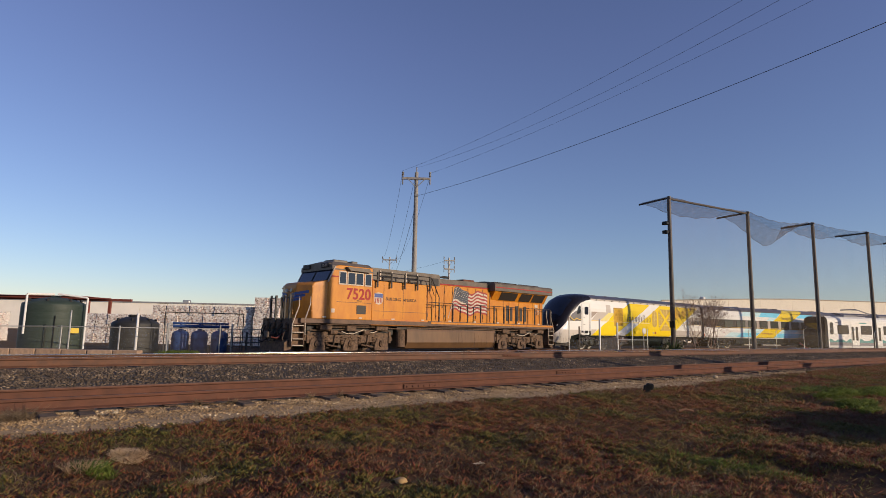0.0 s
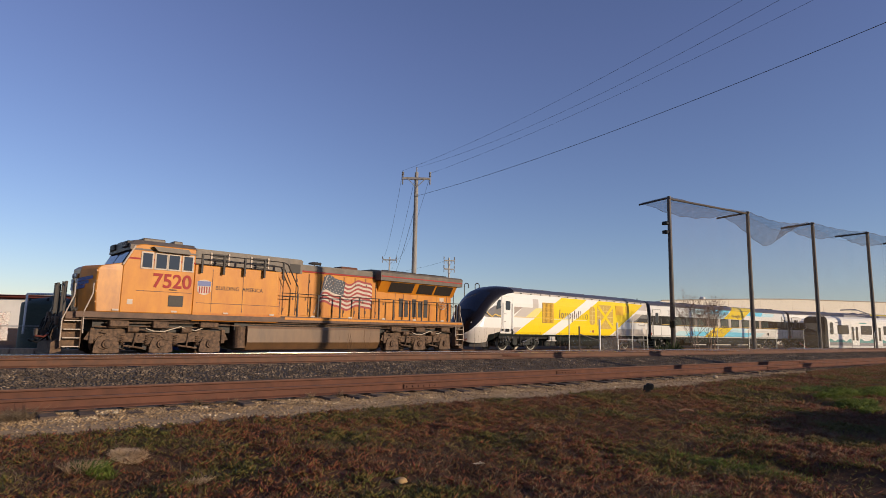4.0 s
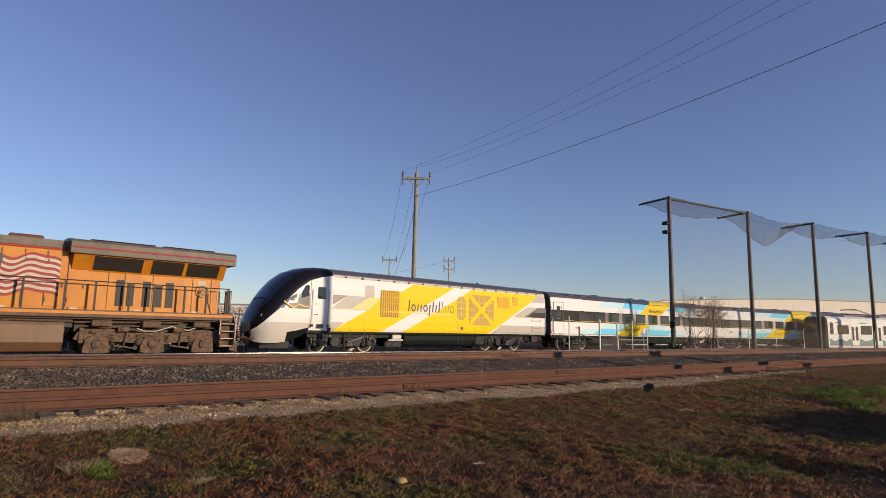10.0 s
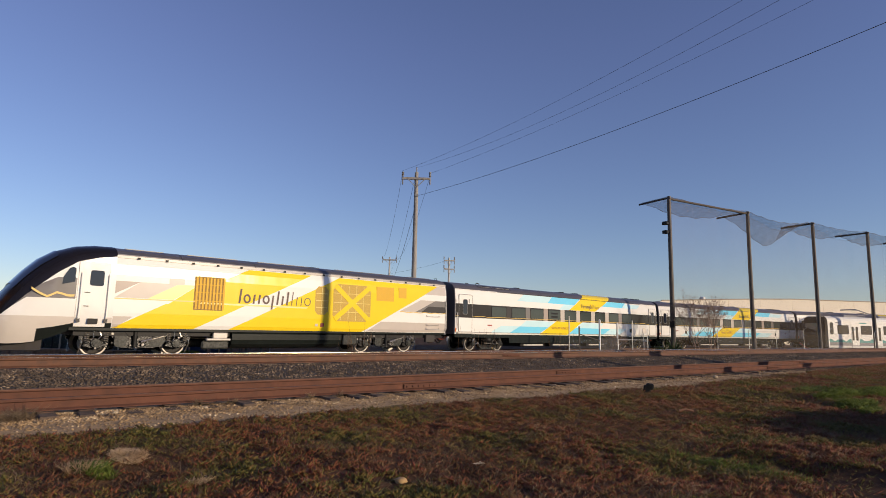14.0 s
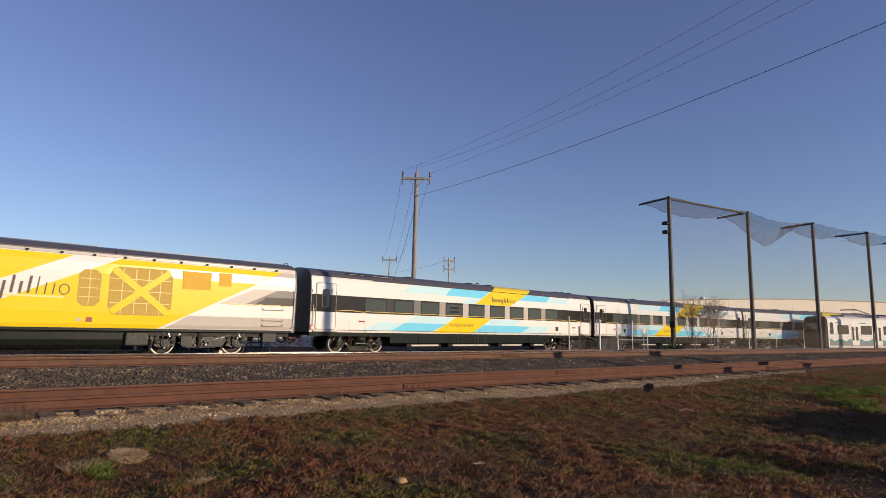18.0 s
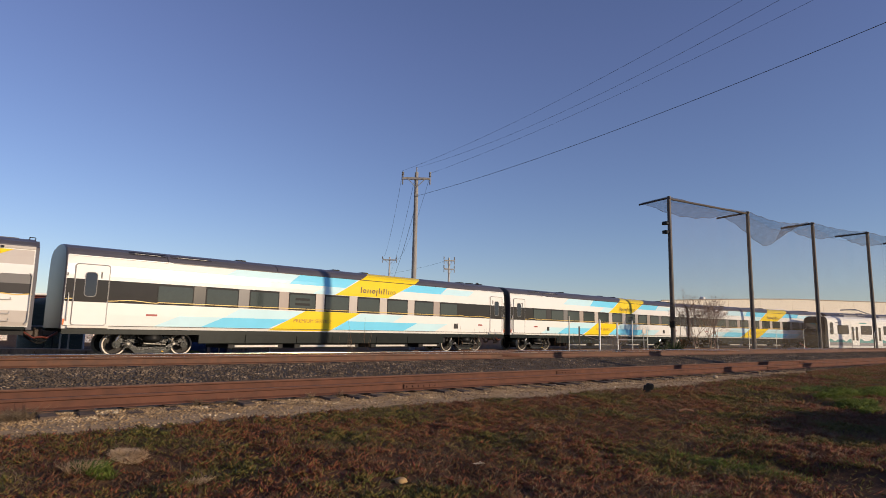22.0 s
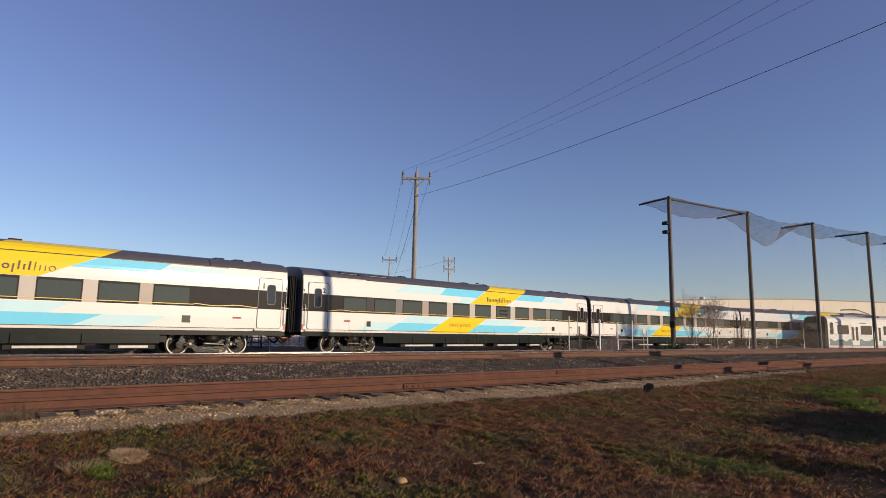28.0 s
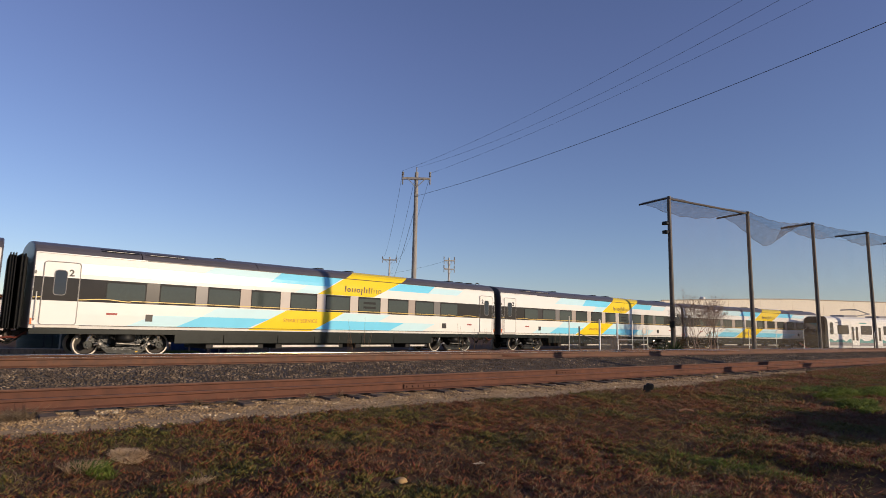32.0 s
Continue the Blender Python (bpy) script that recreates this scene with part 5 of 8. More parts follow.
M_FLAGWHITE = mat("dusty_white_paint", (0.58, 0.48, 0.38), 0.6, vary=0.2, scale=3)
M_FLAGRED = mat("faded_red_paint", (0.34, 0.040, 0.035), 0.6, vary=0.25, scale=3)
M_FLAGBLUE = mat("faded_blue_paint", (0.055, 0.065, 0.085), 0.6, vary=0.3, scale=3)
M_SHIELDBLUE = mat("shield_blue_paint", (0.035, 0.07, 0.26), 0.45, vary=0.1)
M_LOUVRE = mat("dark_louvre_steel", (0.030, 0.023, 0.018), 0.6, vary=0.3, scale=6)


def freight_locomotive():
    """22.7 m over couplers; x = 0 at its rear coupling face, the nose towards -x."""
    c = thing("freight_locomotive", "weathered orange-yellow and grey diesel freight locomotive with dusty trucks", "locomotive")
    # frame, walkway, tank
    part("frame", boxes((-21.9, -0.9, -1.35, 1.35, 1.42, 1.70), bev=0.02), M_UPFRAME, c, "dusty brown side sill")
    for s in (-1, 1):
        part("side_sill", boxes((-21.6, -1.0, min(s * 1.36, s * 1.54), max(s * 1.36, s * 1.54), 1.50, 1.72)), M_UPFRAME if s > 0 else M_UPFRAME, c)
        part("sill_stripe", boxes((-13.0, -1.0, min(s * 1.535, s * 1.548), max(s * 1.535, s * 1.548), 1.62, 1.73)), M_UP, c)
        for i in range(9):
            x = -20.4 + 2.2 * i
            part("reflector", boxes((x, x + 0.22, min(s * 1.54, s * 1.552), max(s * 1.54, s * 1.552), 1.78, 1.85)), M_FLAGWHITE, c)
        bm = bmesh.new()
        tube(bm, [(-14.6, s * 1.2, 1.36), (-12.0, s * 1.3, 1.33), (-9.8, s * 1.25, 1.37), (-6.9, s * 1.3, 1.32), (-3.0, s * 1.22, 1.36)], 0.03)
        part("brake_pipe", bm, M_UPTRUCK, c)
        bm = bmesh.new()
        tube(bm, [(-20.5, s * 1.2, 1.30), (-17, s * 1.28, 1.36), (-15.0, s * 1.2, 1.28)], 0.03)
        part("brake_pipe", bm, M_UPTRUCK, c)
    bm = bmesh.new()
    pts = [(1.48, 1.28), (1.52, 1.18), (1.52, 0.55), (1.30, 0.22), (1.0, 0.16)]
    ring = [(-y, z) for y, z in pts] + [(y, z) for y, z in reversed(pts)]
    loft(bm, [[Vector((x, y, z)) for y, z in ring] for x in (-14.8, -7.3)], True, True)
    part("fuel_tank", bm, M_UPTANK, c, "dusty tan fuel tank")
    for s in (-1, 1):
        bm = bmesh.new()
        rod(bm, (-15.0, s * 1.15, 0.30), (-15.0, s * 1.15, 1.25), 0.28, n=14)
        part("air_reservoir", bm, M_UPTRUCK, c)
    # nose and cab
    bm = bmesh.new()
    plan = [(-19.9, -1.50), (-21.02, -1.50), (-21.42, -0.60), (-21.42, 0.60), (-21.02, 1.50), (-19.9, 1.50)]
    secs = []
    for z, lean in ((1.72, 0.06), (2.6, 0.0), (3.40, 0.02)):
        secs.append([Vector((x + (lean if x < -20 else 0), y, z)) for x, y in plan])
    secs.append([Vector((x + (0.14 if x < -20 else 0), y * 0.985, 3.74 if x > -20 else 3.52)) for x, y in plan])
    loft(bm, secs, True, True)
    bmesh.ops.bevel(bm, geom=bm.edges[:], offset=0.03, segments=1, affect="EDGES")
    part("nose", bm, M_UPNOSE, c, "sooty orange short hood nose")
    bm = bmesh.new()
    prism(bm, [(-20.15, 1.72), (-20.15, 3.55), (-19.75, 4.42), (-19.5, 4.50), (-17.35, 4.50), (-17.35, 1.72)], -1.53, 1.53)
    bmesh.ops.bevel(bm, geom=bm.edges[:], offset=0.03, segments=1, affect="EDGES")
    part("cab", bm, M_UP, c, "orange-yellow cab wall")
    bm = bmesh.new()
    secs = []
    for x, top in ((-19.95, 4.62), (-19.6, 4.74), (-17.3, 4.74)):
        secs.append([Vector((x, y, z)) for y, z in ((-1.545, 4.24), (-1.50, 4.46), (-1.05, top - 0.03), (0, top + 0.03), (1.05, top - 0.03), (1.50, 4.46), (1.545, 4.24))])
    loft(bm, secs, True, True)
    part("cab_roof", bm, M_UPGREY, c, "grey cab roof")
    bm = boxes((-19.2, -18.3, -0.5, 0.5, 4.74, 4.90), (-17.9, -17.5, -0.3, 0.3, 4.74, 4.93), bev=0.04)
    part("air_conditioner", bm, M_UPGREY, c, "pale roof air conditioner")
    for s in (-1, 1):
        y = s * 1.535
        for x0, x1 in ((-19.48, -19.08), (-18.96, -18.51), (-18.46, -18.00), (-17.86, -17.46)):
            w = part("cab_window", boxes((x0 - 0.04, x1 + 0.04, min(y - s * 0.02, y + s * 0.02), max(y - s * 0.02, y + s * 0.02), 3.50, 4.20)), M_FLAGWHITE, c, "dark cab window in a pale frame")
            part("pane", boxes((x0 + 0.02, x1 - 0.02, min(y, y + s * 0.026), max(y, y + s * 0.026), 3.56, 4.14)), M_DARKGLASS, w)
        part("window_awning", prism(bmesh.new(), [(-19.15, 4.42), (-17.75, 4.42), (-17.60, 4.22), (-18.95, 4.24)], min(y, y + s * 0.22), max(y, y + s * 0.22)), M_UPGREY, c, "grey sheet awning over the window")
        part("cab_red_line", boxes((-20.0, -17.35, min(y, y + s * 0.004), max(y, y + s * 0.004), 3.86, 3.93)), M_UPRED, c)
        part("cab_grille", boxes((-18.35, -17.75, min(y, y + s * 0.012), max(y, y + s * 0.012), 2.02, 2.48)), M_LOUVRE, c)
        part("notice_plate", boxes((-19.9, -19.7, min(y, y + s * 0.008), max(y, y + s * 0.008), 2.05, 2.25)), M_FLAGWHITE, c)
        part("cab_seam", boxes((-19.6, -17.4, min(y, y + s * 0.006), max(y, y + s * 0.006), 2.60, 2.62)), M_UPFRAME, c)
        part("handhold", boxes((-18.35, -18.05, min(y, y + s * 0.03), max(y, y + s * 0.03), 2.69, 2.73)), M_LOUVRE, c)
    bm = bmesh.new()
    loft(bm, [[Vector((x, y, z)) for y in (-1.53, 1.53)] for x, z in ((-20.17, 3.58), (-19.78, 4.42))], False)
    part("windscreen_surround", bm, M_DKGREY, c, "dark grey windscreen surround")
    bm = bmesh.new()
    loft(bm, [[Vector((x, y, z)) for y in (-1.38, -0.08)] for x, z in ((-20.19, 3.66), (-19.82, 4.36))], False)
    part("windscreen", bm, M_DARKGLASS, c)
    bm = bmesh.new()
    loft(bm, [[Vector((x, y, z)) for y in (0.08, 1.38)] for x, z in ((-20.19, 3.66), (-19.82, 4.36))], False)
    part("windscreen", bm, M_DARKGLASS, c)
    words("7520", 0.80, M_UPRED, c, near_at(-18.24, -1.542, 2.79), name="road_number", stretch=0.98, fat=0.018)
    for s in (-1, 1):
        part("number_box", boxes((-20.02, -19.70, min(s * 0.55, s * 1.25), max(s * 0.55, s * 1.25), 4.36, 4.62), bev=0.03), M_LOUVRE, c, "dark number box at the roof edge")
    words("7520", 0.22, M_FLAGWHITE, c, pose(-20.03, -0.90, 4.41) @ pose(0, 0, 0, 90, 0, -90), name="number_board")
    # nose wings mark: plain blue shapes
    for sg in (-1, 1):
        for k in range(3):
            bm = bmesh.new()
            tip, z0, z1 = 0.92 - 0.24 * k, 2.84 - 0.15 * k, 2.97 - 0.15 * k
            row = [(-21.45, sg * 0.20), (-21.45, sg * 0.60), (-21.45 + 0.36 * tip, sg * (0.60 + 0.82 * tip))]
            loft(bm, [[Vector((x, y, (z1 if up else z0) + 0.14 * (abs(y) - 0.3)))for x, y in row] for up in (0, 1)], False)
            part("nose_mark", bm, M_SHIELDBLUE, c, "blue winged mark as plain bars")
    for y in (-0.22, 0.22):
        bm = bmesh.new()
        rod(bm, (-21.42, y, 3.12), (-21.50, y, 3.12), 0.09, n=10)
        part("headlight", bm, M_ALU, c)
    part("nose_door", boxes((-21.45, -21.39, -0.45, -0.05, 1.9, 3.2)), M_UPNOSE, c)
    for s in (-1, 1):
        bm = bmesh.new()
        tube(bm, [(-20.16, s * 1.535, 3.60), (-19.76, s * 1.535, 4.40)], 0.035)
        part("windscreen_pillar", bm, M_FLAGWHITE, c, "pale corner pillar")
        for x, z in ((-21.0, 2.1), (-21.0, 2.5), (-21.0, 2.9), (-21.02, 3.3), (-20.1, 3.2)):
            part("bolt", rods(0.035, ((x, s * 1.48, z), (x, s * 1.53, z)), n=7), M_UPNOSE, c)
    for i in range(12):
        y, z = -1.1 + 0.2 * i, 1.15 + 0.12 * ((i * 5) % 4)
        bm = bmesh.new()
        tube(bm, [(-22.0, y, z), (-22.18, y + 0.04, z - 0.12), (-22.24, y + 0.10, z - 0.42), (-22.12, y + 0.14, z - 0.62)], 0.028)
        part("front_hose", bm, M_BLACK if i % 3 else M_UPTRUCK, c)
    for y in (-0.9, -0.3, 0.3, 0.9):
        part("front_valve_box", boxes((-22.14, -21.98, y - 0.12, y + 0.12, 1.18, 1.52), bev=0.03), M_UPTRUCK, c)
        if abs(y) < 0.5:
            part("front_stanchion", boxes((-22.02, -21.94, y - 0.04, y + 0.04, 1.45, 2.75)), M_LOUVRE, c)
    # wide blanked compartment behind the cab
    part("side_compartment", boxes((-17.33, -13.4, -1.50, 1.50, 1.46, 3.86), bev=0.02), M_UP, c, "orange-yellow panelled compartment")
    for s in (-1, 1):
        y = s * 1.503
        for x in (-16.55, -15.15, -13.3):
            part("panel_seam", boxes((x - 0.01, x + 0.01, min(y, y + s * 0.005), max(y, y + s * 0.005), 1.85, 3.72)), M_UPFRAME, c)
        part("panel_seam", boxes((-17.2, -13.3, min(y, y + s * 0.005), max(y, y + s * 0.005), 2.22, 2.24)), M_UPFRAME, c)
        part("rust_streak", boxes((-17.3, -13.3, min(y, y + s * 0.003), max(y, y + s * 0.003), 1.48, 1.80)), M_UPRUST, c)
        # shield as plain shapes
        poly = [(-17.2, 3.14), (-17.1, 3.20), (-16.9, 3.24), (-16.7, 3.20), (-16.6, 3.14), (-16.62, 2.72), (-16.72, 2.62), (-16.9, 2.57), (-17.08, 2.62), (-17.18, 2.72)]
        sh = part("shield", prism(bmesh.new(), poly, min(y, y + s * 0.006), max(y, y + s * 0.006)), M_FLAGWHITE, c, "shield mark with plain bars")
        part("shield_band", boxes((-17.18, -16.62, min(y, y + s * 0.010), max(y, y + s * 0.010), 2.96, 3.17)), M_SHIELDBLUE, sh)
        for i in range(5):
            x = -17.12 + 0.105 * i
            part("shield_bar", boxes((x, x + 0.05, min(y, y + s * 0.010), max(y, y + s * 0.010), 2.66, 2.94)), M_UPRED, sh)
    words("BUILDING", 0.245, M_LOUVRE, c, near_at(-15.86, -1.508, 2.83), name="slogan_word", stretch=0.98)
    words("AMERICA", 0.245, M_LOUVRE, c, near_at(-14.68, -1.508, 2.83), name="slogan_word", stretch=0.98)
    # grey upper works with louvred openings and a catwalk rail
    bm = bmesh.new()
    prism(bm, [(-17.3, 3.86), (-17.3, 4.62), (-11.86, 4.62), (-11.86, 3.86)], -1.05, 1.05)
    bmesh.ops.bevel(bm, geom=bm.edges[:], offset=0.06, segments=2, affect="EDGES")
    part("upper_hood", bm, M_UPGREY, c, "grey upper hood with intake louvres")
    for s in (-1, 1):
        for x0, x1 in ((-16.47, -15.74), (-14.59, -13.81)):
            y = s * 1.052
            lv = part("intake", boxes((x0, x1, min(y, y + s * 0.012), max(y, y + s * 0.012), 3.98, 4.46)), M_LOUVRE, c)
            for xx in (x0 - 0.07, x1):
                part("intake_jamb", boxes((xx, xx + 0.07, min(y, y + s * 0.05), max(y, y + s * 0.05), 3.96, 4.50)), M_FLAGWHITE, lv)
            for i in range(4):
                part("louvre", boxes((x0, x1, min(y, y + s * 0.04), max(y, y + s * 0.04), 4.03 + 0.11 * i, 4.07 + 0.11 * i)), M_UPGREY, lv)
        for i in range(5):
            x = -17.1 + 0.96 * i
            rp = part("rail_post", boxes((x - 0.05, x + 0.05, min(s * 1.60, s * 1.67), max(s * 1.60, s * 1.67), 3.50, 4.34), bev=0.015), M_LOUVRE, c)
            part("post_bracket", boxes((x - 0.03, x + 0.03, min(s * 1.49, s * 1.61), max(s * 1.49, s * 1.61), 3.78, 3.84)), M_LOUVRE, rp)
        part("catwalk_rail", rods(0.025, ((-17.1, s * 1.63, 4.32), (-13.26, s * 1.63, 4.32)), ((-17.1, s * 1.63, 4.08), (-13.26, s * 1.63, 4.08))), M_LOUVRE, c)
        bm = bmesh.new()
        tube(bm, [(-13.26, s * 1.63, 4.32), (-12.95, s * 1.48, 4.25), (-12.35, s * 1.48, 3.2), (-12.35, s * 1.48, 2.1)], 0.028)
        tube(bm, [(-13.26, s * 1.63, 4.08), (-13.1, s * 1.48, 4.0), (-12.75, s * 1.48, 3.3)], 0.022)
        part("stair_rail", bm, M_LOUVRE, c)
    # hood with doors
    part("hood", boxes((-13.3, -7.2, -1.0, 1.0, 1.72, 4.02), bev=0.03), M_UP, c, "orange-yellow engine hood")
    bm = bmesh.new()
    prism(bm, [(-12.6, 4.02), (-12.6, 4.40), (-7.2, 4.40), (-7.2, 4.02)], -1.0, 1.0)
    bmesh.ops.bevel(bm, geom=bm.edges[:], offset=0.08, segments=2, affect="EDGES")
    part("hood_top", bm, M_UPGREY, c)
    part("hood_window", boxes((-12.62, -12.04, -1.07, 1.07, 3.92, 4.36)), M_LOUVRE, c)
    for s in (-1, 1):
        y = s * 1.002
        part("hood_red_line", boxes((-12.6, -7.2, min(y, y + s * 0.006), max(y, y + s * 0.006), 4.02, 4.09)), M_UPRED, c)
        for i in range(9):
            x = -12.9 + 0.70 * i
            d = part("hood_door", boxes((x + 0.02, x + 0.66, min(y, y + s * 0.018), max(y, y + s * 0.018), 1.86, 3.94), bev=0.006), M_UP, c)
            part("latch", boxes((x + 0.52, x + 0.58, min(y, y + s * 0.045), max(y, y + s * 0.045), 2.6, 2.72)), M_UPFRAME, d)
            for zz in (2.05, 3.5):
                part("hinge", boxes((x + 0.03, x + 0.07, min(y, y + s * 0.035), max(y, y + s * 0.035), zz, zz + 0.15)), M_UPFRAME, d)
            part("door_gap", boxes((x - 0.012, x + 0.012, min(y, y + s * 0.006), max(y, y + s * 0.006), 1.86, 3.94)), M_LOUVRE, d)
        # waving flag painted on the doors
        yy = s * 1.024
        fx0, fw, fz, fh = -10.75, 3.2, 2.42, 1.42
        wave = lambda p: 0.13 * sin(p * 9.4 + 0.4) + 0.05 * sin(p * 21) - 0.16 * p
        flag = None
        for k in range(13):
            q0, q1 = 1 - (k + 1) / 13, 1 - k / 13
            a0 = 0.42 if k < 7 else 0.0
            bm = bmesh.new()
            secs = []
            for i in range(25):
                p = a0 + (1 - a0) * i / 24
                sk = 0.28 * 1.0
                secs.append([Vector((fx0 + fw * p + sk * (q - 0.5) * (1 - p), yy, fz + fh * q + wave(p))) for q in (q0, q1)])
            loft(bm, secs, False)
            ob = part("flag_stripe", bm, M_FLAGRED if k % 2 == 0 else M_FLAGWHITE, c)
        bm = bmesh.new()
        secs = []
        for i in range(13):
            p = 0.42 * i / 12
            secs.append([Vector((fx0 + fw * p + 0.28 * (q - 0.5) * (1 - p), yy, fz + fh * q + wave(p))) for q in (1 - 7 / 13, 1.0)])
        loft(bm, secs, False)
        part("flag_canton", bm, M_FLAGBLUE, c, "faded blue canton with pale stars")
        bm = bmesh.new()
        for row in range(6):
            for col in range(7):
                p, q = 0.42 * (col + 0.5 + 0.5 * (row % 2)) / 7.5, 1 - 7 / 13 * (row + 0.5) / 6
                x, z = fx0 + fw * p + 0.28 * (q - 0.5) * (1 - p), fz + fh * q + wave(p)
                prism(bm, [(x, z + 0.03), (x - 0.03, z), (x, z - 0.03), (x + 0.03, z)], min(yy, yy + s * 0.004), max(yy, yy + s * 0.004))
        part("flag_stars", bm, M_FLAGWHITE, c)
        bm = bmesh.new()
        rod(bm, (-11.15, yy, 1.98), (-10.42, yy, 3.95), 0.022)
        part("flag_staff", bm, M_FLAGWHITE, c)
        # radiator section
        for x0, x1 in ((-5.6, -5.32), (-5.2, -4.94), (-4.62, -4.32), (-4.16, -3.86), (-3.72, -3.42)):
            part("louvre_panel", boxes((x0, x1, min(y, y + s * 0.02), max(y, y + s * 0.02), 1.98, 3.02 if x0 in (-5.6, -4.62, -3.72) else 2.88)), M_LOUVRE, c)
        for x in (-5.9, -5.3, -4.25, -2.65, -1.85):
            part("panel_seam", boxes((x - 0.012, x + 0.012, min(y, y + s * 0.012), max(y, y + s * 0.012), 1.85, 3.3)), M_UPFRAME, c)
        part("placard", boxes((-2.45, -2.1, min(y, y + s * 0.012), max(y, y + s * 0.012), 3.0, 3.2)), M_FLAGWHITE, c)
        bm = bmesh.new()
        for i in range(12):
            a, b = 2 * pi * i / 12, 2 * pi * (i + 1) / 12
            rod(bm, (-2.25 + 0.25 * cos(a), y + s * 0.08, 2.75 + 0.25 * sin(a)), (-2.25 + 0.25 * cos(b), y + s * 0.08, 2.75 + 0.25 * sin(b)), 0.018, n=5)
        for i in range(3):
            a = pi * i / 3
            rod(bm, (-2.25 + 0.25 * cos(a), y + s * 0.08, 2.75 + 0.25 * sin(a)), (-2.25 - 0.25 * cos(a), y + s * 0.08, 2.75 - 0.25 * sin(a)), 0.012, n=5)
        part("hand_brake_wheel", bm, M_FLAGWHITE, c, "pale hand brake wheel")
    part("radiator_hood", boxes((-7.2, -1.45, -1.0, 1.0, 1.72, 3.5), bev=0.03), M_UP, c, "orange-yellow radiator compartment")
    bm = bmesh.new()
    ring = [(-1.0, 3.28), (-1.42, 3.94), (-1.42, 4.05), (1.42, 4.05), (1.42, 3.94), (1.0, 3.28)]
    loft(bm, [[Vector((x, y, z)) for y, z in ring] for x in (-7.2, -1.35)], True, True)
    part("radiator_flare", bm, M_UP, c)
    for s in (-1, 1):
        for x0, x1 in ((-6.5, -4.75), (-4.40, -3.15), (-3.0, -1.65)):
            bm = bmesh.new()
            loft(bm, [[Vector((x, s * (h + 0.012), z - 0.012)) for x in (x0, x1)] for h, z in ((1.045, 3.36), (1.385, 3.88))], False)
            part("radiator_screen", bm, M_LOUVRE, c, "dark slanted radiator screen")
    bm = bmesh.new()
    ring = [(-1.52, 3.92), (-1.54, 4.36), (-1.42, 4.46), (-0.6, 4.56), (0.6, 4.56), (1.42, 4.46), (1.54, 4.36), (1.52, 3.92)]
    loft(bm, [[Vector((x, y, z)) for y, z in ring] for x in (-7.35, -1.0)], True, True)
    part("radiator_roof", bm, M_UPGREY, c, "grey overhanging radiator roof")
    for s in (-1, 1):
        part("roof_red_line", boxes((-7.3, -1.05, min(s * 1.535, s * 1.548), max(s * 1.535, s * 1.548), 4.12, 4.18)), M_UPRED, c)
    part("radiator_fan", boxes((-6.6, -4.2, -0.8, 0.8, 4.54, 4.585), (-3.9, -1.7, -0.8, 0.8, 4.54, 4.585), bev=0.02), M_LOUVRE, c)
    bm = bmesh.new()
    for k in (-0.18, 0.0, 0.18):
        rod(bm, (-10.9 + k, -0.2, 4.58 + 0.03 * k), (-10.55 + k, -0.2, 4.60), 0.045, 0.09, n=8)
    rod(bm, (-10.75, -0.2, 4.38), (-10.75, -0.2, 4.58), 0.04)
    part("air_horn", bm, M_LOUVRE, c, "black three-chime air horn")
    part("exhaust", boxes((-9.2, -8.1, -0.4, 0.4, 4.38, 4.58), bev=0.05), M_UPRUSTY, c, "rusty exhaust stack")
    # walkway handrails
    for s in (-1, 1):
        y = s * 1.50
        for i, x in enumerate((-12.35, -11.2, -9.9, -8.7, -7.4, -6.4, -5.2, -4.3, -3.1, -2.2, -1.25)):
            part("rail_post", boxes((x - 0.035, x + 0.035, y - 0.03, y + 0.03, 1.70, 2.90)), M_LOUVRE, c)
        part("handrail", rods(0.022, ((-13.2, y, 2.88), (-1.25, y, 2.88)), ((-13.2, y, 2.72), (-12.35, y, 2.72))), M_LOUVRE, c)
        part("walkway_lip", boxes((-13.2, -1.0, min(y, y + s * 0.04), max(y, y + s * 0.04), 1.70, 1.78)), M_UPFRAME, c)
    # end platforms, steps, pilots
    for sgn, x in ((-1, -21.9), (1, -0.95)):
        part("pilot", boxes((min(x, x + sgn * 0.14), max(x, x + sgn * 0.14), -1.1, 1.1, 0.45, 1.45), bev=0.03), M_LOUVRE, c)
        for s in (-1, 1):
            xs0 = x + sgn * 0.10
            st = part("step_well", boxes((min(xs0, xs0 - sgn * 0.65), max(xs0, xs0 - sgn * 0.65), min(s * 1.15, s * 1.2), max(s * 1.15, s * 1.2), 0.35, 1.70)), M_UPTRUCK, c)
            for i in range(4):
                z = 0.38 + 0.32 * i
                part("step", boxes((min(xs0 - sgn * 0.05, xs0 - sgn * 0.60), max(xs0 - sgn * 0.05, xs0 - sgn * 0.60), min(s * 1.2, s * 1.52), max(s * 1.2, s * 1.52), z, z + 0.035)), M_FLAGWHITE, st)
            for xx in (xs0, xs0 - sgn * 0.63):
                part("step_side", boxes((xx - 0.02, xx + 0.02, min(s * 1.22, s * 1.50), max(s * 1.22, s * 1.50), 0.35, 1.70)), M_UPTRUCK, st)
            bm = bmesh.new()
            tube(bm, [(xs0 + sgn * 0.02, s * 1.50, 0.6), (xs0 + sgn * 0.02, s * 1.50, 1.4), (xs0 - sgn * 0.30, s * 1.50, 2.3), (xs0 - sgn * 0.30, s * 1.5, 2.75)], 0.022)
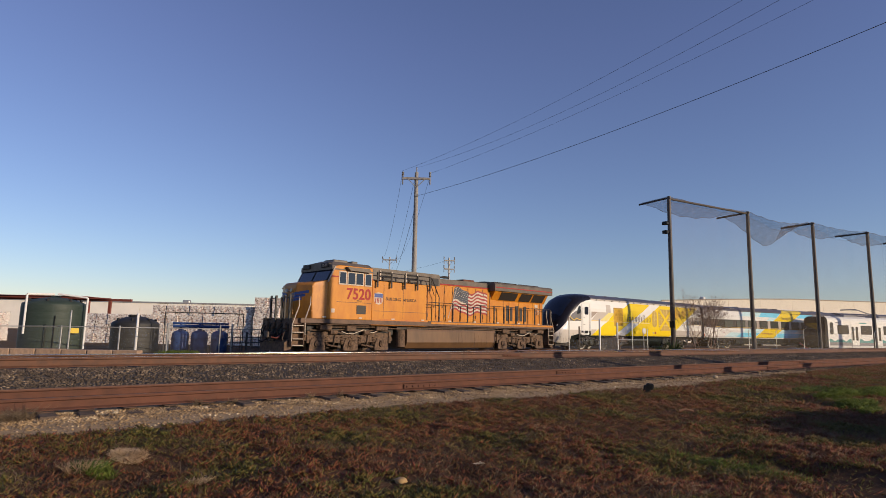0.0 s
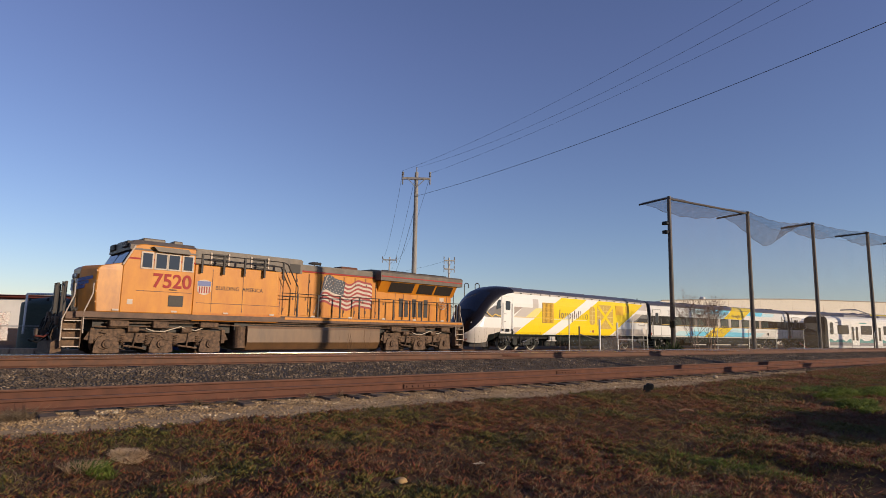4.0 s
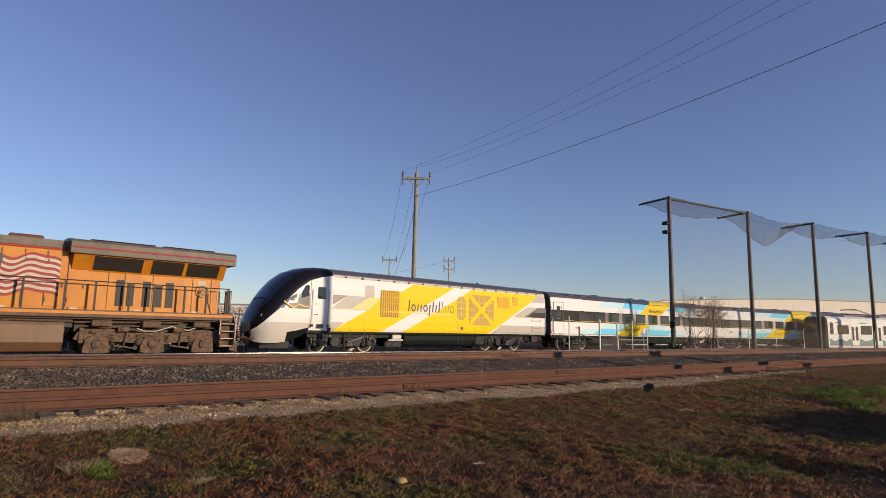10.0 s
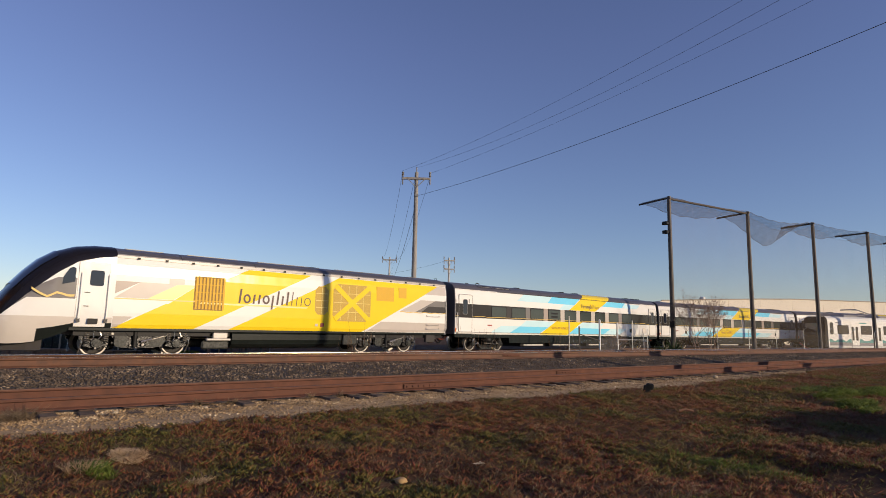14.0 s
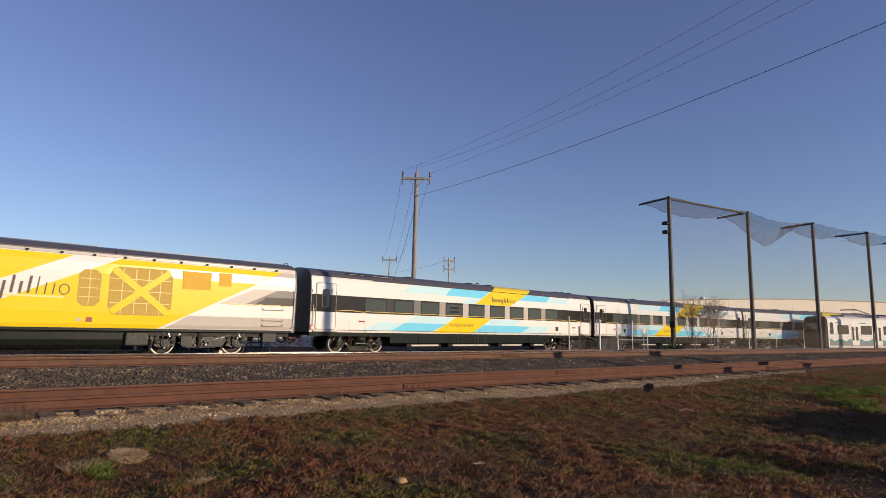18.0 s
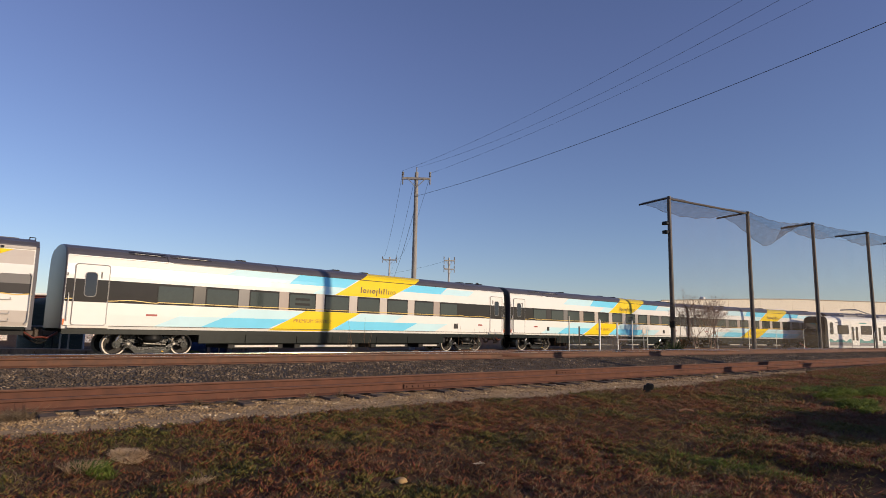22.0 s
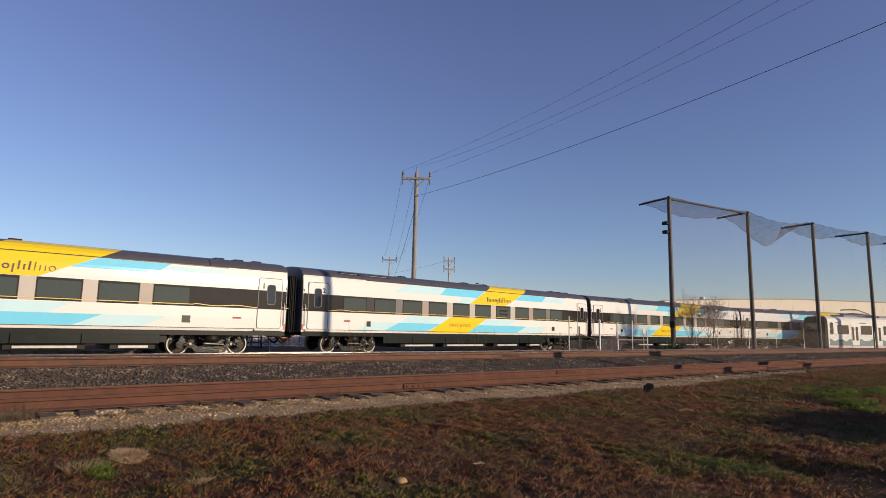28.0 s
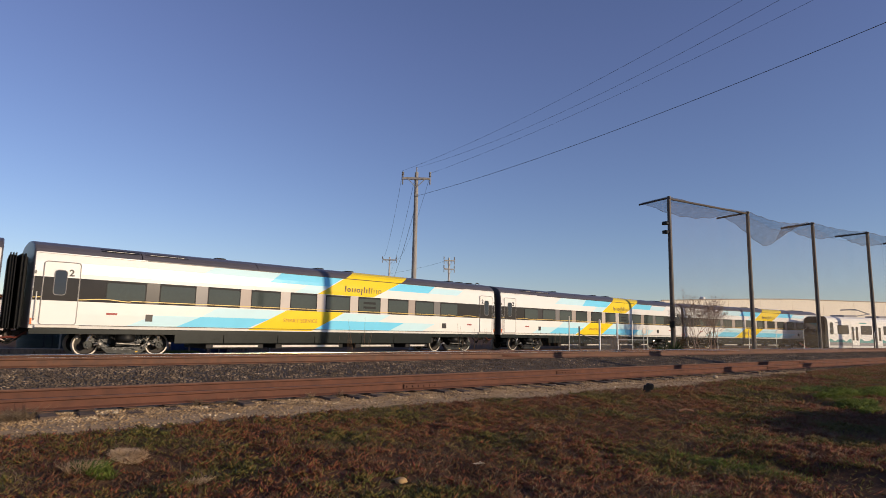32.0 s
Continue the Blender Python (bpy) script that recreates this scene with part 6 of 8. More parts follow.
            tube(bm, [(xs0 - sgn * 0.68, s * 1.52, 0.9), (xs0 - sgn * 0.66, s * 1.52, 1.7), (xs0 - sgn * 0.9, s * 1.52, 2.4), (xs0 - sgn * 0.9, s * 1.52, 2.8)], 0.022)
            part("step_rail", bm, M_FLAGWHITE, c, "pale step grab rail")
            part("end_rail_post", boxes((x - 0.04, x + 0.04, s * 0.95 - 0.05, s * 0.95 + 0.05, 1.6, 2.85), (x - 0.04, x + 0.04, s * 0.45 - 0.05, s * 0.45 + 0.05, 1.6, 2.85)), M_LOUVRE, c)
        bm = bmesh.new()
        tube(bm, [(x, -0.95, 2.8), (x, -0.7, 2.68), (x, -0.45, 2.8)], 0.02)
        tube(bm, [(x, 0.95, 2.8), (x, 0.7, 2.68), (x, 0.45, 2.8)], 0.02)
        part("end_chain", bm, M_LOUVRE, c)
        bm = bmesh.new()
        prism(bm, [(x, 0.22), (x + sgn * 0.35, 0.12), (x + sgn * 0.35, 0.55), (x, 0.75)] if sgn > 0 else [(x, 0.22), (x, 0.75), (x - 0.35, 0.55), (x - 0.35, 0.12)], -1.25, 1.25)
        part("snow_plough", bm, M_UPTRUCK, c)
    part("tank_saddle", boxes((-15.3, -7.0, -1.2, 1.2, 1.10, 1.43)), M_LOUVRE, c)
    for x0, x1 in ((-20.9, -15.4), (-6.9, -1.5)):
        part("underbody", boxes((x0, x1, -0.95, 0.95, 0.95, 1.42)), M_LOUVRE, c)
    for s in (-1, 1):
        for x0, x1, z0, z1 in ((-20.4, -19.7, 1.16, 1.40), (-18.8, -18.2, 1.12, 1.40), (-16.9, -16.1, 1.18, 1.40), (-6.4, -5.7, 1.16, 1.40), (-4.6, -3.9, 1.14, 1.40), (-2.6, -1.9, 1.18, 1.40)):
            part("bracket_box", boxes((x0, x1, min(s * 1.0, s * 1.42), max(s * 1.0, s * 1.42), z0, z1), bev=0.03), M_UPTRUCK, c)
    coupler(c, -22.45, -1, 0.90)
    coupler(c, -0.20, 1, 0.90)
    sets = bogie(c, -18.35, 4.05, 0.53, 3, "freight") + bogie(c, -4.10, 4.05, 0.53, 3, "freight")
    return c, sets


M_UPRUST = mat("rusty_orange_stain", (0.42, 0.125, 0.03), 0.65, scale=2.5, alt=(0.56, 0.20, 0.02))
M_UPRUSTY = mat("rusty_stack_steel", (0.16, 0.06, 0.035), 0.8, scale=6, vary=0.4)

TRAIN = []  # thing, offset of its x = 0 from the locomotive's rear coupling, bogie places, wheelsets
c, w = freight_locomotive()
TRAIN.append((c, -22.60, (-18.35, -4.10), w))
c, w = passenger_locomotive()
TRAIN.append((c, -0.06, (-17.30, -4.55), w))
c, w = coach("premium_coach", "1", "PREMIUM SERVICE", (False, True), "white coach with yellow and cyan fields, first-class number one")
TRAIN.append((c, 12.95, (-9.23, 9.23), w))
smart = "white coach with yellow and cyan fields, standard-class number two"
for i in range(3):
    c, w = coach("standard_coach", "2", "SMART SERVICE", (True, i < 2), smart)
    TRAIN.append((c, 12.95 + 25.9 * (i + 1), (-9.23, 9.23), w))


# ---- plants by the tracks ----
def cover(x, y, r):
    return y > 0.2 * x - 0.4 and y < 8.75 + 0.35 * noise.noise(Vector((x * 0.7, 0.3, 1))) + min(1.1, max(0.0, (x - 15) * 0.07))


def dead_share(x, y):
    """How far the groundcover has died back to bare twigs, 0 to 1."""
    d = 0.5 - 2.4 * (noise.noise(Vector((x * 0.55 + 9, y * 0.75, 2))) + 0.10) - 1.2 * noise.noise(Vector((x * 1.9, y * 1.9, 8)))
    for cx, cy, rx, ry in ((4.65, 5.35, 0.75, 0.5), (6.2, 4.4, 0.6, 0.5), (3.1, 5.9, 0.5, 0.35), (1.0, 7.3, 0.25, 0.25)):
        d += 0.9 * max(0.0, 1.3 - sqrt(((x - cx) / rx) ** 2 + ((y - cy) / ry) ** 2))
    for cx, cy, rx, ry in ((10.1, 4.9, 1.0, 0.6), (0.7, 8.3, 1.2, 0.4), (5.2, 7.0, 1.8, 0.5)):
        d -= 0.9 * max(0.0, 1.3 - sqrt(((x - cx) / rx) ** 2 + ((y - cy) / ry) ** 2))
    return max(0.0, min(1.0, d))


def patchy(x, y, r):
    if not cover(x, y, r):
        return False
    if ((x - 1.37) / 0.19) ** 2 + ((y - 7.35) / 0.30) ** 2 < 1 or ((x - 7.5) / 0.45) ** 2 + ((y - 2.35) / 0.5) ** 2 < 1:
        return r.random() < 0.10
    return r.random() < 1.0 - 0.62 * dead_share(x, y)


def withered(x, y, r):
    return cover(x, y, r) and r.random() < 0.08 + 0.92 * dead_share(x, y)


scatter("groundcover", M_ICE, "dense reddish-brown and green succulent groundcover", strew(205000, 0.0, 14, 1.6, 9.0, 21, -0.010, 1.0, patchy, 0.065), (0.020, 0.060), 0.42, 4, "leaf", category="groundcover", lean=0.95)
scatter("dead_twigs", M_TWIG, "tangled dead brown twigs among groundcover", strew(15000, 0.0, 14, 1.6, 9.0, 25, -0.01, 1.0, withered, 0.05), (0.04, 0.13), 0.05, 8, True, category="dry twigs", lean=2.2)
scatter("far_groundcover", M_ICE, "reddish groundcover along the gravel", strew(60000, 13.5, 48, 2.5, 10.2, 22, -0.012, 1.3, patchy, 0.05), (0.032, 0.080), 0.42, 5, "leaf", category="groundcover", lean=0.8)
def around(x, y, r):
    return y < 8.5 and not (0 <= x <= 48 and y > 0.2 * x - 0.4 and y > 1.6) and r.random() < 0.9


scatter("surrounding_groundcover", M_ICE, "reddish groundcover round about the viewpoint", strew(26000, -9, 22, -7, 8.5, 24, -0.015, 1.0, around, 0.05), (0.05, 0.11), 0.40, 7, True, category="groundcover", lean=0.8)
scatter("dry_stalks", M_STRAW, "dry tan stalks among the groundcover", strew(9000, 0.0, 16, 1.6, 8.6, 23, 0.0, 1.0, lambda x, y, r: cover(x, y, r) and noise.noise(Vector((x * 1.1, y * 1.1, 12))) > 0.05), (0.04, 0.12), 0.045, 6, True, category="dry grass", lean=1.2)


def tuft(name, label, material, x, y, rx, ry, n, size, flat, seed, lean=0.5):
    r = random.Random(seed)
    pts = []
    for _ in range(n):
        a, d = r.random() * 2 * pi, sqrt(r.random())
        px, py = x + rx * d * cos(a), y + ry * d * sin(a)
        pts.append((px, py, lie(px, py) + 0.02))
    return scatter(name, material, label, pts, size, flat, seed, True, category="weeds", lean=lean)


tuft("green_weeds", "low green weeds beside dry straw", M_BUSH, 1.05, 6.82, 0.13, 0.15, 300, (0.03, 0.09), 0.16, 31, 0.7)
tuft("green_weeds", "dark green weeds with dry stalks among them", M_GRASS, 0.95, 7.0, 0.16, 0.18, 380, (0.05, 0.12), 0.14, 44, 0.7)
tuft("straw_patch", "pale dry straw litter on bare soil", M_LITTER, 1.37, 7.35, 0.17, 0.30, 2000, (0.02, 0.045), 0.14, 32, 1.3)
tuft("dry_tuft", "dry tan grass tuft", M_LITTER, 0.88, 6.95, 0.14, 0.14, 330, (0.05, 0.15), 0.035, 33, 0.9)
tuft("dry_tuft", "dry tan grass tuft", M_LITTER, 1.72, 5.95, 0.09, 0.10, 160, (0.03, 0.07), 0.06, 34, 1.4)
tuft("dry_tuft", "dry tan grass tuft", M_STRAW, 3.3, 6.6, 0.25, 0.16, 200, (0.03, 0.08), 0.06, 35, 1.2)
tuft("green_weeds", "strip of low green weeds", M_BUSH, 7.2, 3.75, 0.22, 0.65, 700, (0.02, 0.07), 0.14, 36, 0.9)
tuft("green_weeds", "strip of low green weeds", M_BUSH, 7.3, 3.1, 0.25, 0.35, 400, (0.02, 0.06), 0.14, 37, 0.9)
def mound(x, y, rx, ry, h, n, seed):
    r = random.Random(seed)
    pts = []
    while len(pts) < n:
        px, py = r.uniform(-1, 1), r.uniform(-1, 1)
        d = 1 - px * px - py * py + 0.5 * noise.noise(Vector((px * 2.5, py * 2.5, seed)))
        if d > 0:
            pts.append((x + rx * px, y + ry * py, lie(x + rx * px, y + ry * py) + h * min(1, sqrt(d)) * r.uniform(0.5, 1.0) + 0.08 * noise.noise(Vector((px * 7, py * 7, 3)))))
    return scatter("green_bush", M_BUSH, "low fresh green bush in the sun", pts, (0.03, 0.10), 0.2, seed, True, category="bush", lean=0.8)


mound(15.6, 4.90, 0.9, 0.30, 0.13, 1500, 38)
mound(17.3, 5.75, 1.4, 0.28, 0.16, 1900, 41)
mound(14.5, 4.35, 0.45, 0.20, 0.08, 500, 42)
mound(19.0, 5.5, 1.0, 0.35, 0.20, 1500, 43)
tuft("green_bush", "low fresh green bush", M_GRASS, 18.5, 6.8, 1.1, 0.35, 700, (0.04, 0.12), 0.12, 39, 0.8)
tuft("dry_tuft", "grey dead twigs", M_STRAW, 0.42, 9.95, 0.22, 0.18, 300, (0.08, 0.22), 0.03, 40, 1.0)
for i, (x, y) in enumerate(((2.9, 10.3), (3.4, 10.2), (4.9, 10.3), (5.5, 10.25))):
    tuft("rail_weed", "small dark weed by the rail", M_STRAW, x, y, 0.10, 0.06, 40, (0.06, 0.16), 0.05, 50 + i, 0.6)


def stone(x, y, r, material, label, squash=0.6, seed=1):
    bm = bmesh.new()
    bmesh.ops.create_icosphere(bm, subdivisions=2, radius=r)
    for v in bm.verts:
        v.co *= 1 + 0.55 * noise.noise(v.co * (1.6 / r) + Vector((seed, 0, 0)))
        v.co.x *= 1.25
        v.co.z *= squash
    ob = part("stone", bm, material, None, smooth=True)
    ob.matrix_world = pose(x, y, lie(x, y) + r * squash * 0.7 + 0.05)
    return tagged(ob, label, "stone")


M_TANSTONE = mat("tan_stone", (0.42, 0.27, 0.12), 0.85, scale=20, bump=0.4)
M_PALESTONE = mat("pale_stone", (0.42, 0.33, 0.22), 0.85, scale=20, bump=0.4)
M_STICK = mat("bare_orange_wood", (0.42, 0.20, 0.10), 0.8, scale=10)
stone(3.42, 5.04, 0.062, M_TANSTONE, "flat tan stone lying on groundcover", 0.42, 3)
for i, (x, y, r) in enumerate(((1.6, 9.75, 0.035), (2.85, 9.7, 0.03), (17.9, 9.3, 0.07))):
    stone(x, y, r, M_PALESTONE, "pale stone lying loose on the gravel", 0.7, 5 + i)
bm = bmesh.new()
tube(bm, [(10.54, 6.20, -0.13), (10.60, 6.12, -0.10), (10.66, 5.99, -0.12)], 0.022)
tagged(part("wood_offcut", bm, M_STICK), "bare orange-brown stick lying on groundcover", "stick")
bm = bmesh.new()
loft(bm, [[Vector((4.40 + 0.02 * k, 5.02 + 0.018 * j, lie(4.45, 5.05) + 0.045 + 0.02 * noise.noise(Vector((k * 0.9, j * 0.9, 3))))) for j in range(5)] for k in range(8)], False)
tagged(part("plastic_scrap", bm, M_PALESTONE), "crumpled white plastic scrap in the weeds", "litter")
bm = boxes((-0.09, 0.09, -0.05, 0.05, 0, 0.22), (-0.04, 0.13, -0.05, 0.05, 0.13, 0.27), bev=0.025)
ob = part("marker_stub", bm, M_BLACK)
ob.matrix_world = pose(12.45, 8.15, lie(12.45, 8.15) - 0.05, 0, 10, -50)
tagged(ob, "small dark stub standing at the gravel's edge", "marker")


def shrub(name, label, x, y, h, w, n, seed, material=None):
    t = thing(name, label, "shrub", (x, y, lie(x, y)))
    r = random.Random(seed)
    bm = bmesh.new()
    for _ in range(9):
        a, k = r.random() * 2 * pi, r.uniform(0.2, 0.8)
        rod(bm, (0, 0, 0), (w * k * cos(a), w * k * sin(a), h * r.uniform(0.5, 0.9)), 0.03, 0.01, n=5)
    part("stem", bm, M_BARK, t)
    pts = []
    while len(pts) < n:
        p = Vector((r.uniform(-1, 1), r.uniform(-1, 1), r.uniform(0, 1)))
        if p.x ** 2 + p.y ** 2 + (p.z - 0.4) ** 2 / 0.4 < 0.9 + 0.5 * noise.noise(p * 2.5):
            pts.append((p.x * w, p.y * w, p.z * h))
    ob = scatter("foliage", material or M_LEAF, "", pts, (0.09, 0.20), 0.4, seed, True, kind="", category="", lean=0.8)
    for key in ("label", "category", "kind"):
        if key in ob:
            del ob[key]
    ob.parent = t
    return t


shrub("shrub", "dense dark green shrub beside the path", 14.3, 1.0, 0.95, 1.4, 13000, 61)
shrub("shrub", "low dark green shrub beside the path", 12.95, 1.2, 0.85, 1.2, 10000, 62)

shrub("shrub", "low dark green shrub beside the path", 11.85, 1.15, 0.70, 0.95, 8000, 63)

# a grey signal cabinet on a mast beside the right of way
t = thing("signal_cabinet", "tall grey steel signal cabinet on a post", "signal cabinet", (31.6, 2.6, -0.3), turn=20)
part("post", boxes((-0.12, 0.12, -0.12, 0.12, 0, 2.6)), M_GALV, t)
part("case", boxes((-0.42, 0.42, -0.35, 0.35, 2.4, 4.7), bev=0.03), M_GALV, t)

# ---- overhead line ----
def utility_pole(name, label, x, y, top, r0, r1, arms, material, turn):
    t = thing(name, label, "utility pole", (x, y, -0.3), turn=turn)
    bm = bmesh.new()
    rod(bm, (0, 0, 0), (0, 0, top + 0.3), r0, r1, n=14)
    part("pole", bm, material, t)
    for z, half, ins in arms:
        zz = z + 0.3
        part("crossarm", boxes((-half, half, -0.08 - r1, 0.06 - r1, zz - 0.09, zz + 0.09), bev=0.01), M_WOODPOLE, t, "pale grey crossarm")
        part("arm_brace", rods(0.03, ((-half * 0.6, -r1 - 0.05, zz - 0.05), (0, -r1 - 0.02, zz - 0.75)), ((half * 0.6, -r1 - 0.05, zz - 0.05), (0, -r1 - 0.02, zz - 0.75))), M_GALV, t)
        for k in ins:
            bm = bmesh.new()
            rod(bm, (k, -r1, zz + 0.05), (k, -r1, zz + 0.55), 0.035, n=6)
            for j in range(3):
                rod(bm, (k, -r1, zz + 0.18 + 0.14 * j), (k, -r1, zz + 0.26 + 0.14 * j), 0.10, n=8)
            part("insulator", bm, M_INSULATOR, t)
            part("insulator_string", rods(0.055, ((k, -r1, zz - 0.07), (k, -r1, zz - 0.5)), n=8), M_INSULATOR, t)
    return t


p = utility_pole("utility_pole", "tall weathered wooden pole with one crossarm and insulators", 26.35, 37.8, 13.9, 0.235, 0.15, [(13.35, 1.15, (-1.1, 1.1))], M_WOODPOLE, -37.7)
part("pole_top_pin", rods(0.05, ((0, 0, 14.1), (0, 0, 14.65))), M_TRIMGREY, p)
part("cable_clamp", boxes((-0.1, 0.2, -0.25, -0.1, 12.2, 12.35)), M_TRIMGREY, p)
p = utility_pole("utility_pole", "tall brown pole carrying the overhead wires", 24.3, 3.4, 15.8, 0.27, 0.19, [(15.4, 1.2, (-1.1, 1.1))], M_WOODPOLE, -37.7)
for x, y, top, half, tw in ((51.2, 80.5, 12.9, 1.15, -37.7), (52.72, 66.7, 11.8, 0.8, -20)):
    p = utility_pole("utility_pole", "distant grey pole with crossarm", x, y, top, 0.17, 0.12, [(top - 0.45, half, (-half, half))] + ([(top - 1.7, half, (-half, half))] if half < 1 else []), M_PALEPOLE, tw)


def wire(name, a, b, mid, r, label):
    """A hanging wire: a parabola from a to b, swept as one piece."""
    bm = bmesh.new()
    a, b = Vector(a), Vector(b)
    side = (b - a).cross(Vector((0, 0, 1))).normalized()
    secs = []
    for i in range(33):
        l = i / 32
        p = a.lerp(b, l)
        p.z = a.z + (b.z - a.z - mid) * l + mid * l * l
        secs.append([p + side * r * cos(k * pi / 2.5) + Vector((0, 0, r * sin(k * pi / 2.5))) for k in range(5)])
    loft(bm, secs, True, True)
    return tagged(part(name, bm, M_WIRE), label, "wire", group="overhead wires")


wire("overhead_wire", (25.41, 38.5, 14.0), (23.4, 4.1, 16.16), 2.98, 0.007, "thin black overhead wire")
wire("overhead_wire", (26.35, 37.77, 14.3), (24.3, 3.4, 16.07), 4.22, 0.007, "thin black overhead wire")
wire("overhead_wire", (27.16, 37.15, 13.81), (25.2, 2.7, 15.68), 2.28, 0.007, "thin black overhead wire")
wire("overhead_wire", (26.54, 37.62, 12.01), (24.3, 3.4, 12.77), 2.07, 0.013, "thick black overhead cable")
wire("overhead_wire", (25.41, 38.5, 13.6), (50.3, 81.2, 12.5), 5.0, 0.011, "thin black overhead wire")
wire("overhead_wire", (26.35, 37.9, 13.9), (51.2, 80.5, 10.0), 5.0, 0.011, "thin black overhead wire")
wire("overhead_wire", (27.16, 37.15, 13.4), (52.2, 79.7, 12.5), 5.0, 0.011, "thin black overhead wire")
wire("overhead_wire", (26.43, 37.6, 11.96), (51.2, 80.5, 8.0), 4.0, 0.018, "thin black overhead wire")
wire("overhead_wire", (51.2, 80.5, 10.2), (52.72, 66.7, 11.5), 0.8, 0.014, "thin black overhead wire")


def vent_pipe(x, y, top):
    """A tall thin pipe bent over at its top."""
    t = thing("vent_pipe", "thin dark vent pipe bent over at its top", "pipe", (x, y, -0.3), group="vent pipes", turn=-38)
    bm = bmesh.new()
    tube(bm, [(0, 0, 0), (0, 0, top + 0.15)] + [(0.17 - 0.17 * cos(radians(a)), 0, top + 0.15 + 0.17 * sin(radians(a))) for a in range(30, 181, 30)] + [(0.34, 0, top + 0.02)], 0.035, n=7)
    part("pipe", bm, M_LOUVREGREY, t)
    part("cap", rods(0.06, ((0.34, 0, top + 0.02), (0.34, 0, top - 0.06)), n=8), M_LOUVREGREY, t)


for x, y in ((30.09, 37.4), (30.78, 36.83), (31.45, 36.26)):
    vent_pipe(x, y, 5.12)


# ---- netting on tall poles ----
def net_material(name, opacity, tone=(0.05, 0.045, 0.045), scale=0.6, least=0.7):
    m = bpy.data.materials.new(name)
    m.use_nodes = True
    N, L = m.node_tree.nodes, m.node_tree.links
    b = N["Principled BSDF"]
    b.inputs["Base Color"].default_value = (*tone, 1)
    b.inputs["Roughness"].default_value = 0.9
    tc = N.new("ShaderNodeTexCoord")
    nz = N.new("ShaderNodeTexNoise")
    nz.inputs["Scale"].default_value = scale
    nz.inputs["Detail"].default_value = 6
    L.new(tc.outputs["Object"], nz.inputs["Vector"])
    mr = N.new("ShaderNodeMapRange")
    mr.inputs[3].default_value, mr.inputs[4].default_value = opacity * least, opacity * (2 - least)
    L.new(nz.outputs[0], mr.inputs[0])
    L.new(mr.outputs[0], b.inputs["Alpha"])
    return m


M_NET = net_material("fine_black_netting", 0.12, (0.22, 0.165, 0.115))
M_NETFOLD = net_material("bunched_black_netting", 0.36, (0.22, 0.145, 0.085), 2.2, 0.45)
NET = [(44.33, 26.4, 12.8), (55.1, 24.9, 12.8), (65.0, 23.05, 12.8), (74.5, 21.16, 12.75), (84.0, 19.3, 12.75), (93.5, 17.4, 12.75)]
poles = []
for i, (x, y, z) in enumerate(NET):
    t = thing("net_pole", "tall brown steel net pole with top arm" + (" and floodlights" if i == 0 else ""), "net pole", (x, y, -0.3), group="net poles")
    bm = bmesh.new()
    rod(bm, (0, 0, 0), (0, 0, z + 0.3), 0.20, 0.15, n=12)
    part("pole", bm, M_POLESTEEL, t)
    part("top_arm", rods(0.09, ((-0.05, -0.2, z + 0.2), (0.6, 3.2, z + 0.2)), n=8), M_POLESTEEL, t)
    if i == 0:
        part("top_beam", rods(0.10, ((0, 0, z + 0.12), (NET[1][0] - x, NET[1][1] - y, z + 0.12)), n=8), M_POLESTEEL, t)
        for zz in (10.4, 9.65):
            f = part("floodlight", boxes((-0.62, -0.25, -0.1, 0.35, zz + 0.25, zz + 0.52), bev=0.04), M_BLACK, t, "black floodlight")
            part("bracket", rods(0.035, ((-0.3, 0.1, zz + 0.4), (0, 0, zz + 0.45))), M_BLACK, f)
        part("control_box", boxes((-0.35, -0.12, -0.3, 0.1, 2.15, 2.7), bev=0.02), M_BLACK, t)
        for zz in (8.0, 7.0):
            part("bracket", rods(0.04, ((-0.3, 0.0, zz), (0, 0, zz - 0.15))), M_BLACK, t)


def drape(name, label, i, depth_lo, depth_hi, material):
    """Netting hung between two poles, from one sagging line down to another."""
    a, b = Vector(NET[i]), Vector(NET[i + 1])
    bm = bmesh.new()
    secs = []
    n = 16
    for k in range(n + 1):
        u = k / n
        p = a.lerp(b, u)
        hi = depth_hi(u)
        lo = depth_lo(u)
        w = 0.12 * sin(u * 23) + 0.08 * sin(u * 41 + 1)
        secs.append([Vector((p.x, p.y + w * (1 - q), p.z - hi - (lo - hi) * q)) for q in (0, 0.34, 0.67, 1)])
    loft(bm, secs, False)
    ob = part(name, bm, material)
    for j in (0, 3):
        bm = bmesh.new()
        tube(bm, [q[j] for q in secs], 0.008, n=4)
        part("edge_rope", bm, M_ROPE, ob)
    for k in (0, n):
        bm = bmesh.new()
        tube(bm, secs[k], 0.008, n=4)
        part("edge_rope", bm, M_ROPE, ob)
    return tagged(ob, label, "net")


for i in range(5):
    drape("net", "fine black netting stretched between tall poles", i, lambda u: 12.7, lambda u: 0.35 + (1.0 * sin(pi * u) if i else 0.1), M_NET)


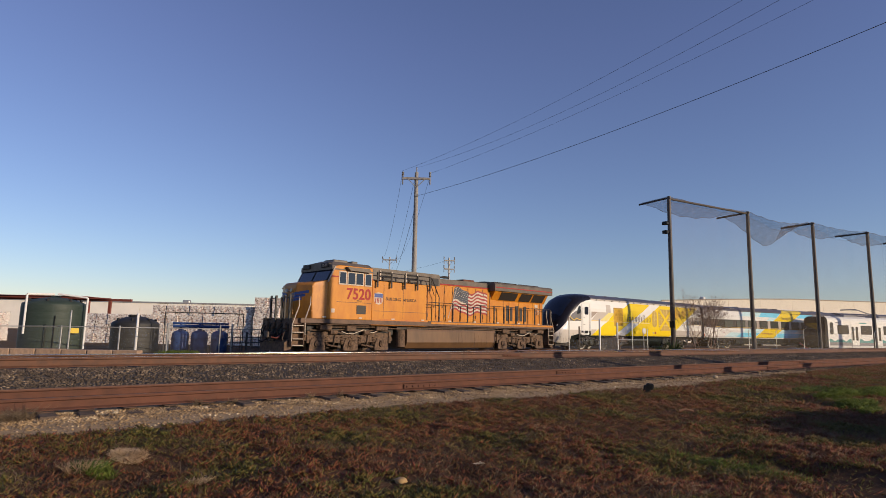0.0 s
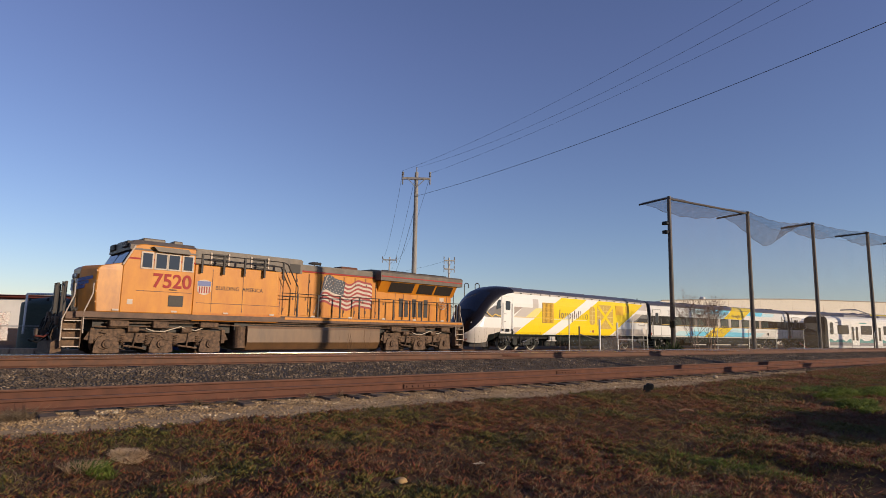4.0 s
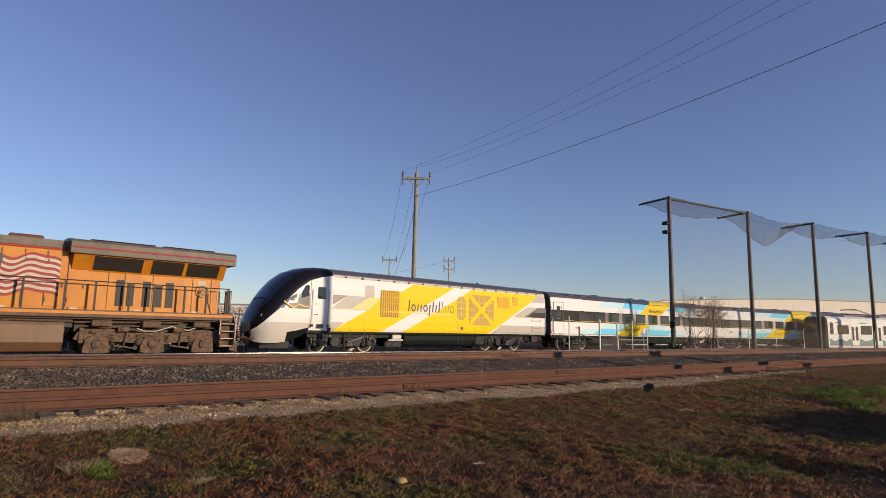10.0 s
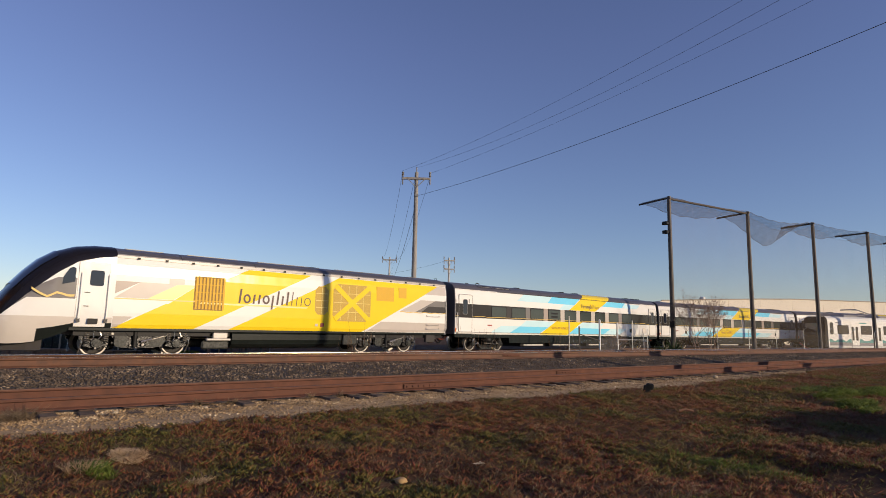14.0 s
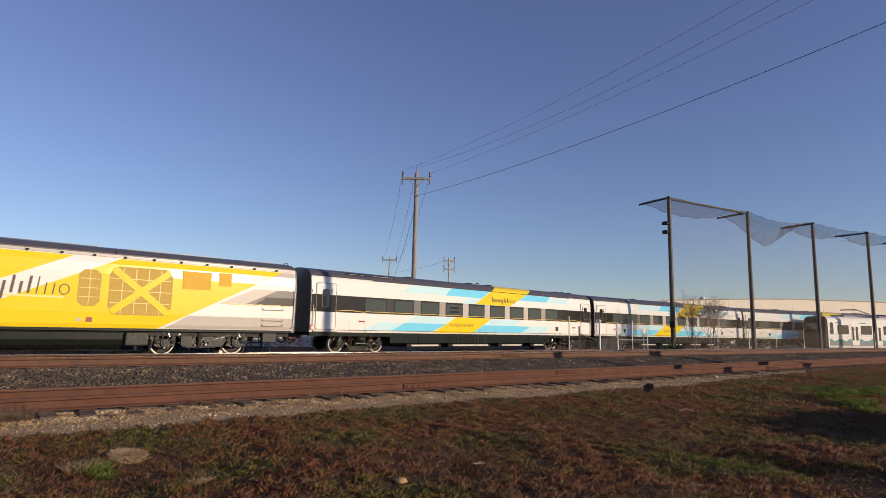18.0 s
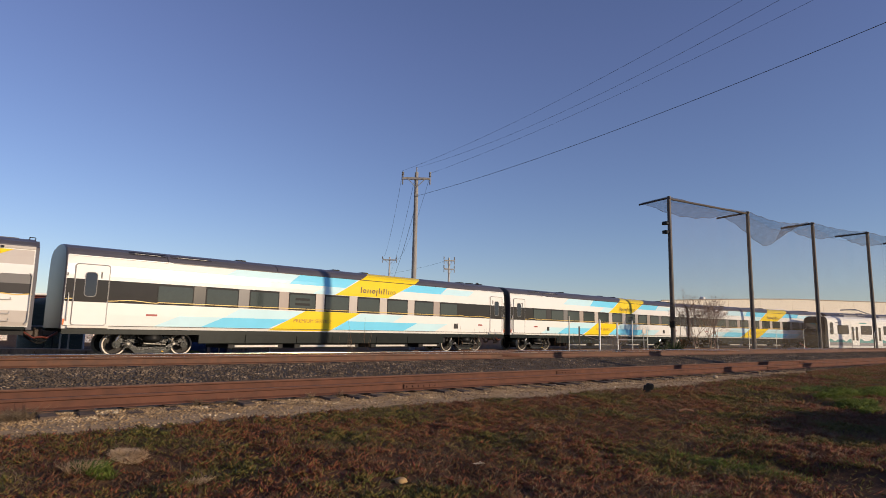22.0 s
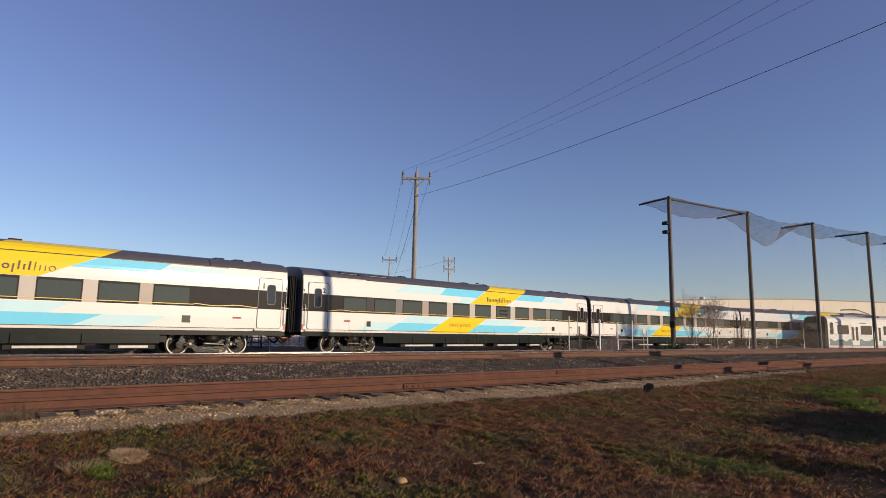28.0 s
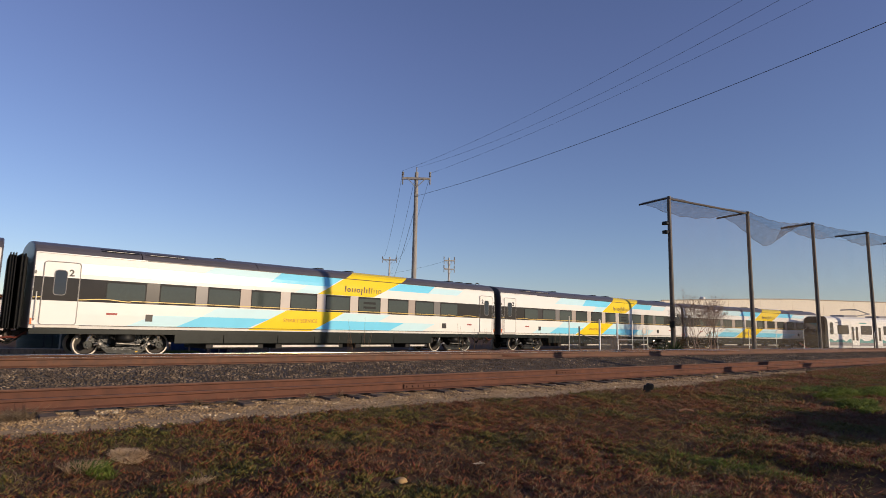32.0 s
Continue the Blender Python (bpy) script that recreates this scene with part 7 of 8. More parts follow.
def fold(i, sag, reach, label):
    """The bunched net that hangs from arm to arm along the top."""
    a, b = Vector(NET[i]), Vector(NET[i + 1])
    bm = bmesh.new()
    secs = []
    for k in range(21):
        u = k / 20
        p = a.lerp(b, u) + Vector((0, 0, 0.05))
        s = sag * (sin(pi * min(1, u / 0.72)) ** 1.5 + 0.35 * sin(pi * u) if sag > 1 else sin(pi * u) ** 0.8) + 0.06 * sin(u * 31)
        if sag > 1:
            secs.append([p + Vector((0.6 * q, 3.2 * q * reach, -(1 - q) * 0.55 * sin(pi * u) - q * sag * sin(pi * u ** 1.9) + 0.05 * sin(u * 37 + 5 * q))) for q in (0, 0.25, 0.5, 0.75, 1)])
        else:
            secs.append([p + Vector((0.6 * q, 3.2 * q * reach, -s * (0.55 + 0.45 * q) - 0.3 * q * sin(pi * u))) for q in (0, 0.25, 0.5, 0.75, 1)])
    loft(bm, secs, False)
    ob = part("net_fold", bm, M_NETFOLD, None)
    tagged(ob, label, "net")
    bm = bmesh.new()
    tube(bm, [s[-1] for s in secs], 0.016, n=5)
    part("edge_rope", bm, M_ROPE, ob)
    bm = bmesh.new()
    tube(bm, [s[0] for s in secs], 0.014, n=5)
    part("edge_rope", bm, M_ROPE, ob)


fold(0, 0.35, 0.9, "bunched netting sagging below the top beam")
fold(1, 2.3, 0.95, "bunched netting sagging in a deep loop")
fold(2, 0.5, 0.9, "bunched netting sagging between arms")
fold(3, 0.45, 0.9, "bunched netting sagging between arms")
fold(4, 0.45, 0.9, "bunched netting sagging between arms")


# ---- fences ----
M_LINK = net_material("chain_link_mesh", 0.08, (0.25, 0.24, 0.22))
M_SCREEN = net_material("dark_fence_screen", 0.75)


def fence(name, label, posts, top, rails=True, white=(), mesh=True, base=-0.3, rad=0.035, barbed=False):
    f = thing(name, label, "fence", kind="")
    for i, (x, y, z) in enumerate(posts):
        bm = bmesh.new()
        rod(bm, (x, y, base), (x, y, z), rad * (1.8 if i in white else 1), n=8)
        rod(bm, (x, y, z), (x, y, z + 0.04), rad * 1.2, 0.01, n=8)
        p = part("post", bm, M_WHITEPIPE if i in white else M_GALV, f)
        if barbed:
            part("barb_arm", rods(0.02, ((x, y, z), (x + 0.15, y - 0.25, z + 0.3))), M_GALV, p)
    for (x0, y0, z0), (x1, y1, z1) in zip(posts, posts[1:]):
        za, zb = min(z0, top), min(z1, top)
        if rails:
            part("top_rail", rods(0.024, ((x0, y0, za), (x1, y1, zb))), M_GALV, f)
        if mesh:
            bm = bmesh.new()
            loft(bm, [[Vector((x, y, base + 0.05)), Vector((x, y, z))] for x, y, z in ((x0, y0, za), (x1, y1, zb))], False)
            part("mesh", bm, M_LINK, f)
    return f


fence("yard_fence", "galvanised chain-link fence with a top rail", [(-6.5, 36.4, 1.06), (0.48, 33.1, 1.06), (2.73, 31.95, 1.10), (4.94, 30.95, 1.15), (7.12, 31.4, 1.30), (9.55, 31.0, 1.28), (13.0, 32.9, 1.3)], 1.10)
fence("yard_post", "tall galvanised fence post", [(2.98, 31.19, 1.81)], 1.8, rails=False, mesh=False)
fence("yard_post", "white plastic bollard post", [(6.08, 33.2, 1.80)], 1.8, rails=False, mesh=False, white=(0,))
fence("track_fence", "galvanised fence posts with chain-link along the lead track", [(28.21, 23.7, 2.27), (31.75, 24.12, 2.16), (34.36, 24.63, 2.0), (36.2, 24.7, 2.2), (38.2, 24.8, 1.65)], 0.86, white=(1, 2), rails=False)
fence("track_fence", "chain-link fence with barbed wire arms", [(47.2, 24.2, 1.75), (50.9, 23.4, 1.75), (54.2, 22.6, 1.75), (57.3, 21.6, 1.85), (60.6, 20.8, 1.85), (64.0, 20.0, 1.85), (67.4, 19.2, 1.85), (70.8, 18.4, 1.85)], 1.75, rails=False, barbed=True, rad=0.025)
bm = rods(0.03, ((34.36, 24.63, 0.86), (38.2, 24.8, 0.86)), ((34.36, 24.63, 0.1), (38.2, 24.8, 0.1)))
tagged(part("gate_bar", bm, M_GALV), "galvanised gate bars between two posts", "gate")
bm = bmesh.new()
loft(bm, [[Vector((x, y, -0.25)), Vector((x, y, 0.95))] for x, y in ((31.85, 24.15), (34.3, 24.6))], False)
tagged(part("screen_panel", bm, M_SCREEN), "dark screen cloth tied to fence posts", "fence screen")
bm = bmesh.new()
rod(bm, (29.5, 23.97, -0.3), (29.5, 23.97, 1.68), 0.05)
rod(bm, (29.5, 23.97, 1.2), (31.7, 24.1, 0.8), 0.03)
tagged(part("brace_post", bm, M_POLESTEEL), "dark leaning brace post beside the fence", "post")
bm = bmesh.new()
rod(bm, (37.06, 24.30, 1.5), (37.06, 24.34, 1.5), 0.22, n=16)
rod(bm, (37.06, 24.36, -0.3), (37.06, 24.36, 1.6), 0.025)
tagged(part("round_sign", bm, M_PEARLGREY), "plain pale round sign on a thin post", "sign")


# ---- bare tree, yucca, weeds ----
def bare_tree(x, y, h, seed, label):
    t = thing("bare_tree", label, "tree", (x, y, -0.3))
    r = random.Random(seed)
    trunk, twigs = bmesh.new(), bmesh.new()

    def grow(p, d, length, rad, level):
        q = p + d * length
        rod(trunk if level < 2 else twigs, p, q, rad, rad * 0.72, n=6 if level < 2 else 4, caps=False)
        if level >= 6:
            return
        for _ in range(3 if level < 4 else 2):
            nd = (d + Vector((r.gauss(0, 0.40), r.gauss(0, 0.40), r.gauss(0.12, 0.2)))).normalized()
            grow(p.lerp(q, r.uniform(0.55, 1.0)), nd, length * r.uniform(0.58, 0.82), max(0.004, rad * 0.52), level + 1)

    for _ in range(4):
        d = Vector((r.gauss(0, 0.20), r.gauss(0, 0.20), 1)).normalized()
        grow(Vector((r.gauss(0, 0.22), r.gauss(0, 0.22), 0)), d, h * 0.25, 0.030, 0)
    part("trunk", trunk, M_BARK, t, "grey-brown forked trunk")
    part("crown", twigs, M_BARK, t, "bare thin twigs")


bare_tree(44.6, 24.5, 6.9, 71, "bare leafless tree with many thin twigs")
bare_tree(45.9, 24.2, 6.6, 72, "bare leafless tree beside the fence")
bare_tree(36.4, 26.2, 2.4, 73, "small bare sapling by the fence")


def yucca(x, y, n, h, seed, label):
    t = thing("spiky_shrub", label, "shrub", (x, y, -0.3))
    r = random.Random(seed)
    bm = bmesh.new()
    for _ in range(n):
        a, e = r.random() * 2 * pi, r.uniform(0.25, 1.2)
        d = Vector((cos(a) * cos(e), sin(a) * cos(e), sin(e)))
        rod(bm, (0, 0, 0.15), Vector((0, 0, 0.15)) + d * h * r.uniform(0.6, 1.1), 0.035, 0.004, n=4, caps=False)
    part("leaves", bm, M_LEAF, t)


yucca(42.3, 25.2, 90, 1.25, 81, "dark green spiky shrub at the fence")
yucca(40.9, 25.3, 60, 1.0, 82, "dark green spiky shrub at the fence")
for i, (x, y, h, n) in enumerate(((11.6, 21.1, 1.5, 9), (12.3, 21.3, 1.9, 7), (18.1, 21.4, 1.9, 6), (19.4, 21.5, 1.6, 7), (25.5, 22.5, 1.7, 12), (27.0, 22.8, 1.5, 14), (33.4, 23.6, 1.7, 10))):
    t = thing("dry_weed", "tall thin dry weed stems", "weeds", (x, y, -0.3), group="dry weeds")
    r = random.Random(90 + i)
    for _ in range(n):
        b = Vector((r.gauss(0, 0.3), r.gauss(0, 0.2), 0))
        bm = bmesh.new()
        rod(bm, b, b + Vector((r.gauss(0, 0.18), r.gauss(0, 0.18), h * r.uniform(0.6, 1.1))), 0.007, 0.003, n=4, caps=False)
        part("stem", bm, M_TWIG, t)
tuft("grass_mound", "fresh green grass mound behind the lead track", M_BUSH, 7.7, 31.4, 1.0, 0.4, 2200, (0.12, 0.34), 0.08, 93, 0.4)


# ---- recycling yard ----
def tank(name, label, x, y, r, h, dome, material, ribs, z0=-0.3):
    t = thing(name, label, "tank", (x, y, z0))
    bm = bmesh.new()
    prof = [(r * 0.99, 0.0), (r, 0.05)]
    for i in range(ribs):
        z = 0.1 + (h - 0.2) * i / ribs
        w = (h - 0.2) / ribs
        prof += [(r, z), (r * 1.005, z + w * 0.2), (r * 1.005, z + w * 0.75), (r, z + w * 0.95)]
    prof += [(r, h - 0.05), (r * 0.96, h + 0.03), (r * 0.75, h + dome * 0.5), (r * 0.4, h + dome * 0.88), (0.22, h + dome), (0.22, h + dome + 0.06), (0.0, h + dome + 0.07)]
    lathe(bm, prof, n=40)
    part("shell", bm, material, t, smooth=True)
    for a in (200, 250, 300, 340):
        part("lid_lug", rods(0.06, ((r * 0.82 * cos(radians(a)), r * 0.82 * sin(radians(a)), h + dome * 0.3), (r * 0.82 * cos(radians(a)), r * 0.82 * sin(radians(a)), h + dome * 0.3 + 0.14))), M_GREYBOX, t)
    return t


t = tank("water_tank", "large dark green ribbed plastic tank with white pipes", 2.68, 35.9, 1.42, 2.50, 0.34, M_GREENTANK, 7)
bm = bmesh.new()
tube(bm, [(-1.25, -0.95, 1.0), (-1.25, -0.95, 2.92), (-0.1, -0.4, 2.98)], 0.05, n=10)
part("white_pipe", bm, M_WHITEPIPE, t, "white plastic overflow pipe")
bm = bmesh.new()
tube(bm, [(0.05, -0.45, 3.00), (1.30, -1.05, 2.84), (1.30, -1.05, 0.25)], 0.05, n=10)
part("white_pipe", bm, M_WHITEPIPE, t, "white plastic filling pipe")
part("warning_plate", boxes((0.65, 1.0, -1.47, -1.44, 1.05, 1.30)), M_YSIGN, t, "plain yellow plate")
part("ladder", rods(0.02, ((-0.4, -1.48, 0.0), (-0.4, -1.48, 1.5)), ((-0.05, -1.49, 0.0), (-0.05, -1.49, 1.9)), ((0.3, -1.48, 0.0), (0.3, -1.48, 1.2))), M_BLACK, t)
t = tank("water_tank", "low black plastic tank with a domed lid", 6.63, 36.7, 1.22, 1.62, 0.38, M_BLACKTANK, 6)
part("lid", boxes((-0.4, 0.1, -0.35, 0.15, 1.95, 2.08), bev=0.05), M_BLACK, t)
for x, y in ((8.50, 34.5), (9.43, 34.2), (10.42, 33.9)):
    t = thing("plastic_drum", "large dark blue plastic drum", "drum", (x, y, -0.3), group="blue drums")
    bm = bmesh.new()
    lathe(bm, [(0.40, 0), (0.44, 0.03), (0.44, 0.35), (0.455, 0.40), (0.44, 0.45), (0.44, 0.80), (0.455, 0.85), (0.44, 0.90), (0.43, 1.08), (0.36, 1.20), (0.14, 1.28), (0.0, 1.29)], n=28)
    part("shell", bm, M_BLUE, t, smooth=True)
    part("neck", rods(0.13, ((0.0, 0, 1.26), (0.0, 0, 1.40)), n=12), M_BLUE, t)
    part("bung", rods(0.05, ((0.22, 0, 1.22), (0.22, 0, 1.30)), n=8), M_BLACK, t)
t = thing("pipe_rack", "blue steel manifold pipes carried above the drums", "pipe rack", (8.0, 34.55, -0.3))
part("pipe", rods(0.09, ((0.1, 0.0, 1.50), (2.9, -0.78, 1.50)), n=10), M_BLUE, t)
part("pipe", rods(0.06, ((0.1, 0.12, 1.66), (2.9, -0.66, 1.66)), n=10), M_BLUE, t)
for k in (0.5, 1.43, 2.42):
    part("drop_pipe", rods(0.06, ((k, -0.05 - 0.28 * (k - 0.5), 1.36), (k, -0.05 - 0.28 * (k - 0.5), 1.66)), n=8), M_BLUE, t)
for k in (-0.1, 3.05):
    part("upright", rods(0.06, ((k, -0.28 * k, 0.0), (k, -0.28 * k, 1.66)), n=8), M_GALV, t, "pale rack upright")
part("frame_bar", rods(0.03, ((-0.3, 0.08, 2.25), (3.6, -1.0, 2.25)), ((-0.3, 0.08, 0.0), (-0.3, 0.08, 2.25)), ((3.6, -1.0, 0.0), (3.6, -1.0, 2.25))), M_LOUVREGREY, t)
for i, (x, y, turn) in enumerate(((11.4, 33.9, 10), (12.3, 33.6, -15), (12.9, 34.3, 25))):
    t = thing("wire_cage", "dark wire cage of mixed scrap", "cage", (x, y, -0.3), group="scrap cages", turn=turn)
    for ax in (-0.4, 0.4):
        for ay in (-0.3, 0.3):
            part("upright", rods(0.025, ((ax, ay, 0), (ax, ay, 1.25)), n=6), M_LOUVREGREY, t)
    for k in range(5):
        z = 0.1 + 0.27 * k
        part("hoop", rods(0.014, ((-0.4, -0.3, z), (0.4, -0.3, z)), ((0.4, -0.3, z), (0.4, 0.3, z)), ((0.4, 0.3, z), (-0.4, 0.3, z)), ((-0.4, 0.3, z), (-0.4, -0.3, z)), n=5), M_LOUVREGREY, t)

M_BALE = bpy.data.materials.new("crushed_bale_mix")
M_BALE.use_nodes = True
bn, bl = M_BALE.node_tree.nodes, M_BALE.node_tree.links
bb = bn["Principled BSDF"]
bb.inputs["Roughness"].default_value = 0.6
btc, bv, bramp = bn.new("ShaderNodeTexCoord"), bn.new("ShaderNodeTexVoronoi"), bn.new("ShaderNodeValToRGB")
bv.inputs["Scale"].default_value = 13
bl.new(btc.outputs["Object"], bv.inputs["Vector"])
bsep = bn.new("ShaderNodeSeparateColor")
bl.new(bv.outputs["Color"], bsep.inputs[0])
for k, (pos, col) in enumerate(((0.0, (0.26, 0.19, 0.15)), (0.16, (0.64, 0.57, 0.50)), (0.5, (0.80, 0.74, 0.66)), (0.68, (0.62, 0.42, 0.35)), (0.78, (0.86, 0.82, 0.76)), (0.95, (0.38, 0.38, 0.42)))):
    e = bramp.color_ramp.elements[k] if k < 2 else bramp.color_ramp.elements.new(pos)
    e.position, e.color = pos, (*col, 1)
bramp.color_ramp.interpolation = "CONSTANT"
bl.new(bsep.outputs[0], bramp.inputs[0])
bl.new(bramp.outputs[0], bb.inputs["Base Color"])
bbump = bn.new("ShaderNodeBump")
bbump.inputs["Strength"].default_value = 0.3
bbump.inputs["Distance"].default_value = 0.05
bl.new(bv.outputs["Distance"], bbump.inputs["Height"])
bl.new(bbump.outputs[0], bb.inputs["Normal"])


def bale_mesh(seed):
    bm = bmesh.new()
    bmesh.ops.create_cube(bm, size=1)
    bmesh.ops.subdivide_edges(bm, edges=bm.edges[:], cuts=4, use_grid_fill=True)
    for v in bm.verts:
        v.co += Vector((noise.noise(v.co * 5 + Vector((seed, 0, 0))), noise.noise(v.co * 5 + Vector((0, seed, 5))), noise.noise(v.co * 5 + Vector((9, 0, seed))))) * 0.04
    return bm


bale_like = []
for k in range(4):
    t = part("paper_bale", bale_mesh(k * 3.1), M_BALE)
    bale_like.append(t)
    tagged(t, "compressed bale of mottled white and pink scrap", "bale", group="stacked bales")
used = 0
rb = random.Random(4)
ALONG = Vector((0.791, -0.611, 0))
for start, cols, rows in (((-3.2, 63.2), 6, 3), ((5.3, 56.6), 8, 3), ((11.3, 52.0), 8, 4), ((17.6, 46.6), 2, 5), ((19.4, 46.4), 4, 3)):
    for i in range(cols):
        for j in range(rows):
            p = Vector((*start, 0)) + ALONG * (1.0 * i)
            m = pose(p.x + rb.uniform(-0.06, 0.06), p.y + rb.uniform(-0.06, 0.06), -0.3 + 0.39 + 0.77 * j, 0, 0, -37.7 + rb.uniform(-3, 3)) @ Matrix.Diagonal((0.98, 1.1, 0.80, 1))
            if used < 4:
                bale_like[used].matrix_world = m
            else:
                ob = bale_like[used % 4].copy()
                scene.collection.objects.link(ob)
                ob.matrix_world = m
            used += 1

# low block wall along the yard
blk = None
for i in range(9):
    p = Vector((-2.1, 34.6, 0)) + Vector((0.80, -0.60, 0)) * (1.12 * i)
    if blk is None:
        bw = thing("block_wall", "low wall of tan concrete blocks", "wall", kind="")
        blk = part("block", boxes((-0.54, 0.54, -0.25, 0.25, 0, 0.40), bev=0.03), M_CONCRETE, bw)
        blk.matrix_local = pose(p.x, p.y, -0.3, 0, 0, -37)
    else:
        again("block", blk, bw, pose(p.x, p.y, -0.3 + 0.01 * (i % 3), 0, 0, -37 + (i % 2)))


# ---- buildings ----
def long_wall(name, label, pts, top, material, thick, bays):
    t = thing(name, label, "building")
    for (x0, y0), (x1, y1) in zip(pts, pts[1:]):
        d = Vector((x1 - x0, y1 - y0, 0))
        L = d.length
        ang = math.degrees(atan2(d.y, d.x))
        m = pose(x0, y0, -0.3, 0, 0, ang)
        n = max(1, round(L / bays))
        for i in range(n):
            a, b = L * i / n, L * (i + 1) / n
            ob = part("wall_panel", boxes((a + 0.02, b - 0.02, 0, thick, 0, top + 0.3)), material, t)
            ob.matrix_local = m
        ob = part("coping", boxes((0, L, -0.15, thick + 0.2, top + 0.3, top + 0.62)), M_TRIMGREY if material is M_WALLGREY else M_COPING, t)
        ob.matrix_local = m
        for i in range(0, n if material is M_WALLGREY else 0, 3):
            a = L * (i + 0.5) / n
            ob = part("roof_vent", boxes((a - 0.8, a + 0.8, 3, 4.5, top + 0.3, top + 1.3), bev=0.2), M_GALV, t)
            ob.matrix_local = m
    return t


M_COPING = mat("tan_coping", (0.42, 0.34, 0.25), 0.8, scale=0.5)
long_wall("warehouse", "long pale warehouse wall with grey coping", [(-60, 200.0), (1.8, 161.7), (46.9, 133.1), (62, 126)], 5.9, M_WALLGREY, 20, 6)
def factory():
    """A long wall in tilt-up panels whose roofline rises gently and levels out."""
    t = thing("factory_building", "long cream factory wall with a low sloping roofline", "building", (108.0, 66.6, -0.3), turn=-28)
    tops = ((0, 8.35), (27, 9.45), (50, 9.40), (120, 9.40))

    def top(u):
        for (a, za), (b, zb) in zip(tops, tops[1:]):
            if u <= b:
                return za + (zb - za) * (u - a) / (b - a)

    for i in range(16):
        a, b = 7.5 * i, 7.5 * (i + 1)
        part("wall_panel", prism(bmesh.new(), [(a + 0.02, 0), (b - 0.02, 0), (b - 0.02, top(b)), (a + 0.02, top(a))], 0, 0.3), M_WALL, t)
        part("coping", prism(bmesh.new(), [(a, top(a)), (b, top(b)), (b, top(b) + 0.18), (a, top(a) + 0.18)], -0.06, 0.36), M_COPING, t)
    for a, b in ((-0.3, 0.0), (120.0, 120.3)):
        part("end_wall", boxes((a, b, 0, 30, 0, 8.3)), M_WALL, t)
    part("roof", boxes((0, 120, 0.3, 30, 8.1, 8.25)), M_TRIMGREY, t)


factory()
bm = boxes((0, 0.9, 0, 0.9, 0, 1.5), bev=0.1)
ob = part("roof_unit", bm, M_WHITEPIPE)
ob.matrix_world = pose(120.5, 64.5, 7.95)
tagged(ob, "white rooftop ventilation unit on the factory roof", "roof unit")
t = thing("steel_canopy", "red-brown steel canopy frame before the warehouse", "canopy", (9.8, 68.3, -0.3), turn=-37.7)
part("beam", boxes((-14.5, 0, -0.15, 0.15, 3.98, 4.1)), M_REDSTEEL, t)
part("beam", boxes((-14.5, 0, 4.0, 4.3, 3.95, 4.2)), M_REDSTEEL, t)
for x in (0, -2.2):
    part("column", boxes((x - 0.12, x + 0.12, -0.12, 0.12, 0, 3.8)), M_REDSTEEL, t)
part("roof_sheet", boxes((-14.6, -2.6, -0.2, 4.4, 4.2, 4.26)), M_REDSTEEL, t)

# ---- parked rail vehicles ----
M_LRVWHITE = mat("white_tram_paint", (0.91, 0.89, 0.83), 0.35, vary=0.05, scale=2)
M_TEAL = mat("teal_wave_paint", (0.04, 0.30, 0.28), 0.4, vary=0.15)
M_TRAMDARK = mat("dark_cab_paint", (0.030, 0.025, 0.023), 0.6, vary=0.2, scale=2, spec=0.15)


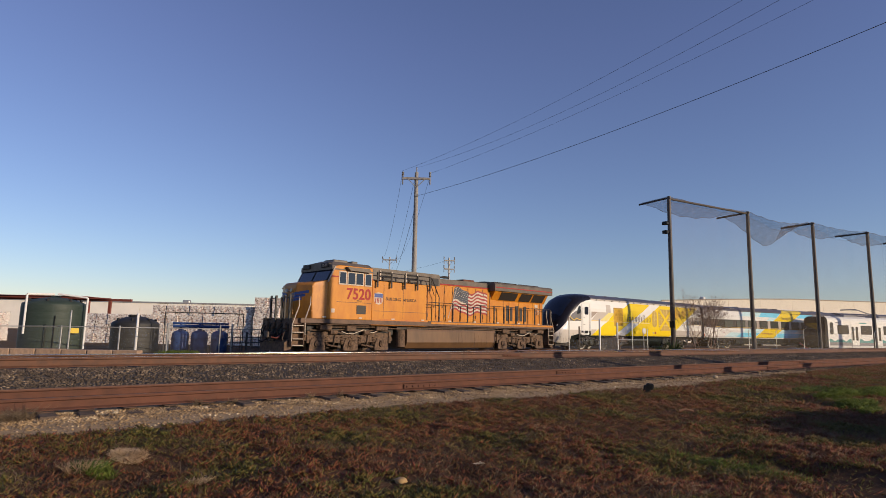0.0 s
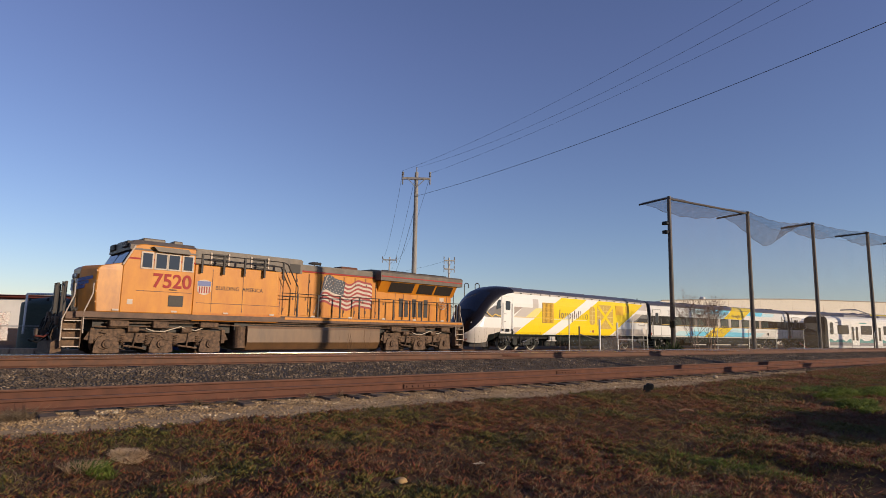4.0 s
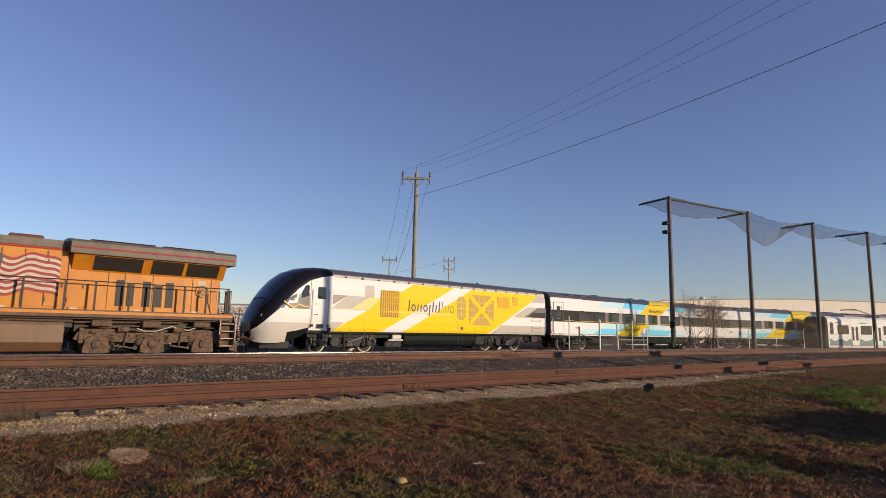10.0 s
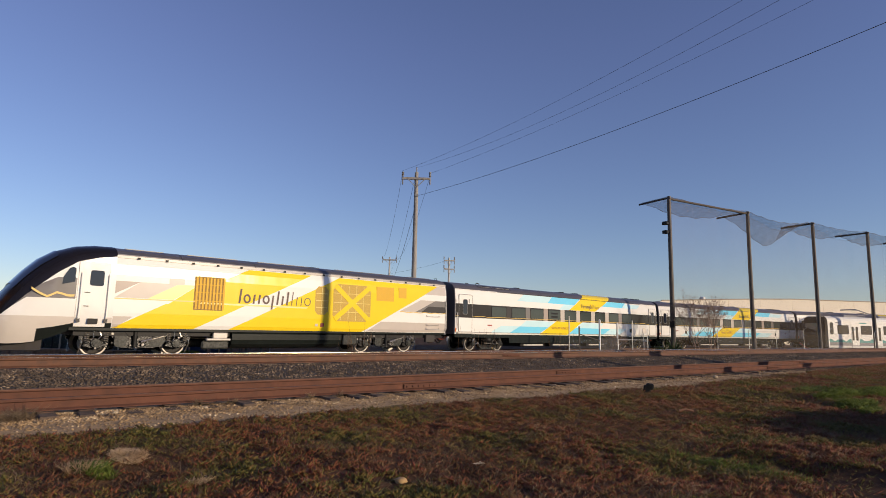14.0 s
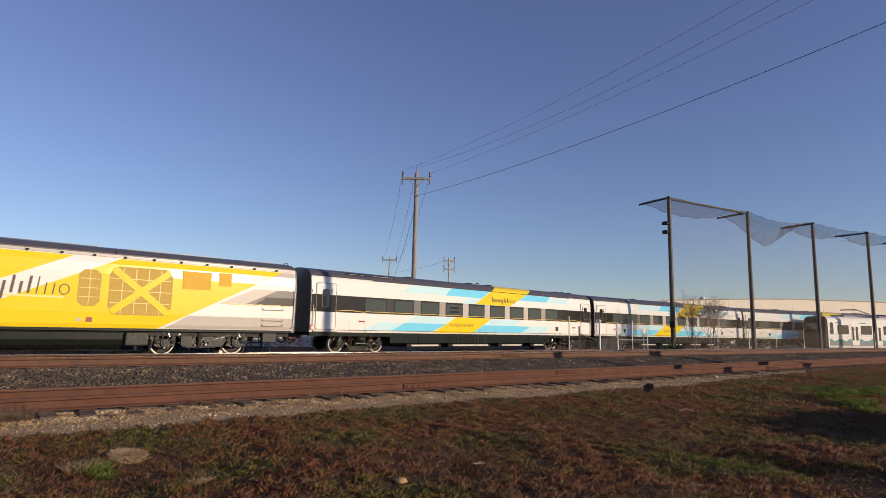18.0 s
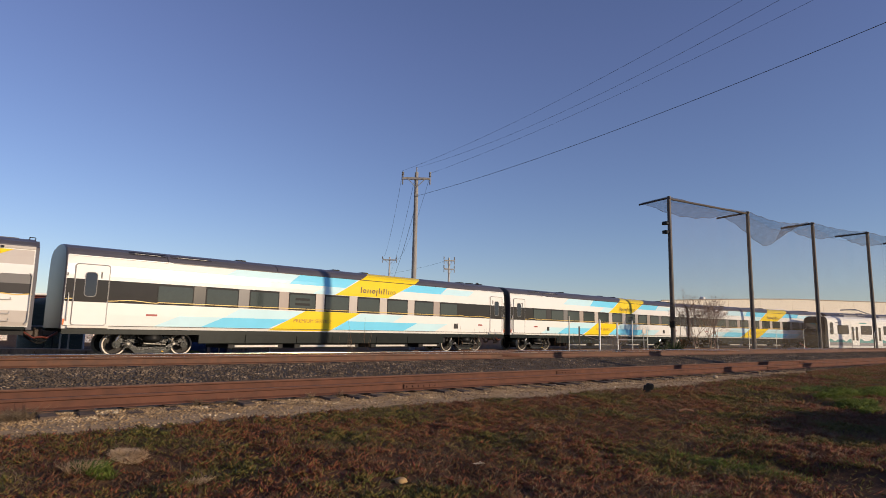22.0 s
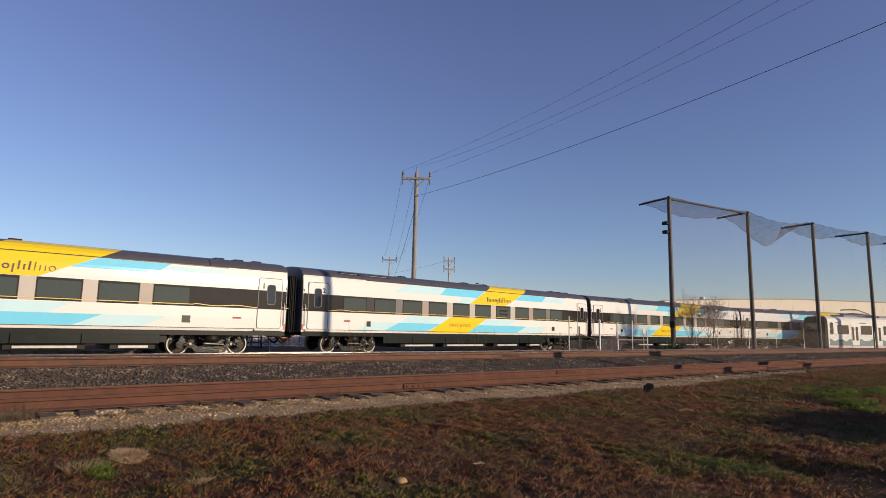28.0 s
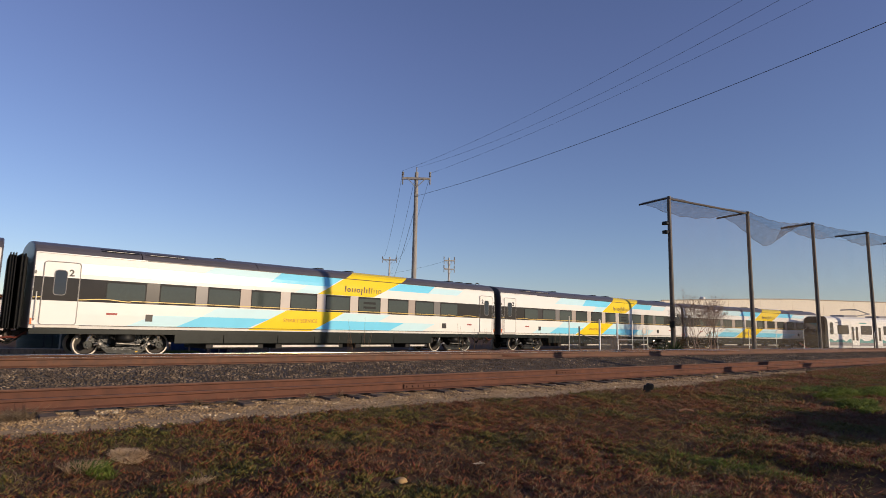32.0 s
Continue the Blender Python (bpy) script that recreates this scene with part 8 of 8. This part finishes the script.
def tram(x, y, turn):
    """26 m long; the side towards the tracks lies in y = 0, the cab end at x = 0."""
    t = thing("tram", "parked white light rail car with teal waves, dark cab", "tram", (x, y, -0.1), turn=turn, group="parked trams")
    L, W = 26.0, 2.65
    half = [(W / 2 - 0.05, 0.35), (W / 2, 0.6), (W / 2, 3.25), (W / 2 - 0.10, 3.5), (W / 2 - 0.40, 3.70)]
    ring = [(-h, z) for h, z in half] + [(h, z) for h, z in reversed(half)]
    bm = bmesh.new()
    loft(bm, [[Vector((dx, h + W / 2, z)) for h, z in ring] for dx in (0.12, L)], True, True)
    part("body", bm, M_LRVWHITE, t, "white side walls")
    bm = bmesh.new()
    loft(bm, [[Vector((dx + lean * max(0.0, z - 1.5), h * k + W / 2, 0.35 + (z - 0.35) * s)) for h, z in ring] for dx, k, s, lean in ((0.11, 1.0, 1.0, 0.0), (-0.28, 0.96, 0.985, 0.05), (-0.62, 0.82, 0.95, 0.16))], True, True)
    part("cab_end", bm, M_TRAMDARK, t, "dark rounded cab end", smooth=False)
    bm = bmesh.new()
    loft(bm, [[Vector((-0.64 + 0.16 * (z - 1.5), y, z)) for y in (0.40, W - 0.40)] for z in (1.62, 2.95)], False)
    part("windscreen", bm, M_DARKGLASS, t)
    part("bumper", boxes((-0.72, -0.20, 0.35, W - 0.35, 0.40, 0.72), bev=0.06), M_BLACK, t)
    part("cab_window", prism(bmesh.new(), round_poly(0.42, 0.92, 1.75, 3.05, 0.2), -0.012, 0.0), M_DARKGLASS, t)
    part("number_bar", boxes((1.25, 1.75, -0.008, 0.0, 2.98, 3.08)), M_TRIMGREY, t)
    part("name_bar", boxes((4.75, 5.85, -0.008, 0.0, 2.96, 3.10)), M_TEAL, t)
    u = 1.5
    for i in range(6):
        w = part("window", prism(bmesh.new(), round_poly(u, u + 1.65, 1.80, 2.78, 0.08), -0.012, 0.0), M_BLACK, t)
        part("pane", prism(bmesh.new(), round_poly(u + 0.06, u + 1.59, 1.86, 2.72, 0.06), -0.018, -0.012), M_DARKGLASS, w)
        d = part("door", boxes((u + 1.95, u + 3.15, -0.015, 0.0, 0.62, 2.95), bev=0.004), M_LRVWHITE, t)
        for k in (2.05, 2.65):
            part("door_window", prism(bmesh.new(), round_poly(u + k, u + k + 0.34, 1.15, 2.62, 0.06), -0.022, -0.012), M_DARKGLASS, d)
        u += 3.45
    bm = bmesh.new()
    pts = [(0.3 + 0.18 * k, 1.05 + 0.26 * abs(((0.18 * k) % 1.55) / 0.775 - 1) + 0.05 * sin(1.3 * k)) for k in range(140)]
    loft(bm, [[Vector((x, -0.006, 0.92)), Vector((x, -0.006, z))] for x, z in pts], False)
    part("teal_wave", bm, M_TEAL, t, "teal zigzag wave paint")
    part("sill_band", boxes((0.3, L - 0.1, -0.007, 0.0, 0.58, 0.92)), M_TRIMGREY, t, "grey band along the sill")
    bm = bmesh.new()
    tube(bm, [(5.6, W / 2, 3.8), (8.2, W / 2, 4.15), (6.4, W / 2, 4.55), (5.0, W / 2, 4.55)], 0.06)
    tube(bm, [(5.0, 0.4, 4.55), (5.0, W - 0.4, 4.55)], 0.07)
    part("pantograph", bm, M_TRIMGREY, t)
    for a, b in ((3.2, 5.2), (8.6, 12.0), (14.5, 18.5)):
        part("roof_equipment", boxes((a, b, 0.5, W - 0.5, 3.66, 3.92), bev=0.05), M_TRIMGREY, t)
    for wx in (2.2, 3.9, 11.2, 12.9, 22, 23.7):
        part("wheel", rods(0.33, ((wx, 0.2, 0.33), (wx, W - 0.2, 0.33)), n=16), M_BOGIE, t)
    part("undercarriage", boxes((0.4, L - 0.3, 0.2, W - 0.2, 0.15, 0.5)), M_BOGIE, t)


tram(71.45, 24.6, -20)
tram(96.95, 15.3, -20)
bm = rods(0.05, ((61.5, 23.6, 0.75), (63.0, 22.8, -0.25)))
tagged(part("barrier_bar", bm, M_REDSTEEL), "leaning red barrier bar by the fence", "barrier")


# ---- movement ----
def head_at(t):
    """Distance along the lead of the passenger locomotive's rear coupling."""
    return 30.79 - 2.33 * t - 0.00665 * t * t


def motions():
    steps = [CLIP * i / 40 for i in range(41)]
    fine = [CLIP * i / 170 for i in range(171)]
    for ob, off, (b0, b1), sets in TRAIN:
        rows = []
        for t in steps:
            s = head_at(t) + off
            a, b = on_line(s + b0), on_line(s + b1)
            ang = atan2(b.y - a.y, b.x - a.x)
            mid = (a + b) / 2
            k = (b0 + b1) / 2
            rows.append((t, pose(mid.x - k * cos(ang), mid.y - k * sin(ang), 0, 0, 0, math.degrees(ang))))
        walk(ob, rows)
        for ws, x, r in sets:
            walk(ws, [(t, Matrix.Translation((x, 0, r)) @ Matrix.Rotation((head_at(t) - head_at(0)) / r, 4, "Y")) for t in fine])


motions()
